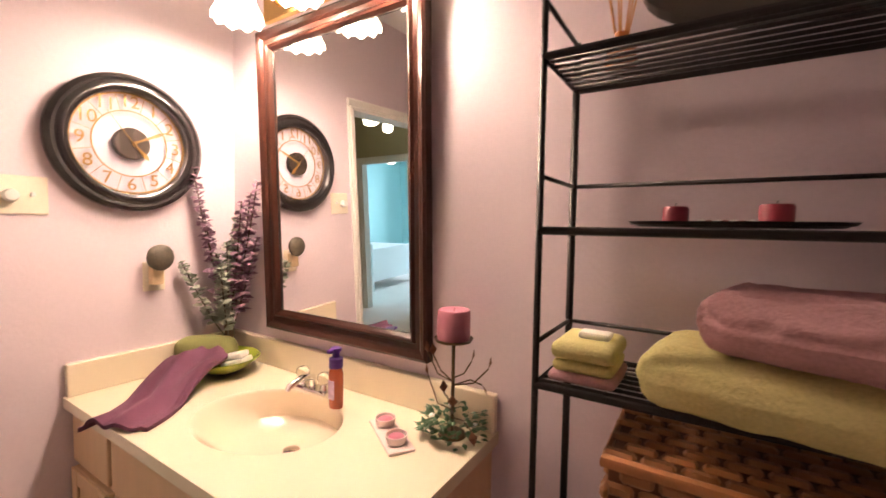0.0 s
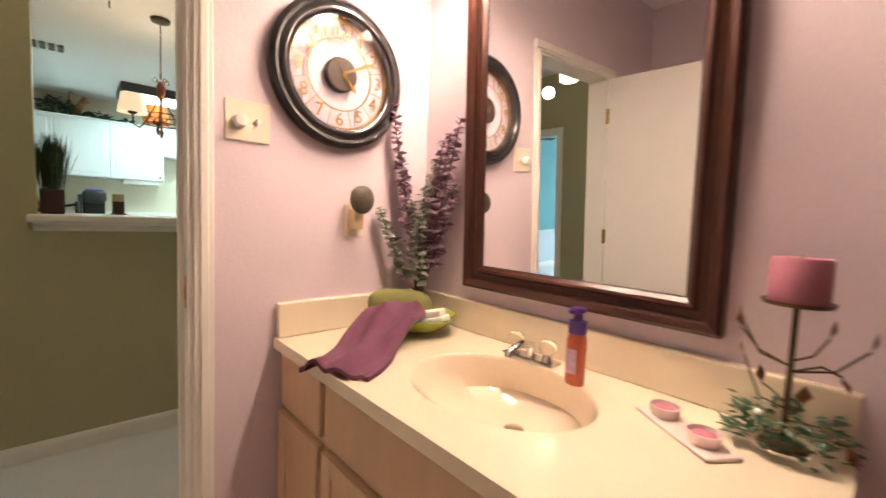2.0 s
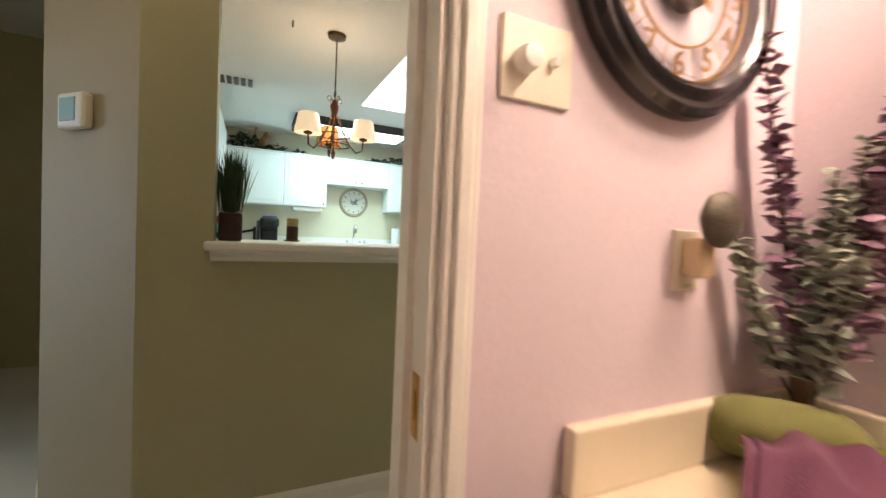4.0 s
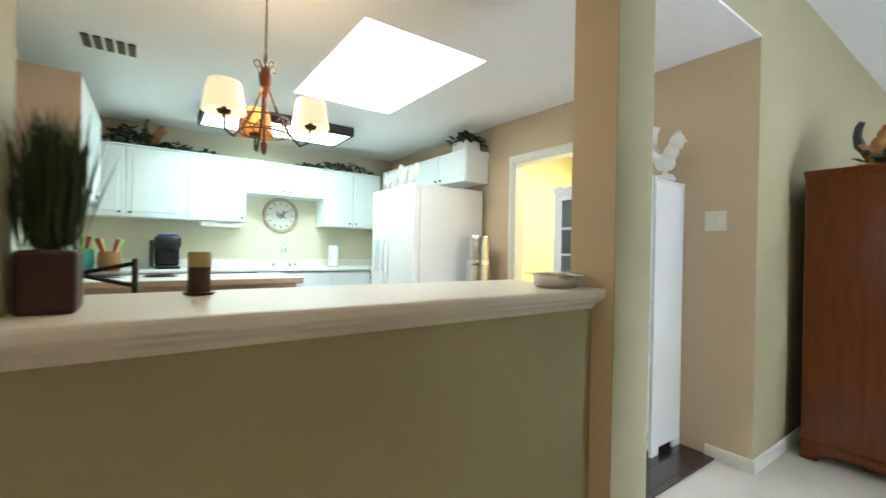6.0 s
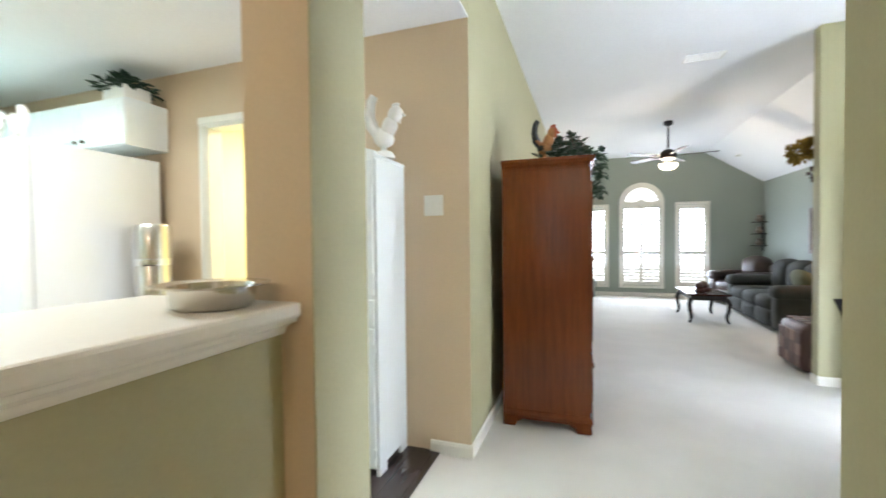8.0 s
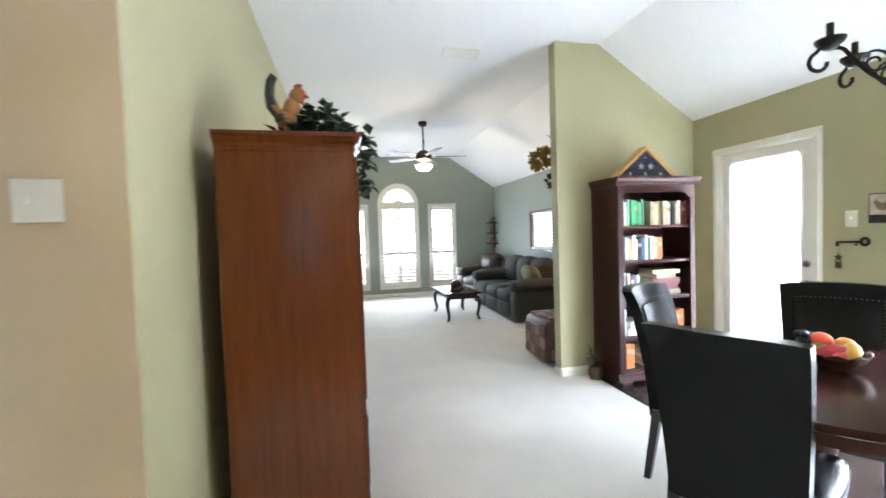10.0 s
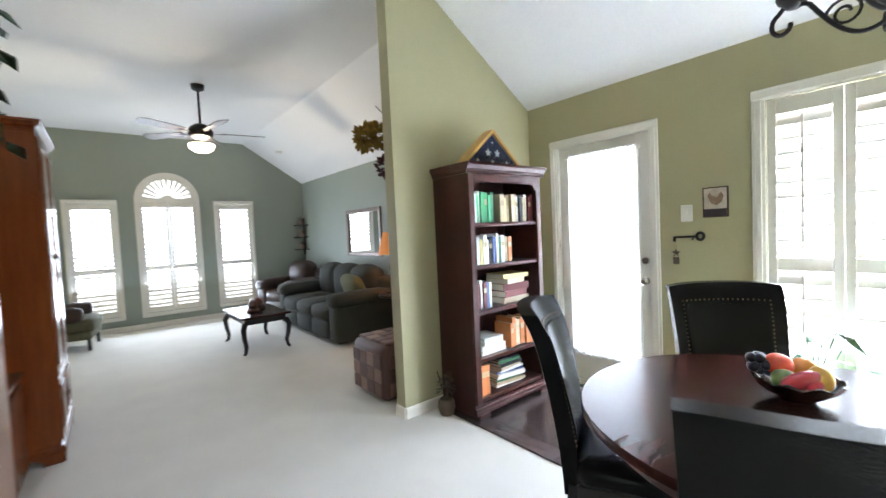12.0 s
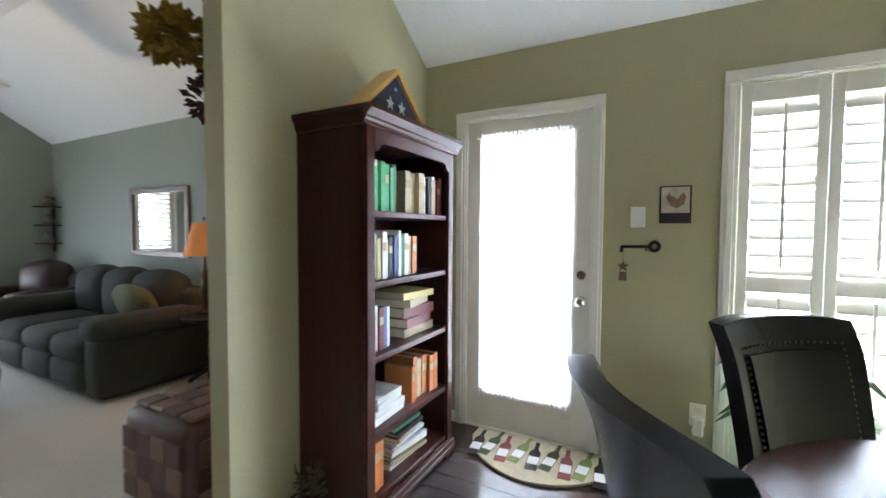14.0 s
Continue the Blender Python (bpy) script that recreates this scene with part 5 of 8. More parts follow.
ct = thing("coffee_table", pose(-0.44, 8.5, 0), "dark wood coffee table with cabriole legs", "table")
part("tabletop", boxes((-0.29, -0.50, 0.425, 0.29, 0.50, 0.45), bevel=0.008), TABLEWOOD, ct)
part("apron", boxes((-0.24, -0.45, 0.35, 0.24, 0.45, 0.425), bevel=0.006, seg=1), BLACKWOOD, ct)
for sx in (-1, 1):
    for sy in (-1, 1):
        pts = [(sx * 0.235, sy * 0.445, 0.37), (sx * 0.265, sy * 0.475, 0.30), (sx * 0.255, sy * 0.465, 0.20), (sx * 0.235, sy * 0.445, 0.10), (sx * 0.245, sy * 0.455, 0.04), (sx * 0.265, sy * 0.475, 0.012)]
        part("leg", tube(pts, 0.034, 10, r_end=0.018), BLACKWOOD, ct)
for i, (x, y, s) in enumerate(((0.05, 0.12, 1.0), (-0.05, -0.1, 0.7))):
    o = thing("table_ornament", pose(-0.44 + x, 8.5 + y, 0.45), "dark red-brown ornament on the coffee table", "ornament", "coffee table ornaments")
    part("ornament_body", lathe([(0, 0), (0.10 * s, 0), (0.12 * s, 0.02), (0.06 * s, 0.04), (0.09 * s, 0.08), (0.07 * s, 0.12), (0.02, 0.14), (0, 0.14)], 16), mat("ornament_glaze", (0.07, 0.025, 0.02), 0.4, scale=20, vary=0.4), o)

PATCH = [mat("leather_patch", c, 0.45, scale=8, vary=0.3, bump=0.4, bscale=120) for c in ((0.15, 0.075, 0.06), (0.24, 0.14, 0.11), (0.10, 0.05, 0.042))]
ot = thing("ottoman", pose(0.03, 5.88, 0), "patchwork brown leather cube ottoman behind the stub wall", "ottoman")
part("ottoman_body", cushion(-0.28, -0.26, 0.01, 0.28, 0.26, 0.46, 0.05, 0.018), PATCH[2], ot)
k = 0
for i in range(4):
    for j in range(3):
        k += 1
        z0, z1 = 0.05 + j * 0.115, 0.05 + j * 0.115 + 0.108
        a0 = -0.235 + i * 0.1175
        for side in range(2):
            d = (a0, -0.277, z0, a0 + 0.11, -0.266, z1) if side else (-0.297, a0, z0, -0.286, a0 + 0.11, z1)
            part("leather_patch", boxes(d, bevel=0.004, seg=1), PATCH[(i * 2 + j + side) % 3], ot)
for i in range(4):
    for j in range(4):
        a0, b0 = -0.235 + i * 0.1175, -0.235 + j * 0.1175
        part("leather_patch", boxes((a0, b0, 0.462, a0 + 0.11, b0 + 0.11, 0.484), bevel=0.008, seg=1), PATCH[(i + 2 * j) % 3], ot)

et = thing("end_table", pose(0.92, 7.22, 0), "small round dark wood end table beside the sofa", "table")
part("tabletop", disc_bm(0.23, 0.57, 0.60, 32), BLACKWOOD, et)
part("column", lathe([(0, 0.05), (0.05, 0.05), (0.03, 0.15), (0.045, 0.3), (0.025, 0.45), (0.06, 0.57), (0, 0.57)], 16), BLACKWOOD, et)
for i in range(3):
    a = 2.09 * i
    part("foot", tube([(0.02 * math.cos(a), 0.02 * math.sin(a), 0.14), (0.12 * math.cos(a), 0.12 * math.sin(a), 0.08), (0.2 * math.cos(a), 0.2 * math.sin(a), 0.015)], 0.02, 8), BLACKWOOD, et)
SHADEA = mat("amber_shade", (0.52, 0.20, 0.06), 0.7, scale=6, vary=0.4, emit=0.4)
tl = thing("table_lamp", pose(0.95, 7.35, 0.60), "bronze table lamp with a glowing amber shade", "lamp")
part("base", lathe([(0, 0), (0.08, 0), (0.085, 0.015), (0.03, 0.04), (0.025, 0.10), (0.05, 0.18), (0.02, 0.26), (0.035, 0.33), (0.012, 0.40), (0.01, 0.52), (0, 0.52)], 20), BRONZE, tl)
part("shade", lathe([(0.165, 0.50), (0.09, 0.78), (0.086, 0.78), (0.16, 0.50), (0.165, 0.50)], 28), SHADEA, tl, "amber glowing lampshade")
part("finial", lathe([(0, 0.80), (0.01, 0.81), (0.006, 0.83), (0, 0.84)], 8), BRONZE, tl)

wm = thing("wall_mirror", pose(EASTX, 8.60, 1.40, 0, 0, -90), "silver-brown framed mirror on the living room wall", "mirror")
for d in ((-0.55, -0.03, -0.37, -0.49, 0, 0.37), (0.49, -0.03, -0.37, 0.55, 0, 0.37), (-0.49, -0.03, 0.31, 0.49, 0, 0.37), (-0.49, -0.03, -0.37, 0.49, 0, -0.31)):
    part("frame_rail", boxes(d, bevel=0.006), mat("pewter_frame", (0.20, 0.16, 0.14), 0.35, 0.5), wm)
part("mirror_glass", boxes((-0.49, -0.012, -0.31, 0.49, -0.004, 0.31)), MIRROR, wm)
cs = thing("corner_shelf", pose(EASTX - 0.003, NORTHY - 0.003, 0), "dark three-tier corner shelf with ornaments", "shelf")
for z in (1.12, 1.36, 1.60):
    pts = [(0, 0)] + [(-0.22 * math.cos(k * math.pi / 16), -0.22 * math.sin(k * math.pi / 16)) for k in range(9)]
    s = part("tier", prism(pts, 0.018, axis="z"), BLACKWOOD, cs)
    s.matrix_basis = pose(0, 0, z)
part("post", boxes((-0.03, -0.03, 1.02, -0.002, -0.002, 1.75)), BLACKWOOD, cs)
for z in (1.378 - 0.24, 1.378, 1.618):
    o = thing("shelf_ornament", pose(EASTX - 0.10, NORTHY - 0.10, z), "small brown pot on the corner shelf", "ornament", "corner shelf ornaments")
    part("ornament_body", lathe([(0, 0), (0.045, 0), (0.07, 0.05), (0.035, 0.10), (0.05, 0.13), (0, 0.15)], 14), mat("pale_glaze", (0.22, 0.18, 0.14), 0.4, vary=0.3), o)

# hanging dried flowers behind the stub wall
rng = random.Random(21)
hf = thing("dried_flower_spray", pose(-0.02, STUBY + 0.115, 2.05), "hanging spray of dried yellow and maroon flowers", "flowers")
DRYY = mat("dried_yellow_petal", (0.30, 0.19, 0.03), 0.8, scale=20, vary=0.5)
DRYM = mat("dried_maroon_petal", (0.07, 0.02, 0.025), 0.8, scale=20, vary=0.5)
part("holder", lathe([(0, -0.30), (0.05, -0.26), (0.08, -0.1), (0.09, 0), (0, 0)], 14, (0, 0.10, 0)), mat("dark_basket", (0.05, 0.03, 0.02), 0.8), hf)
for c, (ox, oy, oz), mt_, n in (((0), (-0.28, 0.18, 0.05), DRYY, 220), ((5), (-0.14, 0.24, 0.10), DRYY, 160), ((1), (0.0, 0.14, -0.06), DRYM, 150), ((2), (0.02, 0.22, 0.12), DRYY, 90), ((3), (-0.10, 0.2, -0.16), DRYM, 100), ((4), (-0.02, 0.26, 0.05), DRYM, 90)):
    bm = bmesh.new()
    for i in range(n):
        d = Vector((rng.gauss(0, 1), rng.gauss(0, 1), rng.gauss(0, 1))).normalized()
        leaf_bm(bm, Vector((ox, oy, oz)) + d * rng.uniform(0.02, 0.09), d + Vector((0, 0, 0.2)), (0.3, 0.5, 1), 0.05, 0.018)
    part("flower_head", bm, mt_, hf)
for i in range(6):
    d = Vector((rng.uniform(-0.36, 0.1), rng.uniform(0.1, 0.3), rng.uniform(-0.1, 0.36)))
    part("twig", tube([(0, 0.08, -0.15), (d.x * 0.5, d.y * 0.7, d.z * 0.6), tuple(d)], 0.003, 5), DRYM, hf)

# ceiling fan
fan = thing("ceiling_fan", pose(-0.975, 8.17, 0), "dark bronze ceiling fan with a lit glass bowl", "ceiling fan")
part("canopy", lathe([(0, 3.138), (0.07, 3.138), (0.065, 3.09), (0.03, 3.07), (0, 3.07)], 20), IRON, fan)
part("downrod", rod((0, 0, 2.68), (0, 0, 3.08), 0.013), IRON, fan)
part("motor", lathe([(0, 2.70), (0.05, 2.70), (0.11, 2.66), (0.13, 2.61), (0.12, 2.56), (0.07, 2.53), (0, 2.53)], 28), IRON, fan)
for i in range(5):
    a = -9 + 72 * i
    bm = bmesh.new()
    vs = []
    for z in (0, 0.008):
        vs.append([bm.verts.new((x, y, z)) for x, y in ((0.20, -0.05), (0.62, -0.07), (0.67, -0.05), (0.68, 0), (0.67, 0.05), (0.62, 0.07), (0.20, 0.05))])
    n = len(vs[0])
    bm.faces.new(list(reversed(vs[0]))), bm.faces.new(vs[1])
    for k in range(n):
        bm.faces.new((vs[0][k], vs[0][(k + 1) % n], vs[1][(k + 1) % n], vs[1][k]))
    bl = part("blade", bm, mat("fan_blade_wood", (0.09, 0.075, 0.07), 0.35, scale=6, vary=0.3, stretch=(1, 8, 1)) if i == 0 else bpy.data.materials["fan_blade_wood"], fan)
    bl.matrix_basis = pose(0, 0, 2.60, 0, 0, a) @ pose(0, 0, 0, 12, 0, 0)
    br = part("blade_iron", boxes((0.09, -0.018, -0.004, 0.26, 0.018, 0.0)), IRON, fan)
    br.matrix_basis = pose(0, 0, 2.60, 0, 0, a) @ pose(0, 0, -0.002, 12, 0, 0)
part("light_bowl", lathe([(0.13, 2.475), (0.135, 2.465), (0.12, 2.42), (0.07, 2.385), (0, 2.375), (0, 2.38), (0.065, 2.39), (0.115, 2.424), (0.13, 2.475)], 28), glow_mat("lit_frosted_glass", (1, 0.86, 0.65), 3.5), fan, "lit frosted glass bowl")
v = thing("ceiling_vent", pose(-1.06, 5.69, HIGH), "white slotted ceiling air vent", "vent")
part("frame", boxes((-0.18, -0.09, -0.008, 0.18, -0.07, 0), (-0.18, 0.07, -0.008, 0.18, 0.09, 0), (-0.18, -0.07, -0.008, -0.16, 0.07, 0), (0.16, -0.07, -0.008, 0.18, 0.07, 0)), WHITEPL, v)
for i in range(6):
    part("slat", boxes((-0.16, -0.064 + i * 0.0225, -0.007, 0.16, -0.054 + i * 0.0225, -0.002)), WHITEPL, v)
tagged(solid("smoke_detector", lathe([(0, -0.03), (0.04, -0.03), (0.055, -0.015), (0.055, 0), (0, 0)], 20, (0.55, 10.2, 2.88)), WHITEPL), "small white smoke detector on the sloped ceiling", "detector")

# ---- kitchen ----
hutch = thing("hutch", pose(-4.07, TANY - 0.006, 0), "white painted hutch with glass doors and cup pulls", "hutch")
HW, HD = 0.81, 0.365
part("side_panel", boxes((0, -HD, 0.0, 0.02, 0, 1.78), bevel=0.002, seg=1), WHITECAB, hutch)
part("side_panel", boxes((HW - 0.02, -HD, 0.06, HW, 0, 1.78), (HW - 0.02, -HD, 0, HW, -HD + 0.09, 0.06), (HW - 0.02, -0.09, 0, HW, 0, 0.06), bevel=0.002, seg=1), WHITECAB, hutch)
part("back_panel", boxes((0.02, -0.012, 0.05, HW - 0.02, 0, 1.78)), WHITECAB, hutch)
for z in (0.06, 0.83, 1.0, 1.275, 1.475):
    part("shelf", boxes((0.02, -HD + 0.03, z, HW - 0.02, -0.012, z + 0.016)), WHITECAB, hutch)
part("top_panel", boxes((-0.005, -HD - 0.01, 1.765, HW + 0.005, 0, 1.785), bevel=0.004, seg=1), WHITECAB, hutch)
crest = [(0, 1.757), (HW, 1.757), (HW, 1.80), (HW - 0.05, 1.815), (HW - 0.12, 1.795), (HW - 0.17, 1.81), (HW / 2 + 0.12, 1.825), (HW / 2, 1.83), (HW / 2 - 0.12, 1.825), (0.17, 1.81), (0.12, 1.795), (0.05, 1.815), (0, 1.80)]
part("crest", prism(crest, 0.018), WHITECAB, hutch).matrix_basis = pose(0, -HD - 0.016, 0)
for z0, z1 in ((0.82, 0.855), (0.98, 1.025), (0.05, 0.075)):
    part("face_rail", boxes((0.02, -HD, z0, HW / 2 - 0.02, -HD + 0.018, z1), (HW / 2 + 0.02, -HD, z0, HW - 0.02, -HD + 0.018, z1)), WHITECAB, hutch)
part("centre_stile", boxes((HW / 2 - 0.02, -HD, 0.06, HW / 2 + 0.02, -HD + 0.02, 1.76)), WHITECAB, hutch)
HGLASS = glass_mat("cabinet_glass", (0.85, 0.92, 0.92))
for i in range(2):
    x0 = 0.02 + i * 0.395
    x1 = x0 + 0.375
    d = part("glass_door", boxes((x0, -HD - 0.016, 1.015, x0 + 0.065, -HD + 0.002, 1.755), (x1 - 0.065, -HD - 0.016, 1.015, x1, -HD + 0.002, 1.755), (x0 + 0.065, -HD - 0.016, 1.015, x1 - 0.065, -HD + 0.002, 1.06), (x0 + 0.065, -HD - 0.016, 1.70, x1 - 0.065, -HD + 0.002, 1.755), bevel=0.003, seg=1), WHITECAB, hutch)
    for z in (1.275, 1.475):
        part("muntin", boxes((x0 + 0.065, -HD - 0.012, z, x1 - 0.065, -HD - 0.002, z + 0.018)), WHITECAB, d)
    g = part("pane", boxes((x0 + 0.06, -HD - 0.006, 1.055, x1 - 0.06, -HD - 0.003, 1.705)), HGLASS, d)
    g.visible_shadow = False
    kx = x1 - 0.025 if i == 0 else x0 + 0.025
    part("latch", boxes((kx - 0.02, -HD - 0.03, 1.335, kx + 0.02, -HD - 0.016, 1.355), bevel=0.004, seg=1), BRONZE, d, "aged bronze latch")
    for hz in (1.09, 1.62):
        part("hinge", boxes(((x0 - 0.01 if i == 0 else x1 - 0.008), -HD - 0.022, hz, (x0 + 0.008 if i == 0 else x1 + 0.01), -HD - 0.014, hz + 0.05)), WHITECAB, d)
    dr = part("drawer", boxes((x0, -HD - 0.016, 0.845, x1, -HD + 0.002, 0.99), bevel=0.005), WHITECAB, hutch)
    cup = lathe([(0.0, 0.022), (0.02, 0.02), (0.034, 0.012), (0.04, 0.0)], 20)
    for vv in cup.verts:
        vv.co = Vector((vv.co.x * 1.1, vv.co.y * 0.55, vv.co.z))
    part("cup_pull", cup, BRONZE, dr, "aged bronze cup pull").matrix_basis = pose((x0 + x1) / 2, -HD - 0.016, 0.915, 90, 0, 0)
    ld = part("lower_door", boxes((x0, -HD - 0.016, 0.07, x1, -HD + 0.002, 0.83), bevel=0.005), WHITECAB, hutch)
    part("latch", boxes((kx - 0.02, -HD - 0.03, 0.49, kx + 0.02, -HD - 0.016, 0.51), bevel=0.004, seg=1), BRONZE, ld, "aged bronze latch")
    for hz in (0.12, 0.70):
        part("hinge", boxes(((x0 - 0.01 if i == 0 else x1 - 0.008), -HD - 0.022, hz, (x0 + 0.008 if i == 0 else x1 + 0.01), -HD - 0.014, hz + 0.05)), WHITECAB, ld)
CHINA = [mat("china_glaze", c, 0.25, scale=25, vary=v) for c, v in (((0.60, 0.60, 0.57), 0.1), ((0.20, 0.06, 0.05), 0.6), ((0.30, 0.40, 0.42), 0.3))]


def crock(name, x, y, z, r, h, k, label):
    o = thing(name, pose(x, y, z), label, "crockery", "crockery in the hutch")
    part("crock_body", lathe([(0, 0), (r * 0.7, 0), (r, h * 0.35), (r * 0.95, h * 0.75), (r * 0.6, h * 0.9), (r * 0.62, h), (r * 0.5, h), (r * 0.5, h * 0.85), (0, h * 0.8)], 18), CHINA[k], o)
    part("crock_lid", lathe([(r * 0.6, h), (r * 0.4, h * 1.08), (0.012, h * 1.12), (0.014, h * 1.2), (0, h * 1.22)], 14), CHINA[k], o)


for x, z, r, h, k, lb in ((-3.52, 1.016, 0.06, 0.10, 1, "dark red sugar bowl in the hutch"), (-3.39, 1.016, 0.055, 0.12, 0, "white lidded jar in the hutch"), (-3.80, 1.016, 0.06, 0.11, 0, "white lidded jar in the hutch"), (-3.50, 1.291, 0.07, 0.11, 1, "dark red pot in the hutch"), (-3.37, 1.291, 0.06, 0.10, 0, "white tea pot in the hutch"), (-3.85, 1.291, 0.06, 0.11, 2, "blue-grey jar in the hutch"), (-3.36, 1.491, 0.04, 0.07, 0, "white cup in the hutch"), (-3.90, 1.491, 0.05, 0.1, 0, "white jug in the hutch")):
    crock("lidded_jar", x, TANY - 0.17, z, r, h, k, lb)
pt = tagged(solid("display_plate", lathe([(0, 0), (0.05, 0.002), (0.095, 0.015), (0.10, 0.018), (0.09, 0.02), (0, 0.008)], 28), CHINA[2]), "blue-grey plate standing in the hutch", "plate")
pt.matrix_world = pose(-3.48, TANY - 0.035, 1.592, 78, 0, 0)
rooster("rooster_statue", pose(-3.29, 2.97, 1.786, 0, 0, 0), 0.40, mat("white_plaster", (0.72, 0.70, 0.66), 0.6, scale=20, vary=0.1), "white rooster statue on top of the hutch")
WOODV = mat("turned_olive_wood", (0.12, 0.075, 0.035), 0.45, scale=9, vary=0.5)
vs = thing("wooden_vase", pose(-3.545, 2.97, 1.786), "turned dark wooden vase on top of the hutch", "vase")
part("lower_bowl", lathe([(0, 0), (0.065, 0), (0.095, 0.05), (0.085, 0.11), (0.055, 0.14), (0, 0.14)], 24), WOODV, vs)
part("upper_cup", lathe([(0, 0.14), (0.045, 0.14), (0.082, 0.17), (0.084, 0.19), (0.076, 0.20), (0.078, 0.30), (0.067, 0.302), (0.064, 0.21), (0, 0.20)], 24), WOODV, vs)
og = thing("hanging_ornament", pose(-3.70, TANY - 0.39, 1.22), "small red and blue charm hanging from the hutch latch", "ornament")
part("ribbon", rod((0, -0.01, 0), (0, -0.01, 0.12), 0.002), mat("red_ribbon", (0.4, 0.02, 0.03), 0.6), og)
part("charm", blob(0.03, 0.012, 0.03, 0.2), mat("charm_cloth", (0.18, 0.03, 0.08), 0.7, scale=40, vary=0.9), og)


def cab_front(ob, name, d, side, knob=None):
    """A slab cabinet door with a bevelled edge and a raised field; side: the axis it faces."""
    p = part(name, boxes(d, bevel=0.004, seg=1), WHITECAB, ob)
    x0, y0, z0, x1, y1, z1 = d
    i = 0.05
    if side == "x":
        part("raised_field", boxes((x1 - 0.002, y0 + i, z0 + i, x1 + 0.005, y1 - i, z1 - i), bevel=0.004, seg=1), WHITECAB, p)
    else:
        part("raised_field", boxes((x0 + i, y0 - 0.005, z0 + i, x1 - i, y0 + 0.002, z1 - i), bevel=0.004, seg=1), WHITECAB, p)
    if knob:
        part("knob", blob(0.013, 0.013, 0.013, 0.0), BRONZE, p, "dark round knob").matrix_basis = pose(*knob)


UB, UT, UF = 1.57, 2.29, -7.17
for y0, y1, z0 in ((-0.545, 0.53, UB), (0.53, 1.115, UB), (1.115, 2.035, 1.92), (2.035, 2.83, UB)):
    c = thing("upper_cabinet", pose(0, 0, 0), "white upper kitchen cabinet with small dark knobs", "cabinet", "upper kitchen cabinets")
    part("body", boxes((KW, y0 + 0.001, z0, UF - 0.02, y1 - 0.001, UT)), WHITECAB, c)
    n = 2 if y1 - y0 > 0.7 else 1
    for k in range(n):
        a, b2 = y0 + (y1 - y0) * k / n + 0.003, y0 + (y1 - y0) * (k + 1) / n - 0.003
        cab_front(c, "door", (UF - 0.02, a, z0 + 0.004, UF, b2, UT - 0.004), "x", (UF + 0.012, a + 0.04 if k else b2 - 0.04, z0 + 0.05))
    part("cornice", boxes((KW, y0 + 0.001, UT, UF + 0.012, y1 - 0.001, UT + 0.02), bevel=0.004, seg=1), WHITECAB, c)
for x0, x1, z0, d in ((-7.15, -6.25, UB, 0.33), (-6.25, -5.28, 2.02, 0.33)):
    c = thing("upper_cabinet", pose(0, 0, 0), "white upper kitchen cabinet by the refrigerator", "cabinet", "upper kitchen cabinets")
    part("body", boxes((x0 + 0.001, TANY - d + 0.02, z0, x1 - 0.001, TANY - 0.002, 2.36)), WHITECAB, c)
    for k in range(2):
        a, b2 = x0 + (x1 - x0) * k / 2 + 0.003, x0 + (x1 - x0) * (k + 1) / 2 - 0.003
        cab_front(c, "door", (a, TANY - d, z0 + 0.004, b2, TANY - d + 0.02, 2.356), "y", (a + 0.04 if k else b2 - 0.04, TANY - d - 0.012, z0 + 0.05))
# cabinet on the south wall
c = thing("upper_cabinet", pose(0, 0, 0), "white upper kitchen cabinet with a beige end panel", "cabinet", "upper kitchen cabinets")
part("body", boxes((-6.75, KS, 1.62, -5.46, KS + 0.36, 2.40)), WHITECAB, c)
part("end_panel", boxes((-5.46, KS + 0.002, 1.62, -5.445, KS + 0.38, 2.40)), mat("beige_laminate", (0.62, 0.48, 0.40), 0.45), c, "beige laminate end panel")
for k in range(3):
    a = -6.75 + 0.43 * k
    p = part("door", boxes((a + 0.003, KS + 0.36, 1.625, a + 0.427, KS + 0.38, 2.395), bevel=0.004, seg=1), WHITECAB, c)
    part("knob", blob(0.013, 0.013, 0.013, 0), BRONZE, p).matrix_basis = pose(a + 0.39, KS + 0.392, 1.68)

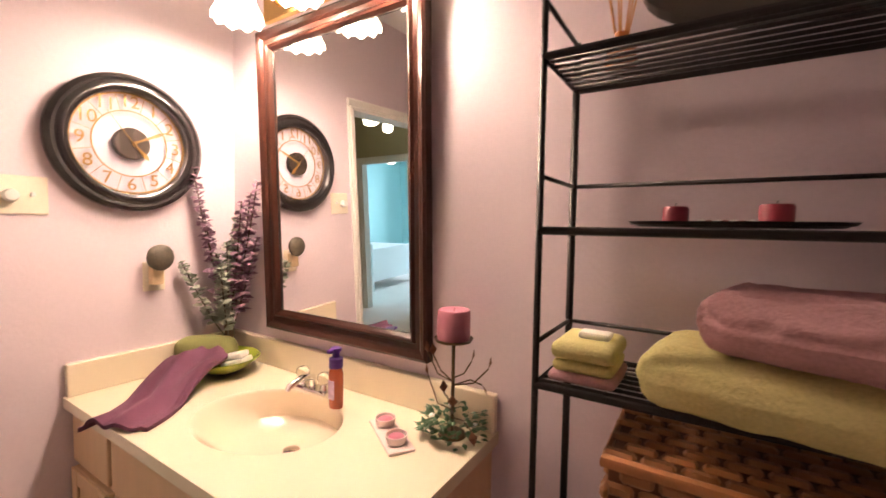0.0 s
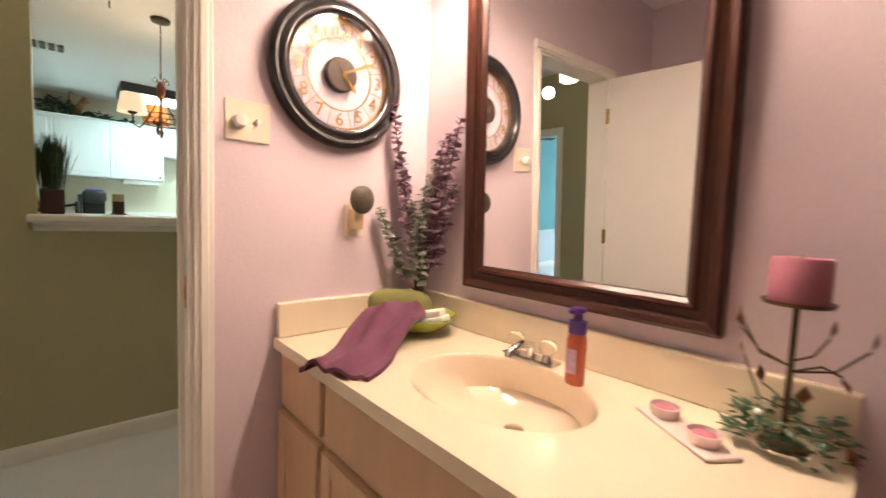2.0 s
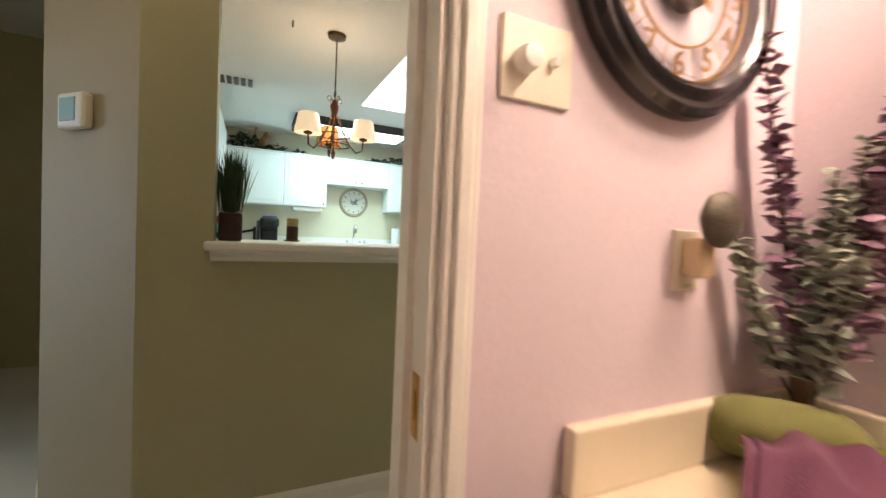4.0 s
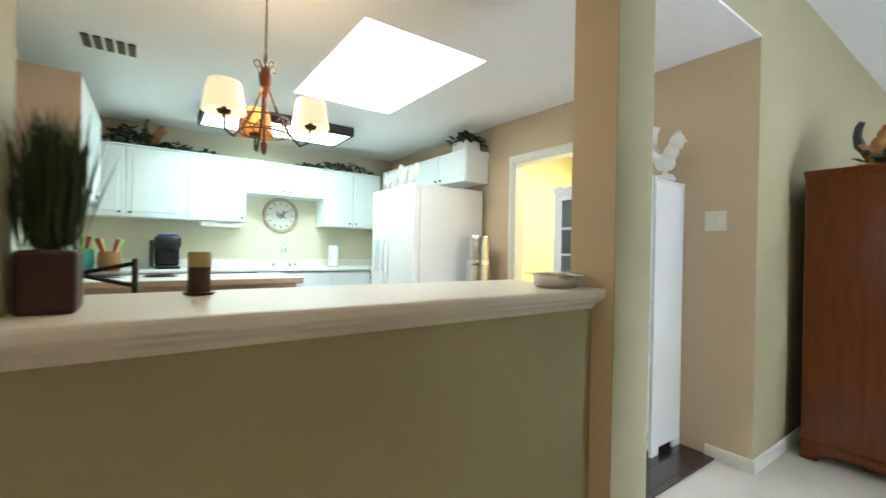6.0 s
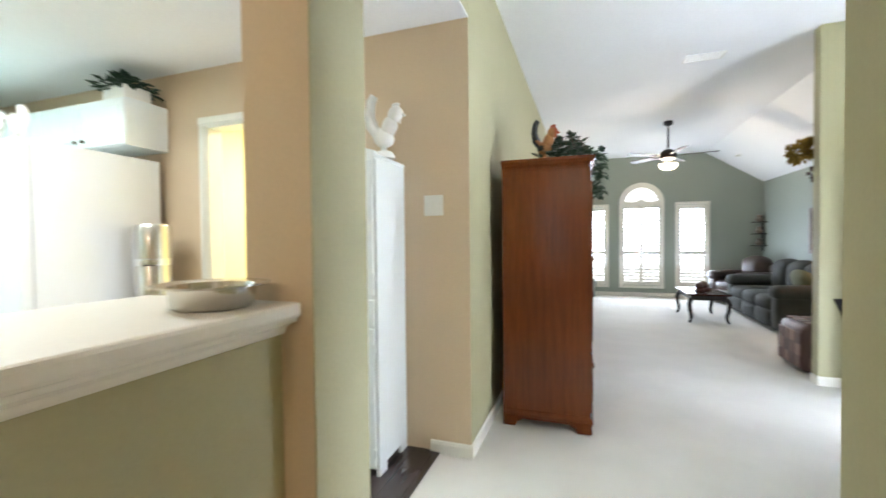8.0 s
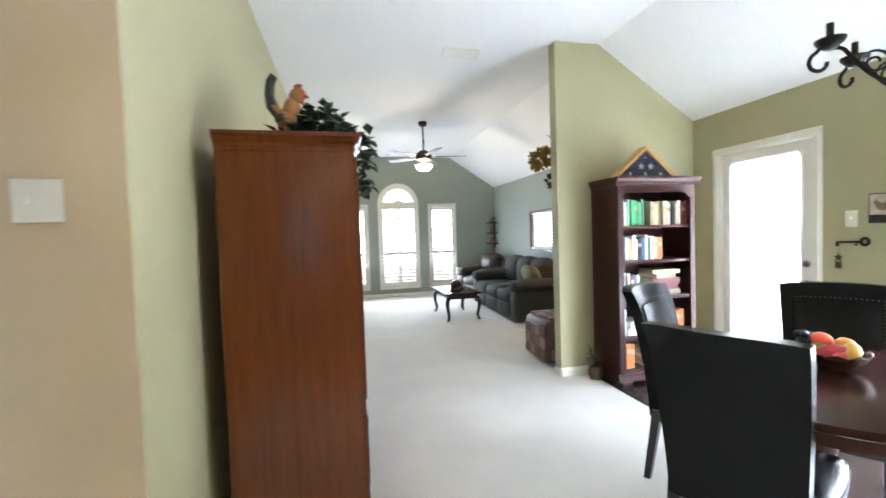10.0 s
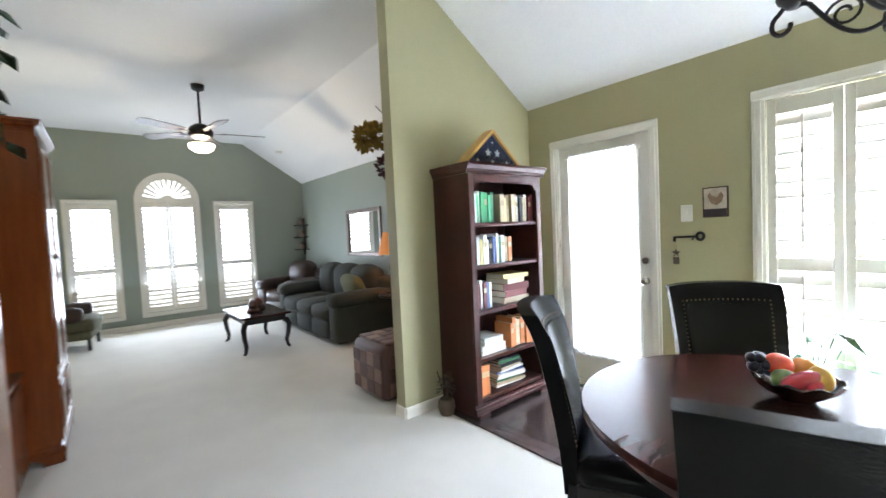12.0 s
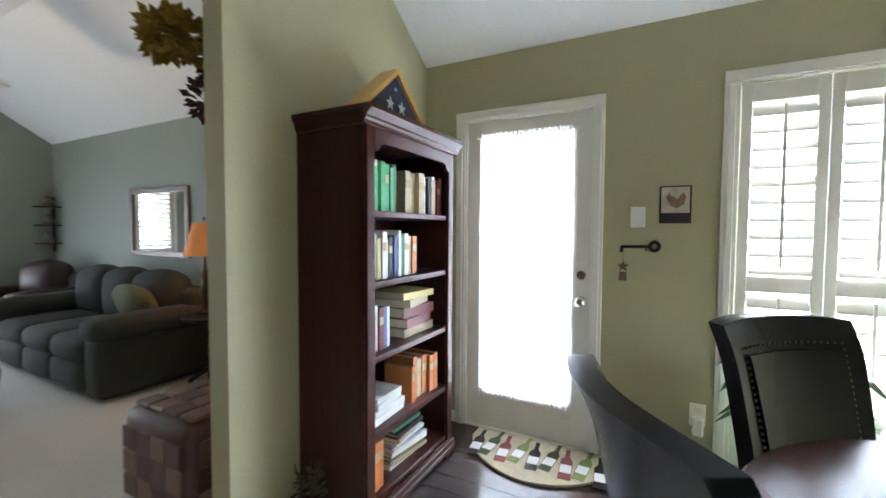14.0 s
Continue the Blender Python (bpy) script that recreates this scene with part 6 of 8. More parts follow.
CT = 1.04
COUNTER = mat("white_laminate_top", (0.78, 0.76, 0.72), 0.3, vary=0.03)
for y0, y1, dw in ((KS, 0.55, 0), (0.55, 1.2, 1), (1.2, 2.05, 0), (2.05, 3.18, 0)):
    c = thing("base_cabinet", pose(0, 0, 0), "white base kitchen cabinet with dark cup pulls" if not dw else "white dishwasher with a black control strip", "cabinet" if not dw else "dishwasher", "base kitchen cabinets")
    part("body", boxes((KW, y0 + 0.001, 0.1, -6.92, y1 - 0.001, CT - 0.045)), WHITECAB, c)
    part("toe_kick", boxes((KW, y0 + 0.001, 0.004, -6.98, y1 - 0.001, 0.1)), WHITECAB, c)
    if dw:
        part("control_strip", boxes((-6.92, y0 + 0.01, CT - 0.14, -6.88, y1 - 0.01, CT - 0.036), bevel=0.003, seg=1), BLACK, c, "black control strip")
        part("door", boxes((-6.92, y0 + 0.01, 0.11, -6.90, y1 - 0.01, CT - 0.165), bevel=0.003, seg=1), WHITECAB, c)
    else:
        dr = part("drawer", boxes((-6.92, y0 + 0.005, CT - 0.20, -6.90, y1 - 0.005, CT - 0.055), bevel=0.004, seg=1), WHITECAB, c)
        part("cup_pull", blob(0.012, 0.045, 0.014, 0), BRONZE, dr).matrix_basis = pose(-6.892, (y0 + y1) / 2, CT - 0.125)
        part("door", boxes((-6.92, y0 + 0.005, 0.11, -6.90, y1 - 0.005, CT - 0.205), bevel=0.004, seg=1), WHITECAB, c)
c = thing("base_cabinet", pose(0, 0, 0), "white drawer cabinet beside the refrigerator", "cabinet", "base kitchen cabinets")
part("body", boxes((-6.9, 2.60, 0.004, -6.30, 3.18, CT - 0.045)), WHITECAB, c)
for k in range(3):
    dr = part("drawer", boxes((-6.87, 2.58, 0.15 + 0.28 * k, -6.33, 2.60, 0.42 + 0.28 * k), bevel=0.004, seg=1), WHITECAB, c)
    part("cup_pull", blob(0.045, 0.012, 0.014, 0), BRONZE, dr).matrix_basis = pose(-6.6, 2.572, 0.30 + 0.28 * k)
wt = thing("worktop", pose(0, 0, CT - 0.045), "white laminate kitchen worktop with an upstand", "worktop")
part("top", boxes((KW, KS, 0.013, -6.88, TANY - 0.004, 0.045), bevel=0.004, seg=1), COUNTER, wt)
part("top", boxes((-6.88, 2.56, 0.0, -6.30, TANY - 0.004, 0.045)), COUNTER, wt)
part("upstand", boxes((KW, KS, 0.045, KW + 0.02, TANY - 0.004, 0.14)), COUNTER, wt)
sk = thing("kitchen_tap", pose(-7.32, 1.56, CT), "chrome gooseneck kitchen tap with side handles", "tap")
part("spout", tube([(0, 0, 0), (0, 0, 0.22)] + [(0.075 - 0.075 * math.cos(k * math.pi / 10), 0, 0.22 + 0.075 * math.sin(k * math.pi / 10)) for k in range(1, 11)] + [(0.15, 0, 0.18)], 0.013, 10), CHROME, sk)
for y in (-0.10, 0.10, 0.17):
    part("tap_handle", lathe([(0, 0), (0.022, 0), (0.016, 0.03), (0.02, 0.07), (0, 0.08)], 12, (0, y, 0)), CHROME, sk)
part("sink_rim", boxes((-0.08, -0.38, -0.004, 0.36, 0.38, 0.006), bevel=0.004, seg=1), WHITECAB, sk)
ptw = thing("paper_towel_roll", pose(-7.28, 2.22, CT), "white paper towel roll standing on the worktop", "paper towel")
part("roll", lathe([(0.02, 0.01), (0.065, 0.01), (0.068, 0.02), (0.068, 0.27), (0.065, 0.28), (0.02, 0.28)], 28), mat("tissue_white", (0.82, 0.82, 0.82), 0.9), ptw)
part("spindle", rod((0, 0, 0), (0, 0, 0.31), 0.008), STEEL, ptw)
part("base", lathe([(0, 0), (0.075, 0), (0.075, 0.01), (0, 0.01)], 24), STEEL, ptw)
cf = thing("coffee_maker", pose(-7.20, 0.36, CT), "black pod coffee maker with a blue-lit top", "coffee maker")
part("base", boxes((-0.13, -0.11, 0, 0.16, 0.11, 0.03), bevel=0.01), BLACK, cf)
part("column", boxes((-0.13, -0.11, 0.03, 0.02, 0.11, 0.26), bevel=0.02), BLACK, cf)
part("head", cushion(-0.13, -0.115, 0.20, 0.16, 0.115, 0.36, 0.05, 0.01), BLACK, cf)
part("lid", boxes((-0.02, -0.09, 0.352, 0.14, 0.09, 0.368), bevel=0.006), mat("blue_lit_plastic", (0.10, 0.10, 0.55), 0.3), cf, "blue-lit lid")
part("water_tank", boxes((-0.10, -0.16, 0.02, 0.06, -0.115, 0.30), bevel=0.01), mat("smoky_plastic", (0.05, 0.05, 0.06), 0.1), cf)
ul = thing("under_cabinet_radio", pose(-7.30, 0.86, UB), "white appliance fixed under the wall cabinet", "radio")
part("case", boxes((-0.14, -0.20, -0.06, 0.10, 0.20, -0.001), bevel=0.008), WHITEPL, ul)
tb = thing("toaster", pose(-6.62, 2.92, CT), "small dark gold striped box on the worktop", "box")
part("case", boxes((-0.10, -0.07, 0, 0.10, 0.07, 0.14), bevel=0.01), mat("dark_gold", (0.16, 0.11, 0.04), 0.4, vary=0.3), tb)
part("band", boxes((-0.101, -0.072, 0.05, 0.101, 0.072, 0.08)), BLACK, tb)
# wall clock
kc = thing("kitchen_clock", pose(KW + 0.003, 1.58, 1.70, 0, 0, 90), "round cream kitchen clock with a brown rim and rooster", "clock")
part("rim", lathe([(0.20, 0), (0.225, 0.012), (0.215, 0.035), (0.185, 0.03), (0.18, 0.01), (0.20, 0.0)], 40), mat("clock_rim", (0.36, 0.28, 0.20), 0.5, scale=20, vary=0.4), kc).matrix_basis = pose(0, 0, 0, 90, 0, 0)
part("dial", lathe([(0, 0.012), (0.187, 0.012), (0.187, 0.004), (0, 0.004)], 40), mat("clock_dial", (0.62, 0.60, 0.52), 0.5, vary=0.05), kc).matrix_basis = pose(0, 0, 0, 90, 0, 0)
part("printed_rooster", prism([(-0.05, -0.02), (-0.055, 0.05), (-0.02, 0.02), (0.01, 0.02), (0.03, 0.07), (0.06, 0.04), (0.04, -0.02), (0.0, -0.05)], 0.002), mat("print_blue_grey", (0.22, 0.26, 0.28), 0.6, vary=0.4, scale=30), kc).matrix_basis = pose(0, -0.0145, 0)
for k in range(12):
    a = k * math.pi / 6
    part("hour_mark", boxes((-0.006, -0.0135, 0.14, 0.006, -0.012, 0.165)), BLACK, kc).matrix_basis = pose(0, 0, 0, 0, math.degrees(a), 0)
part("hand", boxes((-0.004, -0.018, 0, 0.004, -0.016, 0.11)), BLACK, kc).matrix_basis = pose(0, 0, 0, 0, 60, 0)
part("hand", boxes((-0.005, -0.020, 0, 0.005, -0.018, 0.075)), BLACK, kc).matrix_basis = pose(0, 0, 0, 0, 120, 0)
# refrigerator
fr = thing("refrigerator", pose(-6.22, 2.27, 0.004), "white side-by-side refrigerator with pebbled sides", "refrigerator")
part("cabinet", boxes((0, 0.07, 0.02, 0.92, 0.86, 1.935), bevel=0.008), FRIDGEW, fr)
for x0, x1 in ((0.0, 0.40), (0.405, 0.92)):
    d = part("door", boxes((x0, 0.0, 0.08, x1, 0.065, 1.93), bevel=0.014), FRIDGEW, fr)
    hx = x1 - 0.05 if x0 == 0 else x0 + 0.05
    part("door_handle", tube([(hx, 0.0, 0.75), (hx, -0.05, 0.82), (hx, -0.06, 1.1), (hx, -0.05, 1.38), (hx, 0.0, 1.45)], 0.014, 8), FRIDGEW, d)
part("dispenser", boxes((0.09, -0.006, 1.05, 0.30, 0.002, 1.40), bevel=0.004, seg=1), mat("grey_dispenser", (0.55, 0.56, 0.57), 0.4), fr)
part("grille", boxes((0.01, 0.03, 0.0, 0.91, 0.10, 0.075)), BLACK, fr)
for i, (x, s) in enumerate(((-6.05, 1.2), (-5.90, 1.1), (-5.72, 1.4), (-5.50, 1.25))):
    rooster("chicken_figurine", pose(x, 2.38, 1.9395, 0, 0, 180 * (i % 2)), 0.20 * s, bpy.data.materials["white_plaster"], "small white chicken figurine on the refrigerator")
can = thing("step_bin", pose(-5.12, 2.93, 0.004), "tall brushed steel bin with a folded lid", "bin")
part("bin_body", lathe([(0, 0), (0.12, 0), (0.12, 1.16), (0.115, 1.17), (0.0, 1.17)], 28), STEEL, can)
part("bin_band", lathe([(0.123, 1.15), (0.126, 1.16), (0.126, 1.19), (0.123, 1.20)], 28), CHROME, can)
part("bin_lid", lathe([(0.12, 1.18), (0.12, 1.42), (0.11, 1.44), (0, 1.44)], 28), STEEL, can)
# peninsula with cooktop
pn = thing("peninsula", pose(0, 0, 0), "kitchen peninsula with a beige back panel and white top", "counter")
part("body", boxes((-6.15, KS + 0.002, 0.005, -5.52, 1.24, CT - 0.04)), bpy.data.materials["beige_laminate"], pn)
part("top", boxes((-6.2, KS + 0.002, CT - 0.04, -5.48, 1.28, CT), bevel=0.004, seg=1), COUNTER, pn)
part("edge_band", boxes((-5.48, KS + 0.002, CT - 0.045, -5.465, 1.285, CT + 0.001), bevel=0.004, seg=1), mat("beige_edge", (0.50, 0.36, 0.26), 0.45), pn, "beige wooden edge band")
for i, y in enumerate((-0.05, 0.28)):
    hb = thing("cooktop_burner", pose(-5.85, y, CT), "white coil burner on the peninsula top", "burner", "burners")
    part("drip_pan", lathe([(0, 0.002), (0.11, 0.002), (0.115, 0.008), (0.10, 0.004), (0, 0.004)], 24), CHROME, hb)
    part("coil", tube([(0.02 + 0.08 * k / 60 * math.cos(k * 0.4) if False else (0.015 + 0.08 * k / 60) * math.cos(k * 0.4), (0.015 + 0.08 * k / 60) * math.sin(k * 0.4), 0.014) for k in range(60)], 0.005, 5), BLACK, hb)
rng = random.Random(31)
for i, (x, y, c, h) in enumerate(((-6.9, -0.30, (0.05, 0.30, 0.26), 0.20), (-6.85, -0.10, (0.30, 0.14, 0.05), 0.18), (-6.6, -0.42, (0.55, 0.50, 0.48), 0.22))):
    ut = thing("utensil_crock", pose(x, y, CT), "coloured crock filled with kitchen utensils", "crock", "kitchen crocks")
    part("crock_body", lathe([(0, 0), (0.08, 0), (0.095, 0.08), (0.085, h), (0.075, h), (0.08, 0.08), (0, 0.02)], 20), mat("crock_glaze", c, 0.3, vary=0.2), ut)
    for k in range(6):
        a = rng.uniform(0, 6.28)
        col = ((0.35, 0.6, 0.1), (0.35, 0.03, 0.03), (0.5, 0.35, 0.2), (0.1, 0.1, 0.1))[k % 4]
        part("utensil", tube([(0, 0, 0.05), (0.05 * math.cos(a), 0.05 * math.sin(a), h), (0.09 * math.cos(a), 0.09 * math.sin(a), h + 0.12)], 0.008, 6, r_end=0.022), mat("utensil_" + ("green", "red", "wood", "black")[k % 4], col, 0.5) if i == 0 and k < 4 else bpy.data.materials["utensil_" + ("green", "red", "wood", "black")[k % 4]], ut)
bs = thing("bar_stool", pose(-4.35, -0.02, 0.0), "dark iron scroll-back bar stool behind the ledge", "stool")
part("seat", disc_bm(0.19, 0.72, 0.77, 28), BLACKLEATHER, bs)
for x, y in ((-0.14, -0.14), (0.14, -0.14), (0.14, 0.14), (-0.14, 0.14)):
    part("leg", rod((x * 1.2, y * 1.2, 0), (x, y, 0.72), 0.012), IRON, bs)
for y in (-0.18, 0.18):
    part("back_post", rod((0.17, y, 0.75), (0.19, y, 1.24), 0.012), IRON, bs)
part("back_rail", tube([(0.19, -0.18, 1.14), (0.19, 0.0, 1.18), (0.19, 0.18, 1.22)], 0.01, 6), IRON, bs)
part("back_rail", tube([(0.19, -0.18, 1.22), (0.19, 0.0, 1.17), (0.19, 0.18, 1.12)], 0.01, 6), IRON, bs)
# fluorescent box and skylight shaft
fb = thing("fluorescent_fixture", pose(-6.5, 1.3, LOW), "dark framed fluorescent ceiling light with a white diffuser", "ceiling light")
for d in ((-0.30, -0.72, -0.10, -0.27, 0.72, 0), (0.27, -0.72, -0.10, 0.30, 0.72, 0), (-0.27, -0.72, -0.10, 0.27, -0.69, 0), (-0.27, 0.69, -0.10, 0.27, 0.72, 0)):
    part("frame", boxes(d, bevel=0.003, seg=1), mat("dark_oak", (0.03, 0.022, 0.02), 0.5) if "dark_oak" not in bpy.data.materials else bpy.data.materials["dark_oak"], fb)
part("diffuser", boxes((-0.27, -0.69, -0.095, 0.27, 0.69, -0.085)), glow_mat("lit_diffuser", (0.85, 1, 0.98), 4.0), fb, "glowing white diffuser")
structure("skylight_shaft", boxes((-5.56, 1.17, LOW + 0.1, -5.54, 2.12, 3.5), (-4.09, 1.17, LOW + 0.1, -4.07, 2.12, 3.5), (-5.54, 1.17, LOW + 0.1, -4.09, 1.19, 3.5), (-5.54, 2.10, LOW + 0.1, -4.09, 2.12, 3.5)), CEIL, "white painted skylight shaft", "skylight")
# chandelier
kch = thing("kitchen_chandelier", pose(-4.02, 0.65, 0), "bronze three-shade chandelier with an openwork ring", "chandelier")
part("canopy", lathe([(0, LOW - 0.004), (0.065, LOW - 0.004), (0.06, LOW - 0.025), (0.02, LOW - 0.035), (0, LOW - 0.035)], 24), BRONZE, kch)
part("chain", rod((0, 0, 2.19), (0, 0, LOW - 0.03), 0.005, 6), BRONZE, kch)
part("loop", tube([(0.03 * math.cos(k * math.pi / 8), 0, 2.335 + 0.03 * math.sin(k * math.pi / 8)) for k in range(16)], 0.005, 6, closed=True), BRONZE, kch)
part("column", lathe([(0, 1.80), (0.012, 1.815), (0.018, 1.86), (0.008, 1.88), (0.01, 2.12), (0.03, 2.20), (0.036, 2.24), (0.015, 2.28), (0, 2.31)], 16), mat("red_bronze", (0.18, 0.06, 0.03), 0.4, 0.6), kch)
for z in (1.92, 2.0):
    part("ring", tube([(0.13 * math.cos(k * math.pi / 12), 0.13 * math.sin(k * math.pi / 12), z) for k in range(24)], 0.005, 6, closed=True), BRONZE, kch)
for k in range(10):
    a = k * 0.628
    part("ring_strut", rod((0.13 * math.cos(a), 0.13 * math.sin(a), 1.92), (0.13 * math.cos(a + 0.5), 0.13 * math.sin(a + 0.5), 2.0), 0.004, 5), BRONZE, kch)
for k in range(4):
    a = k * math.pi / 2 + 0.4
    part("scroll", tube([(0.015 * math.cos(a), 0.015 * math.sin(a), 2.20)] + [((0.05 + 0.02 * math.cos(j)) * math.cos(a), (0.05 + 0.02 * math.cos(j)) * math.sin(a), 2.29 + 0.02 * math.sin(j)) for j in (3.1, 2.2, 1.2, 0.2, -0.8, -1.6)], 0.004, 5), BRONZE, kch)
SHADEW = glow_mat("lit_linen_shade", (1, 0.72, 0.42), 0.62)
for k, a in enumerate((60, 180, 300)):
    a = radians(a)
    ca, sa = 0.80 * math.cos(a), 0.80 * math.sin(a)
    part("arm", tube([(0.01 * ca, 0.01 * sa, 2.2), (0.08 * ca, 0.08 * sa, 2.05), (0.16 * ca, 0.16 * sa, 1.93), (0.24 * ca, 0.24 * sa, 1.86), (0.30 * ca, 0.30 * sa, 1.88), (0.31 * ca, 0.31 * sa, 1.96)], 0.007, 7), BRONZE, kch)
    part("cup", lathe([(0, 1.95), (0.03, 1.96), (0.035, 1.975), (0.012, 1.98), (0.012, 2.04), (0, 2.04)], 14, (0.31 * ca, 0.31 * sa, 0)), BRONZE, kch)
    part("shade", lathe([(0.102, 1.965), (0.076, 2.115), (0.073, 2.115), (0.099, 1.965), (0.102, 1.965)], 28, (0.31 * ca, 0.31 * sa, 0)), SHADEW if k != 1 else SHADEA, kch, "lit linen shade" if k != 1 else "amber lit shade")
for piece in kch.children:
    if piece.name.split(".")[0] not in ("canopy", "chain"):
        piece.matrix_basis = Matrix.Translation((0, 0, 1.87)) @ Matrix.Scale(0.87, 4) @ Matrix.Translation((0, 0, -1.95))
kv = thing("ceiling_vent", pose(-5.43, -0.03, LOW), "dark slotted kitchen ceiling vent", "vent")
for i in range(5):
    part("slat", boxes((-0.10, -0.14 + 0.06 * i, -0.012, 0.10, -0.10 + 0.06 * i, -0.001)), BRONZE, kv)
sd = thing("ceiling_hook", pose(-3.96, 0.35, LOW), "small dark ceiling hook", "hook")
part("hook_body", tube([(0, 0, -0.001), (0, 0, -0.02), (0.012, 0, -0.035), (0, 0, -0.045)], 0.005, 6), IRON, sd)

# greenery on the cabinets
rng = random.Random(41)
for x, y, z, sp, n in ((-7.33, 0.05, UT + 0.02, (0.12, 0.26, 0.26), 220), (-7.33, 0.42, UT + 0.02, (0.10, 0.16, 0.12), 90), (-7.33, 0.72, UT + 0.02, (0.08, 0.10, 0.07), 40), (-7.30, 2.35, UT + 0.02, (0.12, 0.45, 0.16), 200), (-7.30, 1.9, UT + 0.02, (0.1, 0.2, 0.07), 60)):
    g = thing("ivy_garland", pose(x, y, z), "dark green artificial ivy along the cabinet tops", "plant", "cabinet top greenery")
    part("leaves", foliage(n, sp, rng, 0.07, 0.028), DARKLEAF, g)
pt2 = thing("ivy_pot", pose(-5.42, 2.98, 2.361), "white planter box with ivy on the fridge cabinet", "plant")
part("planter", boxes((-0.12, -0.10, 0, 0.12, 0.10, 0.10), bevel=0.01), WHITEPL, pt2)
bm = foliage(160, (0.20, 0.18, 0.14), rng, 0.075, 0.03, 0.8)
for v in bm.verts:
    v.co.z += 0.07
part("leaves", bm, DARKLEAF, pt2)
rooster("rooster_figurine", pose(-7.33, 0.22, UT + 0.021, 0, 0, 90), 0.34, bpy.data.materials["golden_glaze"], "painted brown rooster figurine on the kitchen cabinets")

# on the ledge
ld = thing("pillar_candle", pose(-3.209, 0.325, 1.1725), "two-tone brown pillar candle on a dark dish", "candle")
part("dish", lathe([(0, 0), (0.036, 0), (0.04, 0.006), (0.03, 0.008), (0, 0.008)], 24), BRONZE, ld)
part("dark_wax", lathe([(0, 0.008), (0.028, 0.008), (0.028, 0.075), (0, 0.075)], 28), mat("brown_wax", (0.05, 0.018, 0.012), 0.45), ld)
part("pale_wax", lathe([(0.028, 0.0755), (0.028, 0.112), (0.026, 0.116), (0.022, 0.114), (0, 0.110)], 28), mat("tan_wax", (0.45, 0.36, 0.18), 0.5), ld)
pd = thing("steel_dish", pose(-2.955, 1.50, 1.1725), "shallow stainless steel dish with handles on the ledge", "dish")
part("dish_body", lathe([(0, 0.0), (0.075, 0.0), (0.082, 0.006), (0.088, 0.045), (0.118, 0.05), (0.118, 0.053), (0.085, 0.049), (0.078, 0.01), (0, 0.006)], 32), STEEL, pd)
gr2 = thing("grass_planter", pose(-3.0, 0.055, 1.1725), "dark wooden planter with tall artificial grass", "plant")
part("planter", boxes((-0.055, -0.045, 0, 0.055, 0.045, 0.12), bevel=0.008), mat("dark_planter_wood", (0.05, 0.02, 0.015), 0.6, vary=0.4, scale=20), gr2)
bm = bmesh.new()
for i in range(330):
    a, r = rng.uniform(0, 6.28), rng.uniform(0, 0.045)
    leaf_bm(bm, (r * math.cos(a), r * math.sin(a), 0.11), (rng.gauss(0, 0.10), rng.gauss(0, 0.10), 1), (rng.uniform(-1, 1), rng.uniform(-1, 1), 0.1), rng.uniform(0.18, 0.30), 0.004, 0.04)
part("grass_tuft", bm, mat("dark_grass", (0.03, 0.055, 0.015), 0.6, scale=20, vary=0.5), gr2)
th = thing("thermostat", pose(-3.114, -0.489, 1.66, 0, 0, 45), "white wall thermostat with a pale blue display", "thermostat")
part("case", boxes((-0.08, -0.045, -0.07, 0.08, -0.001, 0.07), bevel=0.014), WHITEPL, th)
part("display", boxes((-0.055, -0.048, -0.042, 0.038, -0.044, 0.048)), mat("lcd_blue", (0.28, 0.45, 0.48), 0.2), th, "pale blue display")

# ---- bedroom glimpse and hall fixtures ----
structure("wall_bedroom", boxes((-6.6, -6.6, 0, -6.5, -2.2, 2.7), (-6.5, -6.6, 0, -5.4, -6.5, 2.7), (-2.6, -6.6, 0, HE, -6.5, 2.7), (-5.4, -6.6, 0, -2.6, -6.5, 0.7), (-5.4, -6.6, 2.3, -2.6, -6.5, 2.7), (HE, -6.6, 0, HE + 0.1, -2.2, 2.7), (-6.5, -2.204, 0, -3.83, -2.2, 2.7), (-2.87, -2.204, 0, HE, -2.2, 2.7)), AQUA, "aqua painted bedroom walls with a window")
structure("ceiling_bedroom", boxes((-6.6, -6.6, 2.7, HE + 0.1, -2.2, 2.8)), CEIL, "white bedroom ceiling", "ceiling")
LINEN = mat("white_linen", (0.75, 0.76, 0.78), 0.9, scale=5, vary=0.08, bump=0.4, bscale=60)
bed = thing("bed", pose(-5.48, -3.72, 0), "white four-legged bed with a patterned bolster", "bed")
part("mattress", cushion(-0.9, -0.75, 0.30, 1.0, 0.75, 0.62, 0.08, 0.03), LINEN, bed)
part("bedspread", cushion(-0.92, -0.78, 0.36, 1.03, 0.78, 0.66, 0.08, 0.02), LINEN, bed)
part("footboard", boxes((1.03, -0.78, 0.16, 1.07, 0.78, 0.72), bevel=0.01), WHITECAB, bed)
part("headboard", boxes((-0.98, -0.78, 0.16, -0.93, 0.78, 1.15), bevel=0.01), WHITECAB, bed)
for x in (-0.95, 1.05):
    for y in (-0.74, 0.74):
        part("bed_post", lathe([(0, 0), (0.03, 0), (0.04, 0.05), (0.03, 0.12), (0.045, 0.25), (0.045, 0.72), (0.03, 0.76), (0.04, 0.80), (0, 0.83)], 14, (x, y, 0)), WHITECAB, bed)
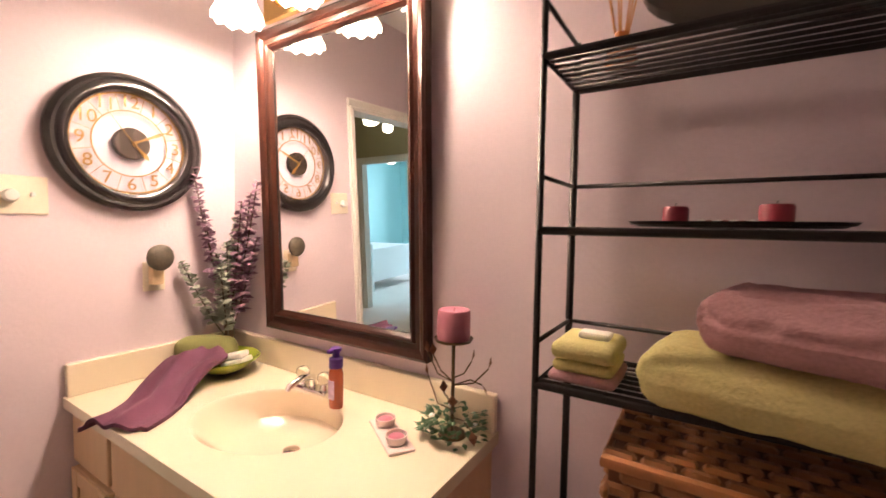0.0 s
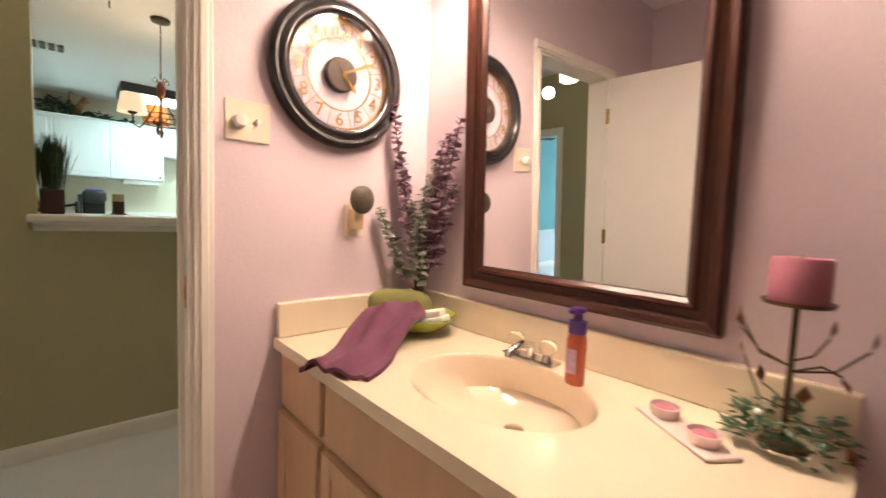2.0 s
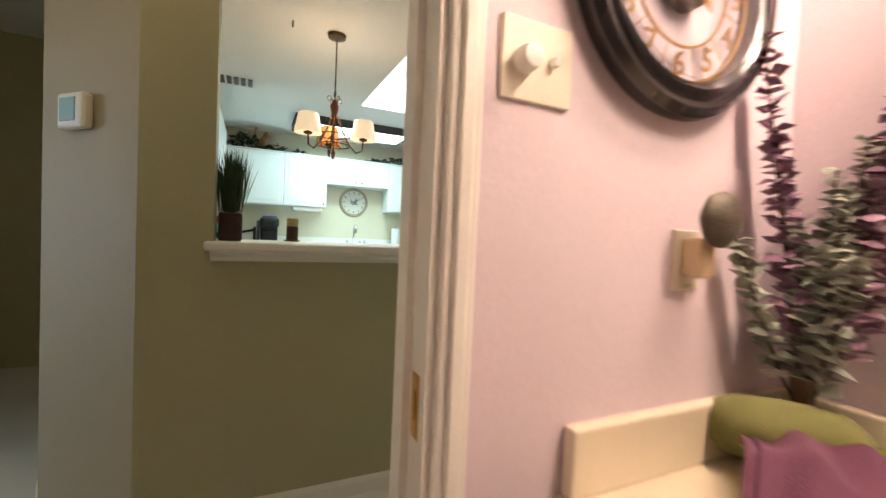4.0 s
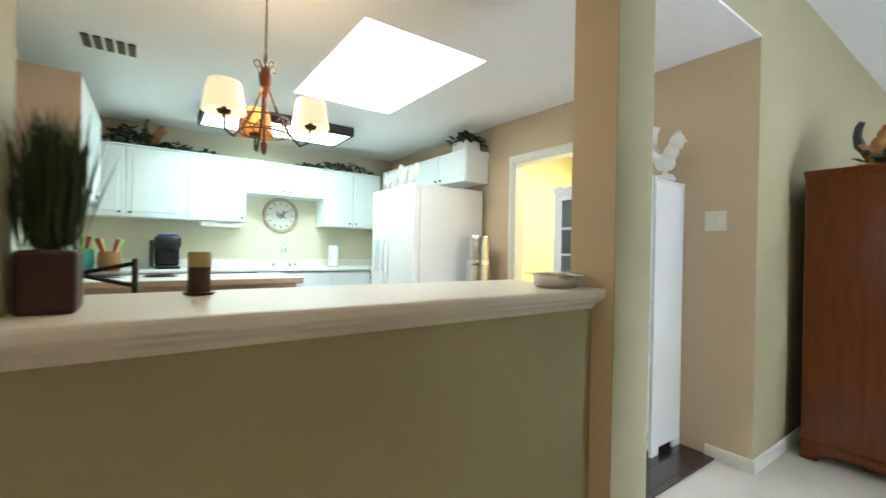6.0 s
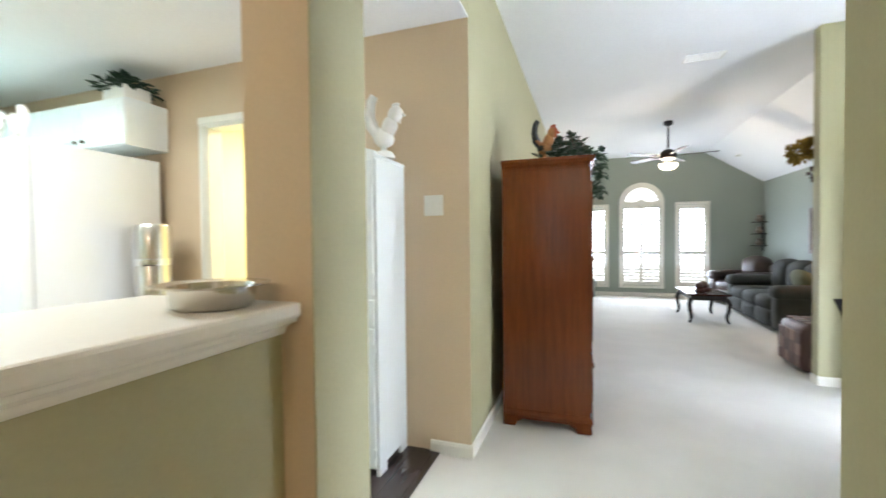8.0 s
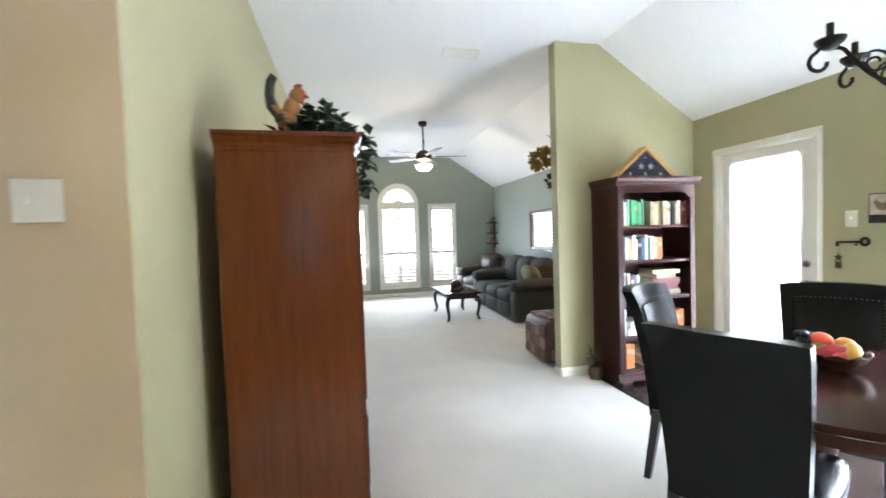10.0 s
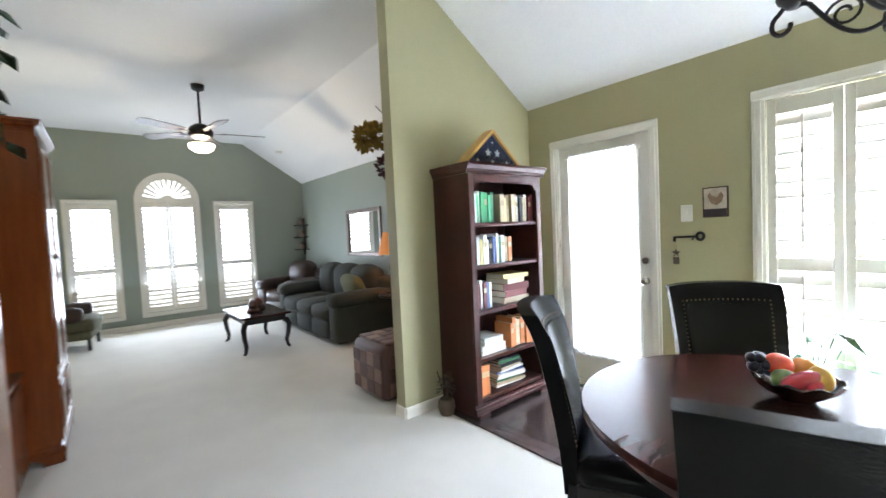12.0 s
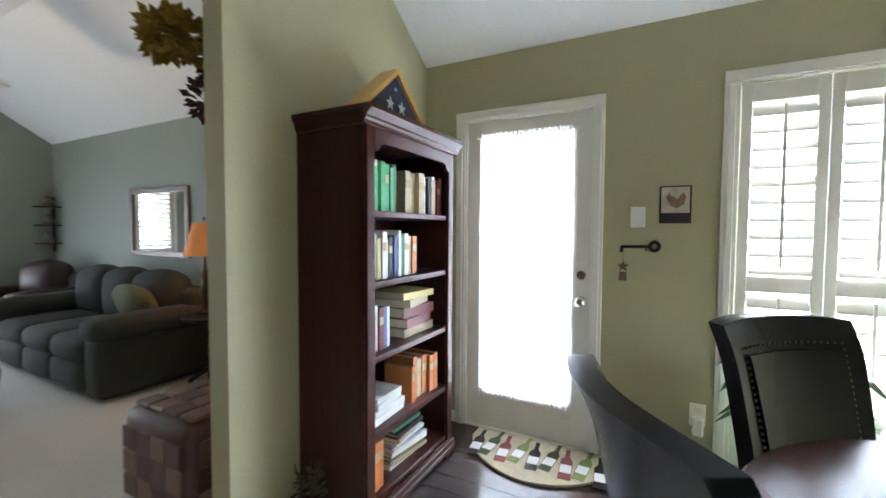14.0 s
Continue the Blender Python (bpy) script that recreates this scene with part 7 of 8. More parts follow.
part("pillow", cushion(-0.85, -0.6, 0.64, -0.5, 0.6, 0.95, 0.1, 0.04), mat("leafy_print", (0.18, 0.18, 0.18), 0.9, scale=22, vary=0.95), bed, "black and white patterned pillow")
bf = thing("bedroom_fan", pose(-5.1, -4.4, 0), "white bedroom ceiling fan with a lit bowl", "ceiling fan")
part("downrod", rod((0, 0, 2.45), (0, 0, 2.698), 0.012), WHITEPL, bf)
part("motor", lathe([(0, 2.48), (0.10, 2.46), (0.12, 2.42), (0.08, 2.36), (0, 2.36)], 20), WHITEPL, bf)
for i in range(5):
    part("blade", boxes((0.10, -0.06, 0, 0.62, 0.06, 0.008), bevel=0.003, seg=1), FRAMEWOOD, bf).matrix_basis = pose(0, 0, 2.41, 10, 0, 72 * i)
part("light_bowl", lathe([(0.11, 2.36), (0.10, 2.28), (0.05, 2.25), (0, 2.24)], 20), bpy.data.materials["lit_frosted_glass"], bf)
for x, y in ((-2.56, -1.0), (-2.15, -1.0)):
    pl2 = thing("pendant_lamp", pose(x, y, 0), "small white glass pendant lamp in the hall", "lamp", "hall pendants")
    part("cord", rod((0, 0, 2.42), (0, 0, 2.698), 0.004, 6), IRON, pl2)
    part("shade", lathe([(0.055, 2.25), (0.075, 2.26), (0.08, 2.33), (0.072, 2.40), (0.03, 2.43), (0, 2.43)], 20), bpy.data.materials["lit_frosted_glass"], pl2, "lit white glass shade")

# ---- bathroom ----
CX0, CX1, CY0, CY1, CZ = BW + 0.001, -0.205, 0.582, MIRY - 0.001, 0.835
BX, BY, RX, RY = -0.815, 0.87, 0.245, 0.19
vt = thing("washbasin_counter", pose(0, 0, 0), "cream cultured marble vanity top with a moulded oval basin", "counter")
angs = sorted([2 * math.pi * k / 56 for k in range(56)] + [math.atan2(y - BY, x - BX) % (2 * math.pi) for x in (CX0, CX1) for y in (CY0, CY1)])
bm = bmesh.new()
inner, outer, lowo = [], [], []
for a in angs:
    ca, sa = math.cos(a), math.sin(a)
    inner.append(bm.verts.new((BX + RX * ca, BY + RY * sa, CZ)))
    ts = []
    if abs(ca) > 1e-9:
        ts.append(((CX1 if ca > 0 else CX0) - BX) / ca)
    if abs(sa) > 1e-9:
        ts.append(((CY1 if sa > 0 else CY0) - BY) / sa)
    t = min(ts)
    x, y = BX + t * ca, BY + t * sa
    outer.append(bm.verts.new((x, y, CZ)))
    lowo.append(bm.verts.new((x, y, CZ - 0.035)))
n = len(angs)
for i in range(n):
    j = (i + 1) % n
    bm.faces.new((inner[i], inner[j], outer[j], outer[i]))
    bm.faces.new((outer[i], outer[j], lowo[j], lowo[i]))
bmesh.ops.bevel(bm, geom=[e for e in bm.edges if len(e.link_faces) == 2 and e.calc_face_angle(0) > 1.2 and (e.verts[0] in outer and e.verts[1] in outer)], offset=0.007, segments=2, affect="EDGES", profile=0.5)
part("counter_slab", bm, MARBLE, vt)
bm = lathe([(1.004, 0.0004), (0.99, -0.0015), (0.965, -0.009), (0.91, -0.042), (0.80, -0.095), (0.55, -0.125), (0.25, -0.138), (0.08, -0.142), (0, -0.142)], 56)
for v in bm.verts:
    v.co.x, v.co.y = BX + v.co.x * RX, BY + v.co.y * RY + 0.08 * max(0, -v.co.z) / 0.142
    v.co.z += CZ
part("basin", bm, BASINM, vt, "pale pink-cream moulded basin bowl")
part("drain", lathe([(0, 0.003), (0.02, 0.003), (0.026, 0.0), (0.027, -0.003)], 20, (BX, BY + 0.08, CZ - 0.138)), CHROME, vt, "chrome drain")
part("backsplash", boxes((CX0, CY1 - 0.028, CZ, CX1 - 0.004, CY1, CZ + 0.11), bevel=0.005), MARBLE, vt)
part("backsplash", boxes((CX0, CY0 + 0.006, CZ, CX0 + 0.028, CY1 - 0.028, CZ + 0.11), bevel=0.005), MARBLE, vt)
vc = thing("vanity_cabinet", pose(0, 0, 0), "pale maple vanity cabinet with grooved doors and drawers", "cabinet")
part("body", boxes((CX0, 0.62, 0.09, CX1 - 0.02, CY1, CZ - 0.16), (CX0, 0.62, CZ - 0.16, CX0 + 0.018, CY1, CZ - 0.035), (CX1 - 0.04, 0.62, CZ - 0.16, CX1 - 0.02, CY1, CZ - 0.035), (CX0 + 0.018, 0.62, CZ - 0.16, CX1 - 0.04, 0.638, CZ - 0.035)), MAPLE, vc)
part("toe_kick", boxes((CX0, 0.68, 0.003, CX1 - 0.03, CY1, 0.09)), MAPLE, vc)
for x0, x1, z0, z1, nm in ((CX0 + 0.01, CX0 + 0.285, CZ - 0.215, CZ - 0.05, "drawer"), (CX0 + 0.01, CX0 + 0.285, 0.11, CZ - 0.235, "door"), (CX0 + 0.312, CX1 - 0.045, CZ - 0.215, CZ - 0.05, "false_drawer"), (CX0 + 0.312, CX0 + 0.76, 0.11, CZ - 0.235, "door"), (CX0 + 0.785, CX1 - 0.045, 0.11, CZ - 0.235, "door")):
    d = part(nm, boxes((x0, 0.602, z0, x1, 0.62, z1), bevel=0.005), MAPLE, vc)
    if nm == "door":
        w = 0.05
        for q in ((x0, z0, x0 + w, z1), (x1 - w, z0, x1, z1), (x0 + w, z0, x1 - w, z0 + w), (x0 + w, z1 - w, x1 - w, z1)):
            part("door_rail", boxes((q[0], 0.594, q[1], q[2], 0.603, q[3]), bevel=0.003, seg=1), MAPLE, d)

# mirror, leaning a little off the wall
mir = thing("bathroom_mirror", pose(-1.217, MIRY - 0.003, 0.995, 2.0, 0, 0), "tall mirror in a dark walnut moulded frame", "mirror")
MW, MH, FW = 0.787, 1.14, 0.078
prof = [(0, 0), (0, 0.030), (0.010, 0.036), (0.024, 0.030), (0.034, 0.022), (0.050, 0.022), (0.058, 0.030), (0.066, 0.026), (FW, 0.010), (FW, 0)]


def frame_side(p0, p1, inward):
    """One mitred moulding side; profile runs inward from the outer edge, its height towards -y."""
    bm = bmesh.new()
    d = (Vector(p1) - Vector(p0)).normalized()
    A, B = [], []
    for u, h in prof:
        A.append(bm.verts.new(Vector(p0) + Vector(inward) * u + d * u + Vector((0, -h, 0))))
        B.append(bm.verts.new(Vector(p1) + Vector(inward) * u - d * u + Vector((0, -h, 0))))
    for i in range(len(prof)):
        j = (i + 1) % len(prof)
        bm.faces.new((A[i], A[j], B[j], B[i]))
    bm.faces.new(A), bm.faces.new(list(reversed(B)))
    return bm


for p0, p1, w in (((0, 0, 0), (0, 0, MH), (1, 0, 0)), ((MW, 0, 0), (MW, 0, MH), (-1, 0, 0)), ((0, 0, 0), (MW, 0, 0), (0, 0, 1)), ((0, 0, MH), (MW, 0, MH), (0, 0, -1))):
    part("frame_rail", frame_side(p0, p1, w), FRAMEWOOD, mir)
part("mirror_glass", boxes((FW - 0.005, -0.010, FW - 0.005, MW - FW + 0.005, -0.005, MH - FW + 0.005)), MIRROR, mir)
part("bead", boxes((FW - 0.004, -0.013, FW - 0.004, FW, -0.008, MH - FW + 0.004), (MW - FW, -0.013, FW - 0.004, MW - FW + 0.004, -0.008, MH - FW + 0.004), (FW, -0.013, FW - 0.004, MW - FW, -0.008, FW), (FW, -0.013, MH - FW, MW - FW, -0.008, MH - FW + 0.004)), BLACKWOOD, mir)

# vanity light bar
vl = thing("vanity_light", pose(-0.835, MIRY, 2.24), "brass vanity light bar with three lit bell shades", "wall light")
part("back_plate", boxes((-0.40, -0.03, -0.05, 0.40, -0.001, 0.05), bevel=0.012), BRASS, vl)
LITG = glow_mat("lit_bell_glass", (1, 0.80, 0.58), 6.0)
for x in (-0.30, 0.0, 0.30):
    a = part("arm", tube([(x, -0.03, 0.0), (x, -0.10, 0.03), (x, -0.191, 0.03), (x, -0.191, -0.01)], 0.008, 8), BRASS, vl)
    bm = lathe([(0.025, 0.0), (0.05, -0.02), (0.062, -0.06), (0.085, -0.115), (0.082, -0.115), (0.058, -0.06), (0.046, -0.022), (0.0, -0.004)], 36, (x, -0.191, -0.01))
    for v in bm.verts:
        if v.co.z < -0.11:
            v.co.z += 0.008 * math.cos(10 * math.atan2(v.co.y + 0.191, v.co.x - x))
    part("bell_shade", bm, LITG, vl, "lit frosted bell shade")


# wall clock with open dial
def text_bm(body, size, depth):
    cu = bpy.data.curves.new("figure", "FONT")
    cu.body, cu.size, cu.extrude, cu.align_x, cu.align_y = body, size, depth, "CENTER", "CENTER"
    ob = new("figure", cu)
    me = bpy.data.meshes.new_from_object(ob.evaluated_get(bpy.context.evaluated_depsgraph_get()))
    bm = bmesh.new()
    bm.from_mesh(me)
    bpy.data.objects.remove(ob), bpy.data.curves.remove(cu), bpy.data.meshes.remove(me)
    return bm


GOLD = mat("worn_gold", (0.36, 0.20, 0.055), 0.35, 0.5, scale=20, vary=0.3)
ck = thing("wall_clock", pose(BW + 0.001, 0.786, 1.684, 0, 0, 90) @ pose(0, 0, 0, 90, 0, 0), "large black-rimmed wall clock with gold numerals and open dial", "clock")
part("rim", lathe([(0.232, 0.0), (0.238, 0.012), (0.236, 0.03), (0.222, 0.042), (0.212, 0.040), (0.204, 0.046), (0.192, 0.046), (0.185, 0.038), (0.178, 0.036), (0.174, 0.02), (0.174, 0.0)], 72), mat("black_lacquer", (0.012, 0.010, 0.010), 0.25, coat=0.5, vary=0.15), ck)
part("inner_ring", lathe([(0.112, 0.012), (0.116, 0.012), (0.116, 0.016), (0.112, 0.016), (0.112, 0.012)], 60), GOLD, ck)
part("outer_ring", lathe([(0.170, 0.012), (0.175, 0.012), (0.175, 0.016), (0.170, 0.016), (0.170, 0.012)], 60), GOLD, ck)
for h in range(1, 13):
    a = math.pi / 2 - h * math.pi / 6
    nb = part("numeral", text_bm(str(h), 0.060, 0.0015), GOLD, ck)
    nb.matrix_basis = pose(0.144 * math.cos(a), 0.144 * math.sin(a), 0.014)
    part("spoke", rod((0.116 * math.cos(a + 0.26), 0.116 * math.sin(a + 0.26), 0.014), (0.172 * math.cos(a + 0.26), 0.172 * math.sin(a + 0.26), 0.014), 0.0012, 5), GOLD, ck)
part("centre_disc", lathe([(0, 0.03), (0.051, 0.03), (0.055, 0.026), (0.055, 0.004), (0, 0.004)], 36), mat("dark_bronze_disc", (0.06, 0.045, 0.035), 0.4, 0.5), ck)
part("backing", lathe([(0, 0.0005), (0.176, 0.0005), (0.176, 0.002), (0, 0.002)], 48), mat("pale_dial_mirror", (0.66, 0.59, 0.66), 0.3, vary=0.05), ck)
for ang, l, w in ((62, 0.125, 0.006), (-48, 0.075, 0.008)):
    hd = part("hand", prism([(0, -w), (l * 0.2, -w * 0.5), (l * 0.75, -w), (l, 0), (l * 0.75, w), (l * 0.2, w * 0.5), (0, w)], 0.002, axis="z"), GOLD, ck)
    hd.matrix_basis = pose(0, 0, 0.032, 0, 0, 28 if l > 0.1 else -48)
part("second_hand", rod((0.03, -0.04, 0.036), (-0.075, 0.10, 0.036), 0.0012, 5), GOLD, ck)
pn2 = part("crystal", lathe([(0, 0.040), (0.176, 0.040), (0.176, 0.042), (0, 0.042)], 48), PANEGLASS, ck)
pn2.visible_shadow = False

# switch plate and outlet with night-light
sw = thing("dimmer_switch", pose(BW, 0.503, 1.485, 0, 0, 90), "ivory double switch plate with a dimmer knob", "switch")
part("cover_plate", boxes((-0.062, -0.006, -0.058, 0.062, 0, 0.058), bevel=0.003), IVORYPL, sw)
part("dimmer_knob", lathe([(0, 0.028), (0.016, 0.026), (0.019, 0.012), (0.019, 0)], 20), WHITEPL, sw).matrix_basis = pose(-0.024, -0.006, -0.002, 90, 0, 0)
part("toggle", boxes((0.020, -0.018, -0.004, 0.030, -0.006, 0.010), bevel=0.002, seg=1), WHITEPL, sw)
ou = thing("wall_outlet", pose(BW, 0.8535, 1.207, 0, 0, 90), "ivory outlet beside the vanity", "outlet")
part("cover_plate", boxes((-0.037, -0.006, -0.055, 0.037, 0, 0.055), bevel=0.003), IVORYPL, ou)
part("socket", boxes((-0.017, -0.008, -0.045, 0.017, -0.006, -0.012), bevel=0.002, seg=1), IVORYPL, ou)
nl = thing("night_light", pose(BW, 0.852, 1.238, 0, 0, 90), "plug-in night-light with a round dark bronze shade", "night light")
part("plug_body", boxes((-0.02, -0.045, -0.06, 0.02, -0.008, 0.01), bevel=0.006), mat("amber_plastic", (0.62, 0.47, 0.28), 0.3), nl)
part("shade", blob(0.046, 0.022, 0.048, 0.06), mat("mosaic_bronze", (0.08, 0.065, 0.045), 0.5, 0.3, scale=60, vary=0.6, bump=0.8, bscale=150), nl).matrix_basis = pose(0, -0.062, 0.042)

# plate, towels, soap, vase of dried flowers
GREENGL = mat("green_glaze", (0.22, 0.26, 0.03), 0.15, scale=8, vary=0.15, coat=0.5)
dp = thing("green_platter", pose(-1.30, 1.005, CZ), "oval green glazed platter on the vanity top", "platter")
bm = lathe([(0, 0.004), (0.45, 0.006), (0.75, 0.022), (1.0, 0.058), (1.01, 0.061), (0.98, 0.063), (0.72, 0.028), (0.4, 0.012), (0, 0.012)], 44)
for v in bm.verts:
    v.co.x, v.co.y = v.co.x * 0.148, v.co.y * 0.132
part("platter_body", bm, GREENGL, dp)


def cloth(nx, ny, fn, thick):
    bm = bmesh.new()
    L = []
    for s in (0, 1):
        L.append([[bm.verts.new(Vector(fn(i / nx, k / ny)) + Vector((0, 0, -thick * s))) for i in range(nx + 1)] for k in range(ny + 1)])
    A, B = L
    for k in range(ny):
        for i in range(nx):
            bm.faces.new((A[k][i], A[k][i + 1], A[k + 1][i + 1], A[k + 1][i])), bm.faces.new((B[k][i], B[k + 1][i], B[k + 1][i + 1], B[k][i + 1]))
    for i in range(nx):
        bm.faces.new((A[0][i], B[0][i], B[0][i + 1], A[0][i + 1])), bm.faces.new((A[ny][i], A[ny][i + 1], B[ny][i + 1], B[ny][i]))
    for k in range(ny):
        bm.faces.new((A[k][0], A[k + 1][0], B[k + 1][0], B[k][0])), bm.faces.new((A[k][nx], B[k][nx], B[k + 1][nx], A[k + 1][nx]))
    for f in bm.faces:
        f.smooth = True
    return bm


PURPLE = mat("purple_terry", (0.11, 0.035, 0.065), 0.95, scale=20, vary=0.2, bump=1.0, bscale=350)
OLIVEC = mat("olive_terry", (0.17, 0.17, 0.055), 0.95, scale=20, vary=0.2, bump=1.0, bscale=350)


def drape(u, v):
    # from the washcloth in the platter (v=1) forward to the counter's edge (v=0)
    left = Vector((-1.155, 0.525)).lerp(Vector((-1.42, 0.93)), v)
    right = Vector((-1.005, 0.625)).lerp(Vector((-1.235, 0.985)), v)
    p = left.lerp(right, u)
    lift = 0.075 * min(1, max(0, (v - 0.34) / 0.42)) ** 1.2
    fold = 0.010 * math.sin(u * 13 + v * 3) + 0.008 * math.sin(u * 7 - v * 9) + 0.010 * math.sin(v * 11 + u * 2.5) * v
    edge = min(1, 5 * u, 5 * (1 - u))
    z = CZ + 0.016 + lift + fold * (0.35 + 0.65 * edge) + 0.010 * edge
    if u > 0.93 or u < 0.07:
        z -= 0.008
    return (p.x + 0.008 * math.sin(v * 9), p.y + 0.006 * math.sin(u * 8), max(z, CZ + 0.0125))


tagged(solid("hand_towel", cloth(44, 48, drape, 0.012), PURPLE), "purple terry hand towel draped from the platter over the counter", "towel")
gt = thing("folded_washcloth", pose(-1.375, 0.985, CZ + 0.032, 0, 0, 36), "folded olive washcloth leaning in the platter", "towel")
part("folded_cloth", cushion(-0.105, -0.04, 0, 0.105, 0.05, 0.09, 0.03, 0.012), OLIVEC, gt)
sp = thing("soap_bars", pose(-1.215, 1.02, CZ + 0.034, 0, -14, 25), "wedge of white soap in the green platter", "soap")
part("soap_bar", boxes((-0.045, -0.035, 0, 0.045, 0.035, 0.028), bevel=0.006), mat("white_soap", (0.78, 0.75, 0.66), 0.4), sp)
part("soap_bar", boxes((-0.05, -0.02, 0.0285, 0.035, 0.035, 0.05), bevel=0.006), bpy.data.materials["white_soap"], sp)

rng = random.Random(51)
dv = thing("dried_eucalyptus", pose(-1.40, 1.095, CZ), "tall purple dried eucalyptus stems in a slim glass vase", "dried plant")
part("vase", lathe([(0, 0), (0.028, 0), (0.024, 0.04), (0.018, 0.10), (0.022, 0.16), (0.018, 0.16), (0.014, 0.10), (0, 0.03)], 20), mat("brown_glass", (0.10, 0.05, 0.03), 0.15, coat=0.4), dv)
tips = [(-0.045, -0.115, 0.80), (0.16, 0.03, 0.74), (0.10, 0.04, 0.70), (0.07, 0.0, 0.60), (0.02, 0.02, 0.55), (0.13, -0.02, 0.66), (-0.03, -0.08, 0.62), (-0.045, -0.16, 0.42), (0.10, -0.09, 0.40), (0.0, -0.05, 0.45), (0.06, -0.04, 0.50), (0.14, 0.04, 0.52)]
for i, (tx, ty, tz) in enumerate(tips):
    pts = [Vector((0, 0, 0.08)), Vector((tx * 0.35, ty * 0.35, tz * 0.42)), Vector((tx * 0.75, ty * 0.75, tz * 0.76)), Vector((tx, ty, tz))]
    stem = part("stem", tube(pts, 0.0025, 5), STEM, dv)
    bm = bmesh.new()
    n = 52
    for k in range(n):
        s = 0.30 + 0.70 * k / n
        seg = min(2, int(s * 3))
        f = s * 3 - seg
        p = pts[seg].lerp(pts[seg + 1], f)
        a = k * 2.4
        w = 0.021 * (1.25 - 0.6 * s)
        leaf_bm(bm, p, (math.cos(a), math.sin(a), rng.uniform(-0.3, 0.9)), (rng.uniform(-0.6, 0.6), rng.uniform(-0.6, 0.6), 1), w * rng.uniform(1.3, 2.3), w * 1.15, 0.1)
    part("leaves", bm, PURPLELEAF if i in (0, 1, 2, 5, 6, 11) else mat("grey_green_leaf", (0.27, 0.29, 0.23), 0.7, scale=14, vary=0.5) if "grey_green_leaf" not in bpy.data.materials else bpy.data.materials["grey_green_leaf"], stem)

fa = thing("basin_tap", pose(-0.87, 1.085, CZ), "chrome basin tap with clear acrylic handles", "tap")
part("base_plate", boxes((-0.085, -0.028, 0, 0.085, 0.028, 0.012), bevel=0.006), CHROME, fa)
part("spout", tube([(0, 0.0, 0.01), (0, -0.005, 0.045), (0, -0.05, 0.055), (0, -0.10, 0.04), (0, -0.105, 0.028)], 0.014, 10, r_end=0.009), CHROME, fa)
ACR = glass_mat("clear_acrylic", (0.97, 0.95, 0.92))
for x in (-0.055, 0.055):
    h = part("tap_stem", lathe([(0, 0.01), (0.018, 0.012), (0.012, 0.03), (0, 0.03)], 14, (x, 0, 0)), CHROME, fa)
    part("tap_handle", lathe([(0, 0.03), (0.018, 0.032), (0.024, 0.045), (0.022, 0.062), (0.012, 0.07), (0, 0.07)], 8, (x, 0, 0)), ACR, h, "clear acrylic handle")
sb = thing("soap_bottle", pose(-0.70, 1.03, CZ), "amber-red pump soap bottle with a purple cap", "bottle")
bm = lathe([(0, 0), (0.9, 0), (1, 0.006), (1, 0.11), (0.85, 0.125), (0.5, 0.13), (0, 0.13)], 28)
for v in bm.verts:
    v.co.x, v.co.y = v.co.x * 0.025, v.co.y * 0.020
part("bottle_body", bm, mat("amber_liquid", (0.42, 0.09, 0.04), 0.15, coat=0.6, vary=0.15), sb)
part("bottle_label", boxes((-0.013, -0.0215, 0.03, 0.013, -0.0195, 0.09), bevel=0.001, seg=1), mat("lilac_label", (0.45, 0.30, 0.45), 0.4, scale=60, vary=0.6), sb, "lilac paper label with small print")
PUR = mat("purple_plastic", (0.07, 0.02, 0.18), 0.3)
part("pump_collar", lathe([(0, 0.128), (0.022, 0.128), (0.022, 0.158), (0.012, 0.162), (0.011, 0.178), (0.018, 0.18), (0.018, 0.19), (0, 0.19)], 20), PUR, sb)
part("pump_nozzle", boxes((-0.008, -0.034, 0.178, 0.008, 0.0, 0.189), bevel=0.003), PUR, sb)

dsh = thing("tealight_holder", pose(-0.44, 0.985, CZ, 0, 0, -34), "pale frosted glass tray holding two pink tealights", "candle holder")
GL = mat("frosted_glass", (0.82, 0.66, 0.62), 0.12, coat=0.6, vary=0.1)
part("tray", boxes((-0.10, -0.036, 0, 0.10, 0.036, 0.008), bevel=0.003), GL, dsh)
for x in (-0.055, 0.05):
    part("cup", lathe([(0.022, 0.008), (0.027, 0.03), (0.03, 0.03), (0.025, 0.0085), (0.022, 0.008)], 20, (x, 0, 0)), GL, dsh)
    part("tealight", lathe([(0, 0.009), (0.02, 0.009), (0.021, 0.024), (0.018, 0.026), (0, 0.025)], 20, (x, 0, 0)), mat("pink_wax", (0.50, 0.16, 0.22), 0.5) if "pink_wax" not in bpy.data.materials else bpy.data.materials["pink_wax"], dsh, "pink tealight candle")

cs2 = thing("candle_stand", pose(-0.305, 1.085, CZ), "bronze leafy candle stand with a mauve pillar candle", "candle stand")
part("base", lathe([(0, 0), (0.04, 0), (0.036, 0.008), (0, 0.01)], 20), BRONZE, cs2)
part("stem", rod((0, 0, 0.008), (0, 0, 0.262), 0.005), BRONZE, cs2)
part("drip_plate", lathe([(0, 0.262), (0.05, 0.264), (0.054, 0.272), (0.05, 0.27), (0, 0.267)], 28), BRONZE, cs2)
part("candle", lathe([(0, 0.268), (0.044, 0.268), (0.045, 0.275), (0.045, 0.345), (0.042, 0.350), (0.02, 0.346), (0, 0.344)], 32), mat("mauve_wax", (0.36, 0.13, 0.18), 0.5, scale=20, vary=0.15), cs2, "mauve pillar candle")
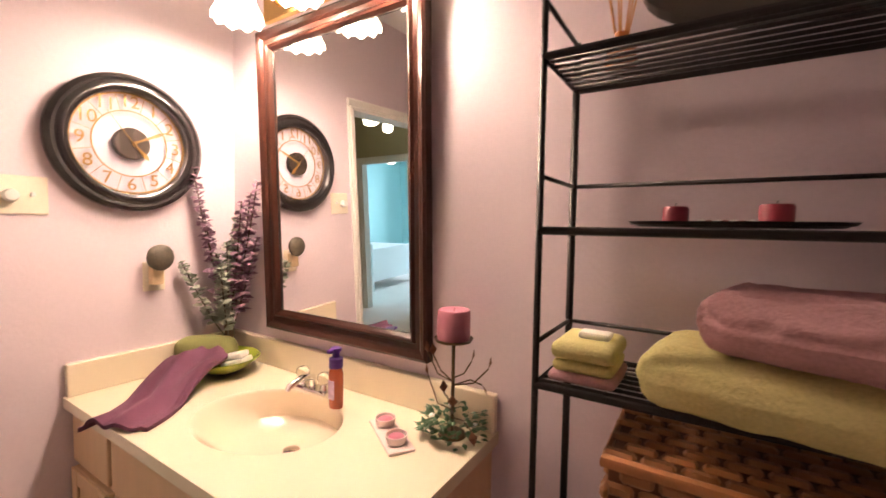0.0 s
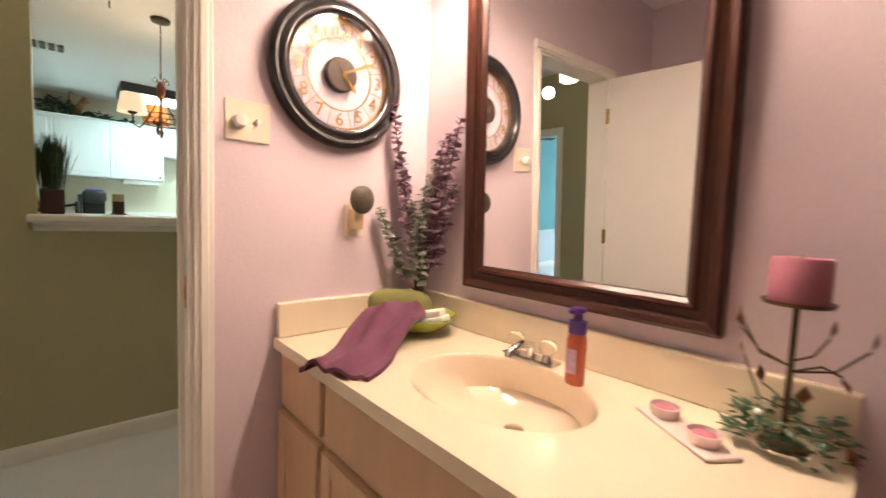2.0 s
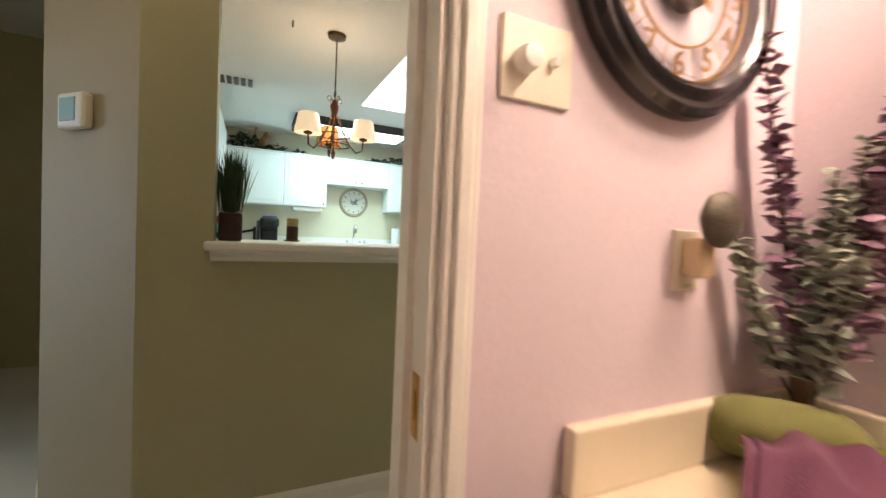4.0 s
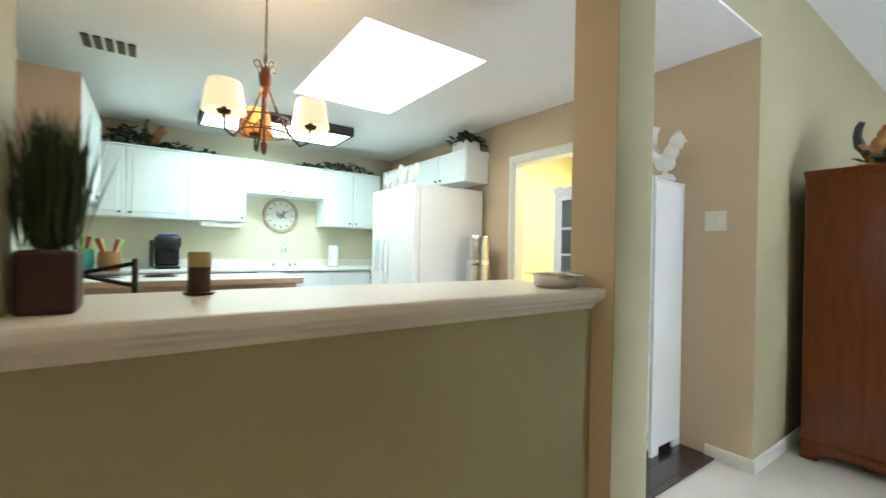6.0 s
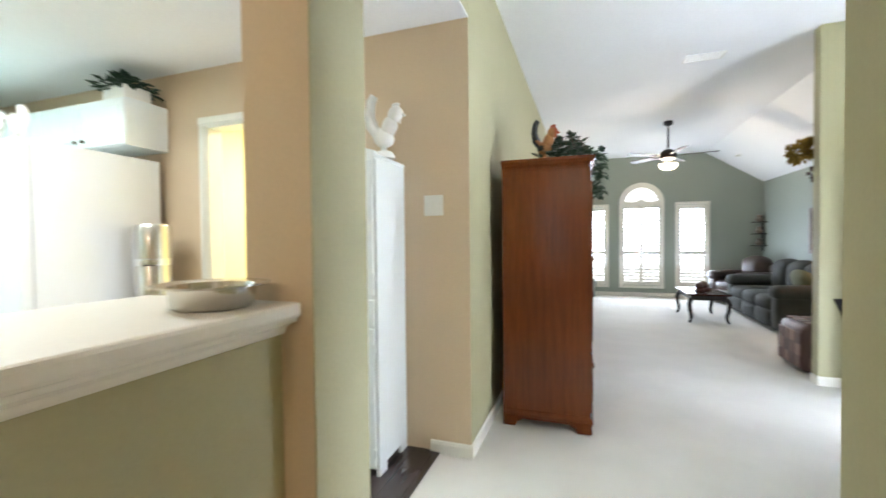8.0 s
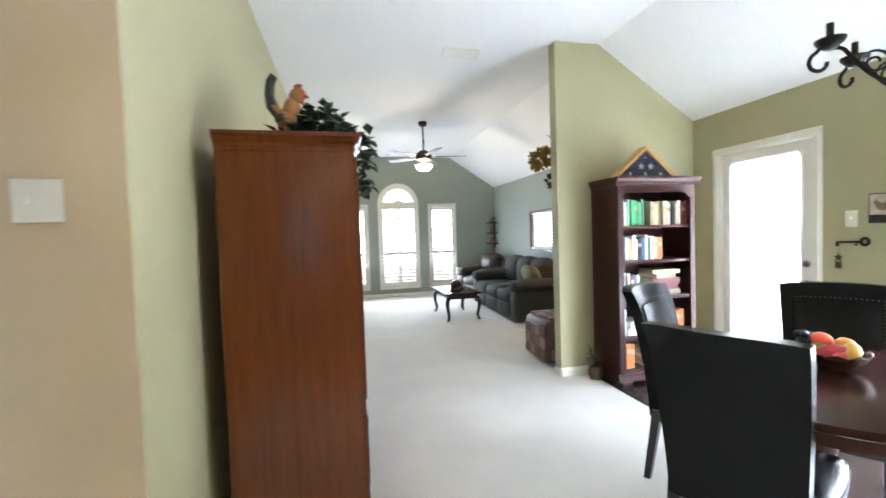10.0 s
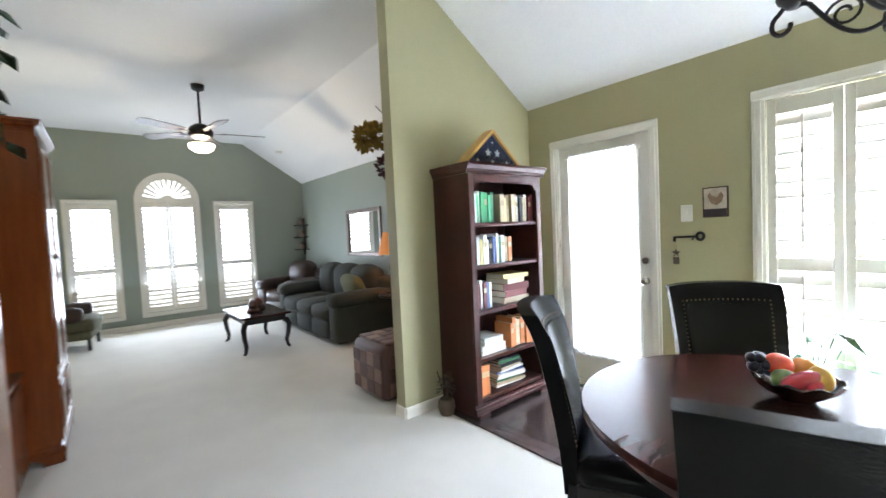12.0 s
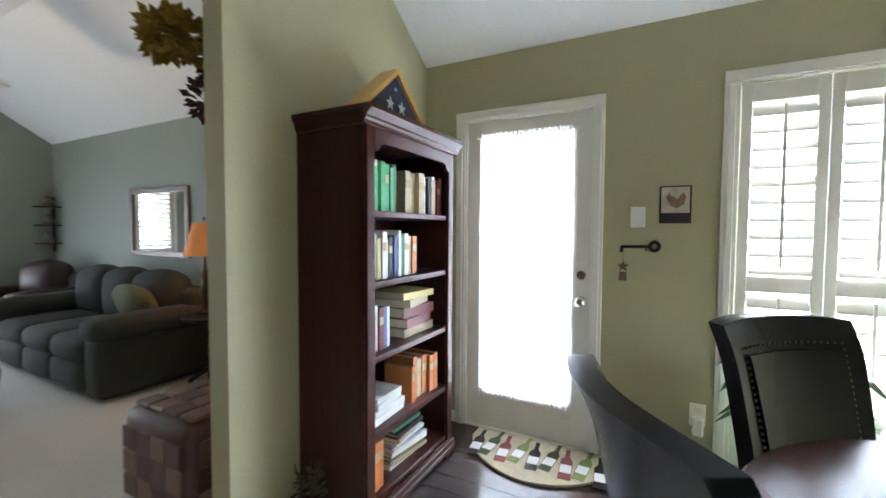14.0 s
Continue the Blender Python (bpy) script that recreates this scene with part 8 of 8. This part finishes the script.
part("wick", rod((0, 0, 0.344), (0.001, 0, 0.356), 0.001, 5), BLACK, cs2)
for i, (a, r, z0, z1) in enumerate(((10, 0.10, 0.14, 0.20), (35, 0.08, 0.14, 0.14), (190, 0.075, 0.15, 0.22), (160, 0.09, 0.15, 0.20), (200, 0.07, 0.07, 0.16), (150, 0.05, 0.08, 0.10), (330, 0.10, 0.05, 0.055), (20, 0.05, 0.16, 0.21), (300, 0.05, 0.06, 0.10))):
    ca, sa = math.cos(radians(a)), math.sin(radians(a))
    br = part("branch", tube([(0, 0, z0), (r * 0.6 * ca, r * 0.6 * sa, z0 + 0.015), (r * ca, r * sa, z1)], 0.0022, 5), BRONZE, cs2)
    bm = bmesh.new()
    leaf_bm(bm, (r * ca, r * sa, z1), (0.25 * ca, 0.25 * sa, 0.9 if z1 > z0 + 0.01 else -0.4), (ca + 0.01, sa, 0.2), 0.036, 0.014, 0.1)
    bmesh.ops.solidify(bm, geom=bm.faces[:], thickness=0.002)
    part("metal_leaf", bm, bpy.data.materials["copper_leaf"] if "copper_leaf" in bpy.data.materials else mat("copper_leaf", (0.20, 0.09, 0.05), 0.5, 0.3, scale=30, vary=0.4), br)
wr = thing("ivy_wreath", pose(-0.305, 1.085, CZ), "ring of green artificial ivy with tiny white blooms", "plant")
bm = bmesh.new()
for i in range(170):
    a = rng.uniform(0, 6.28)
    r = rng.uniform(0.045, 0.085)
    p = (r * math.cos(a), r * math.sin(a) * 0.9, rng.uniform(0.005, 0.07))
    leaf_bm(bm, p, (math.cos(a) + rng.uniform(-0.7, 0.7), math.sin(a) + rng.uniform(-0.7, 0.7), rng.uniform(-0.1, 0.7)), (0, 0, 1), rng.uniform(0.02, 0.034), 0.008)
part("leaves", bm, LEAF, wr)
for i in range(14):
    a = i * 2.1
    part("bloom", blob(0.006, 0.006, 0.005, 0.2), STARW, wr).matrix_basis = pose(0.068 * math.cos(a), 0.062 * math.sin(a), 0.045 + 0.012 * (i % 3))

# ---- towel rack ----
RX0, RX1, RYF, RYB = -0.01, 0.93, 0.905, 1.14
rk = thing("wire_rack", pose(0, 0, 0), "tall dark iron wire rack with slatted shelves", "rack")
for x in (RX0, RX1):
    part("side_frame", tube([(x, RYF, 0.0), (x, RYF, 1.845)], 0.007, 8), IRON, rk)
    part("side_frame", tube([(x, RYB, 0.0), (x, RYB, 1.845)], 0.009, 8), IRON, rk)
    for z in (1.84, 1.51, 1.185):
        part("side_bar", rod((x, RYF, z), (x, RYB, z), 0.005), IRON, rk)
for z in (1.51, 1.185, 0.62):
    part("back_bar", rod((RX0, RYB, z), (RX1, RYB, z), 0.005), IRON, rk)
for z in (1.735, 1.405, 1.10, 0.72, 0.2):
    part("shelf_rim", tube([(RX0, RYF, z), (RX1, RYF, z), (RX1, RYB, z), (RX0, RYB, z)], 0.008, 8, closed=True), IRON, rk)
    for k in range(7):
        y = RYF + (RYB - RYF) * (k + 1) / 8
        part("shelf_wire", rod((RX0, y, z), (RX1, y, z), 0.0045, 6), IRON, rk)


def terry(name, c):
    return mat(name, c, 0.97, scale=16, vary=0.2, bump=1.0, bscale=170, fine=0.3)


LIME, MAUVE = terry("lime_terry", (0.40, 0.36, 0.15)), terry("mauve_terry", (0.34, 0.185, 0.195))


def folded(x0, y0, z0, x1, y1, z1, layers, r, wob=0.006, ribs=False):
    bm = bmesh.new()
    h = (z1 - z0) / layers
    for k in range(layers):
        cushion(x0 + wob * (k % 2), y0 + wob * ((k + 1) % 2), z0 + k * h, x1, y1, z0 + (k + 1) * h - 0.001, min(r, h * 0.48), 0.006, bm)
    bmesh.ops.subdivide_edges(bm, edges=[e for e in bm.edges if e.calc_length() > 0.012], cuts=2, use_grid_fill=True)
    bmesh.ops.subdivide_edges(bm, edges=[e for e in bm.edges if e.calc_length() > 0.012], cuts=2, use_grid_fill=True)
    for v in bm.verts:
        v.co += 0.0022 * noise.noise_vector(v.co * 90) + 0.004 * noise.noise_vector(v.co * 14)
    if ribs:
        for cuts in (2, 1):
            bmesh.ops.subdivide_edges(bm, edges=[e for e in bm.edges if e.calc_length() > 0.008], cuts=cuts, use_grid_fill=True)
        bm.normal_update()
        for v in bm.verts:
            fade = max(0.0, min(1.0, (x0 + 0.42 - v.co.x) / 0.2)) * max(0.0, min(1.0, (v.co.z - z0 - 0.03) / 0.03))
            v.co += v.normal * 0.004 * fade * math.sin((v.co.y - v.co.z) * 2 * math.pi / 0.021)
    for f in bm.faces:
        f.smooth = True
    return bm


t1 = thing("bath_towel", pose(0.165, 0.865, 0, 0, 0, -8), "thick folded lime-green bath towel on the rack", "towel", "folded towels")
part("folded_towel", folded(0, 0, 1.110, 0.72, 0.26, 1.213, 1, 0.052), LIME, t1)
t2 = thing("bath_towel", pose(0.248, 0.868, 0, 0, 0, -14), "folded mauve ribbed bath towel on the green one", "towel", "folded towels")
part("folded_towel", folded(0, 0, 1.215, 0.64, 0.24, 1.313, 1, 0.042, ribs=True), MAUVE, t2)
for z, c, h, w, nm in ((1.110, MAUVE, 0.018, 0.0, "mauve"), (1.129, LIME, 0.022, 0.006, "olive"), (1.152, LIME, 0.036, 0.002, "lime-green")):
    wsh = thing("washcloth", pose(0, 0, 0), f"folded {nm} washcloth in a small stack", "towel", "washcloths")
    part("folded_cloth", cushion(0.01 + w, 0.92 + w, z, 0.135 - w, 1.07, z + h, h * 0.42, 0.004), c, wsh)
so = thing("guest_soap", pose(0.085, 0.99, 1.189), "small pale wrapped soap on the washcloths", "soap")
part("soap_bar", boxes((-0.03, -0.02, 0, 0.03, 0.02, 0.014), bevel=0.005), bpy.data.materials["white_soap"], so)
# wicker basket
WICK = mat("brown_wicker", (0.26, 0.11, 0.04), 0.5, scale=30, vary=0.4, rand=0.5)
wb = thing("wicker_basket", pose(0.13, 0.865, 0.732), "rectangular brown wicker basket with a woven lid", "basket")
part("basket_core", boxes((0.008, 0.008, 0, 0.712, 0.262, 0.284)), mat("dark_weave", (0.12, 0.05, 0.02), 0.8), wb)
strip = None
for j in range(10):
    for i in range(24):
        if (i + j) % 2 == 0:
            x, z = 0.005 + 0.03 * i, 0.006 + 0.0265 * j
            if strip is None:
                strip = part("weave_strip", boxes((-0.009, -0.006, 0, 0.045, 0.008, 0.0235), bevel=0.006, seg=1), WICK, wb)
                strip.matrix_basis = pose(x, 0.004, z)
            else:
                share(strip, wb, x, 0.004, z)
for i in range(24):
    for j in range(8):
        if (i + j) % 2 == 0:
            share(strip, wb, 0.005 + 0.03 * i, 0.01 + 0.033 * j, 0.286, -90, 0, 0)
for j in range(10):
    for i in range(9):
        if (i + j) % 2 == 0:
            share(strip, wb, 0.004, 0.265 - 0.03 * i, 0.006 + 0.0265 * j, 0, 0, -90)
part("basket_rim", tube([(0, 0, 0.278), (0.72, 0, 0.278), (0.72, 0.27, 0.278), (0, 0.27, 0.278)], 0.012, 8, closed=True), WICK, wb)
# tray with votives, diffuser, sign
ty = thing("votive_tray", pose(0.30, 0.99, 1.4135), "dark oval metal tray on the rack shelf", "tray")
bm = lathe([(0, 0), (0.9, 0.002), (1.0, 0.010), (1.02, 0.012), (0.98, 0.006), (0, 0.004)], 40)
for v in bm.verts:
    v.co.x, v.co.y = v.co.x * 0.16, v.co.y * 0.07
part("tray_body", bm, IRON, ty)
REDW = mat("deep_red_wax", (0.22, 0.012, 0.03), 0.45)
for x, r, h in ((0.216, 0.021, 0.034), (0.36, 0.024, 0.036)):
    vo = thing("votive_candle", pose(x, 0.985, 1.4185), "deep red votive candle on the tray", "candle", "votive candles")
    part("wax", lathe([(0, 0), (r, 0), (r, h - 0.004), (r - 0.003, h), (r * 0.5, h - 0.005), (0, h - 0.006)], 24), REDW, vo)
    part("wick", rod((0, 0, h - 0.006), (0, 0, h + 0.006), 0.001, 5), BLACK, vo)
for i in range(7):
    pb = tagged(solid("decor_pebble", blob(0.008, 0.007, 0.005, 0.2), CHINA[1 if i % 2 else 0]), "small red or white pebble on the tray", "pebble", "tray pebbles")
    pb.matrix_world = pose(0.255 + 0.012 * i, 0.975 + 0.012 * (i % 3), 1.424)
jr = thing("candle_jar", pose(0.54, 1.02, 1.4135), "red jar candle with a steel lid on the rack", "candle")
part("jar", lathe([(0, 0), (0.035, 0), (0.038, 0.01), (0.038, 0.075), (0, 0.075)], 24), REDW, jr)
part("lid", lathe([(0, 0.076), (0.036, 0.076), (0.036, 0.095), (0, 0.097)], 24), STEEL, jr)
df = thing("reed_diffuser", pose(0.10, 1.06, 1.7435), "small glass diffuser with amber reeds on the top shelf", "diffuser")
part("bottle", lathe([(0, 0), (0.03, 0), (0.032, 0.01), (0.03, 0.04), (0.014, 0.055), (0.014, 0.07), (0, 0.07)], 20), mat("amber_oil", (0.45, 0.16, 0.05), 0.1, coat=0.6), df)
for i in range(7):
    a = i * 0.9
    part("reed", rod((0.004 * math.cos(a), 0.004 * math.sin(a), 0.02), (0.05 * math.cos(a), 0.035 * math.sin(a), 0.26), 0.002, 5), mat("reed", (0.60, 0.28, 0.10), 0.7) if "reed" not in bpy.data.materials else bpy.data.materials["reed"], df)
sg = thing("oval_sign", pose(0.595, 0.975, 1.746, -12, 0, 0), "dark oval wooden sign with faded lettering on the top shelf", "sign")
pts = [(0.455 * math.copysign(abs(math.cos(k * math.pi / 20)) ** 0.6, math.cos(k * math.pi / 20)), 0.13 + 0.13 * math.sin(k * math.pi / 20)) for k in range(40)]
part("sign_board", prism(pts, 0.03), mat("dark_sign", (0.030, 0.022, 0.016), 0.6, scale=10, vary=0.3), sg)
part("sign_panel", prism([(x * 0.86, 0.13 + (z - 0.13) * 0.70) for x, z in pts], 0.004), mat("olive_sign_panel", (0.10, 0.085, 0.04), 0.6, scale=10, vary=0.3), sg).matrix_basis = pose(0, -0.004, 0)
for i, (x, w, h) in enumerate(((-0.20, 0.05, 0.05), (-0.13, 0.05, 0.03), (-0.07, 0.04, 0.04), (-0.01, 0.05, 0.03), (0.06, 0.04, 0.045), (0.13, 0.05, 0.03), (0.20, 0.05, 0.04))):
    part("lettering_bar", boxes((x * 1.25, -0.006, 0.12 - h / 2, x * 1.25 + w, -0.004, 0.12 + h / 2)), mat("faded_ink", (0.04, 0.03, 0.02), 0.7) if "faded_ink" not in bpy.data.materials else bpy.data.materials["faded_ink"], sg)
# hooks on the south wall
hk = thing("robe_hook", pose(-0.55, -1.0, 1.62, 0, 0, 180), "dark double robe hook on the bathroom wall", "hook")
part("hook_plate", boxes((-0.03, -0.008, -0.05, 0.03, -0.001, 0.05), bevel=0.004), IRON, hk)
for x in (-0.015, 0.015):
    part("prong", tube([(x, -0.008, -0.02), (x, -0.04, -0.035), (x * 2, -0.06, 0.0)], 0.006, 8), IRON, hk)

# ---- plank floors ----
def planks(parent, x0, x1, y0, y1, w, seed, z=0.0045):
    r = random.Random(seed)
    lens = {}
    x = x0
    while x < x1 - 0.02:
        ww = min(w, x1 - x)
        y = y0 - r.uniform(0, 0.9)
        while y < y1:
            a, b = max(y, y0), min(y + 1.2, y1)
            if b - a > 0.03:
                key = (round(ww, 3), round(b - a, 2))
                if key not in lens:
                    me = bpy.data.meshes.new("plank")
                    bm = boxes((0.0012, 0.0012, -0.004, ww - 0.0012, b - a - 0.0012, 0.003))
                    bm.to_mesh(me)
                    bm.free()
                    me.materials.append(PLANK)
                    lens[key] = me
                ob = new("plank", lens[key])
                ob.parent = parent
                ob.matrix_basis = pose(x, a, z)
            y += 1.2
        x += w


fd2 = thing("floor_dining", pose(0, 0, 0), "dark laminate plank floor by the garden door", "floor", kind="structure")
part("floor_bed", boxes((0.03, 2.05, -0.001, EASTX, STUBY, 0.002)), BLACK, fd2)
planks(fd2, 0.03, EASTX, 2.05, STUBY, 0.127, 3)
part("edge_strip", boxes((0.018, 2.05, -0.001, 0.034, STUBY, 0.009), bevel=0.002, seg=1), PLANK, fd2)
fk = thing("floor_kitchen", pose(0, 0, 0), "dark laminate plank floor in the kitchen", "floor", kind="structure")
planks(fk, -4.6, -3.04, KS, TANY, 0.127, 5, 0.0085)
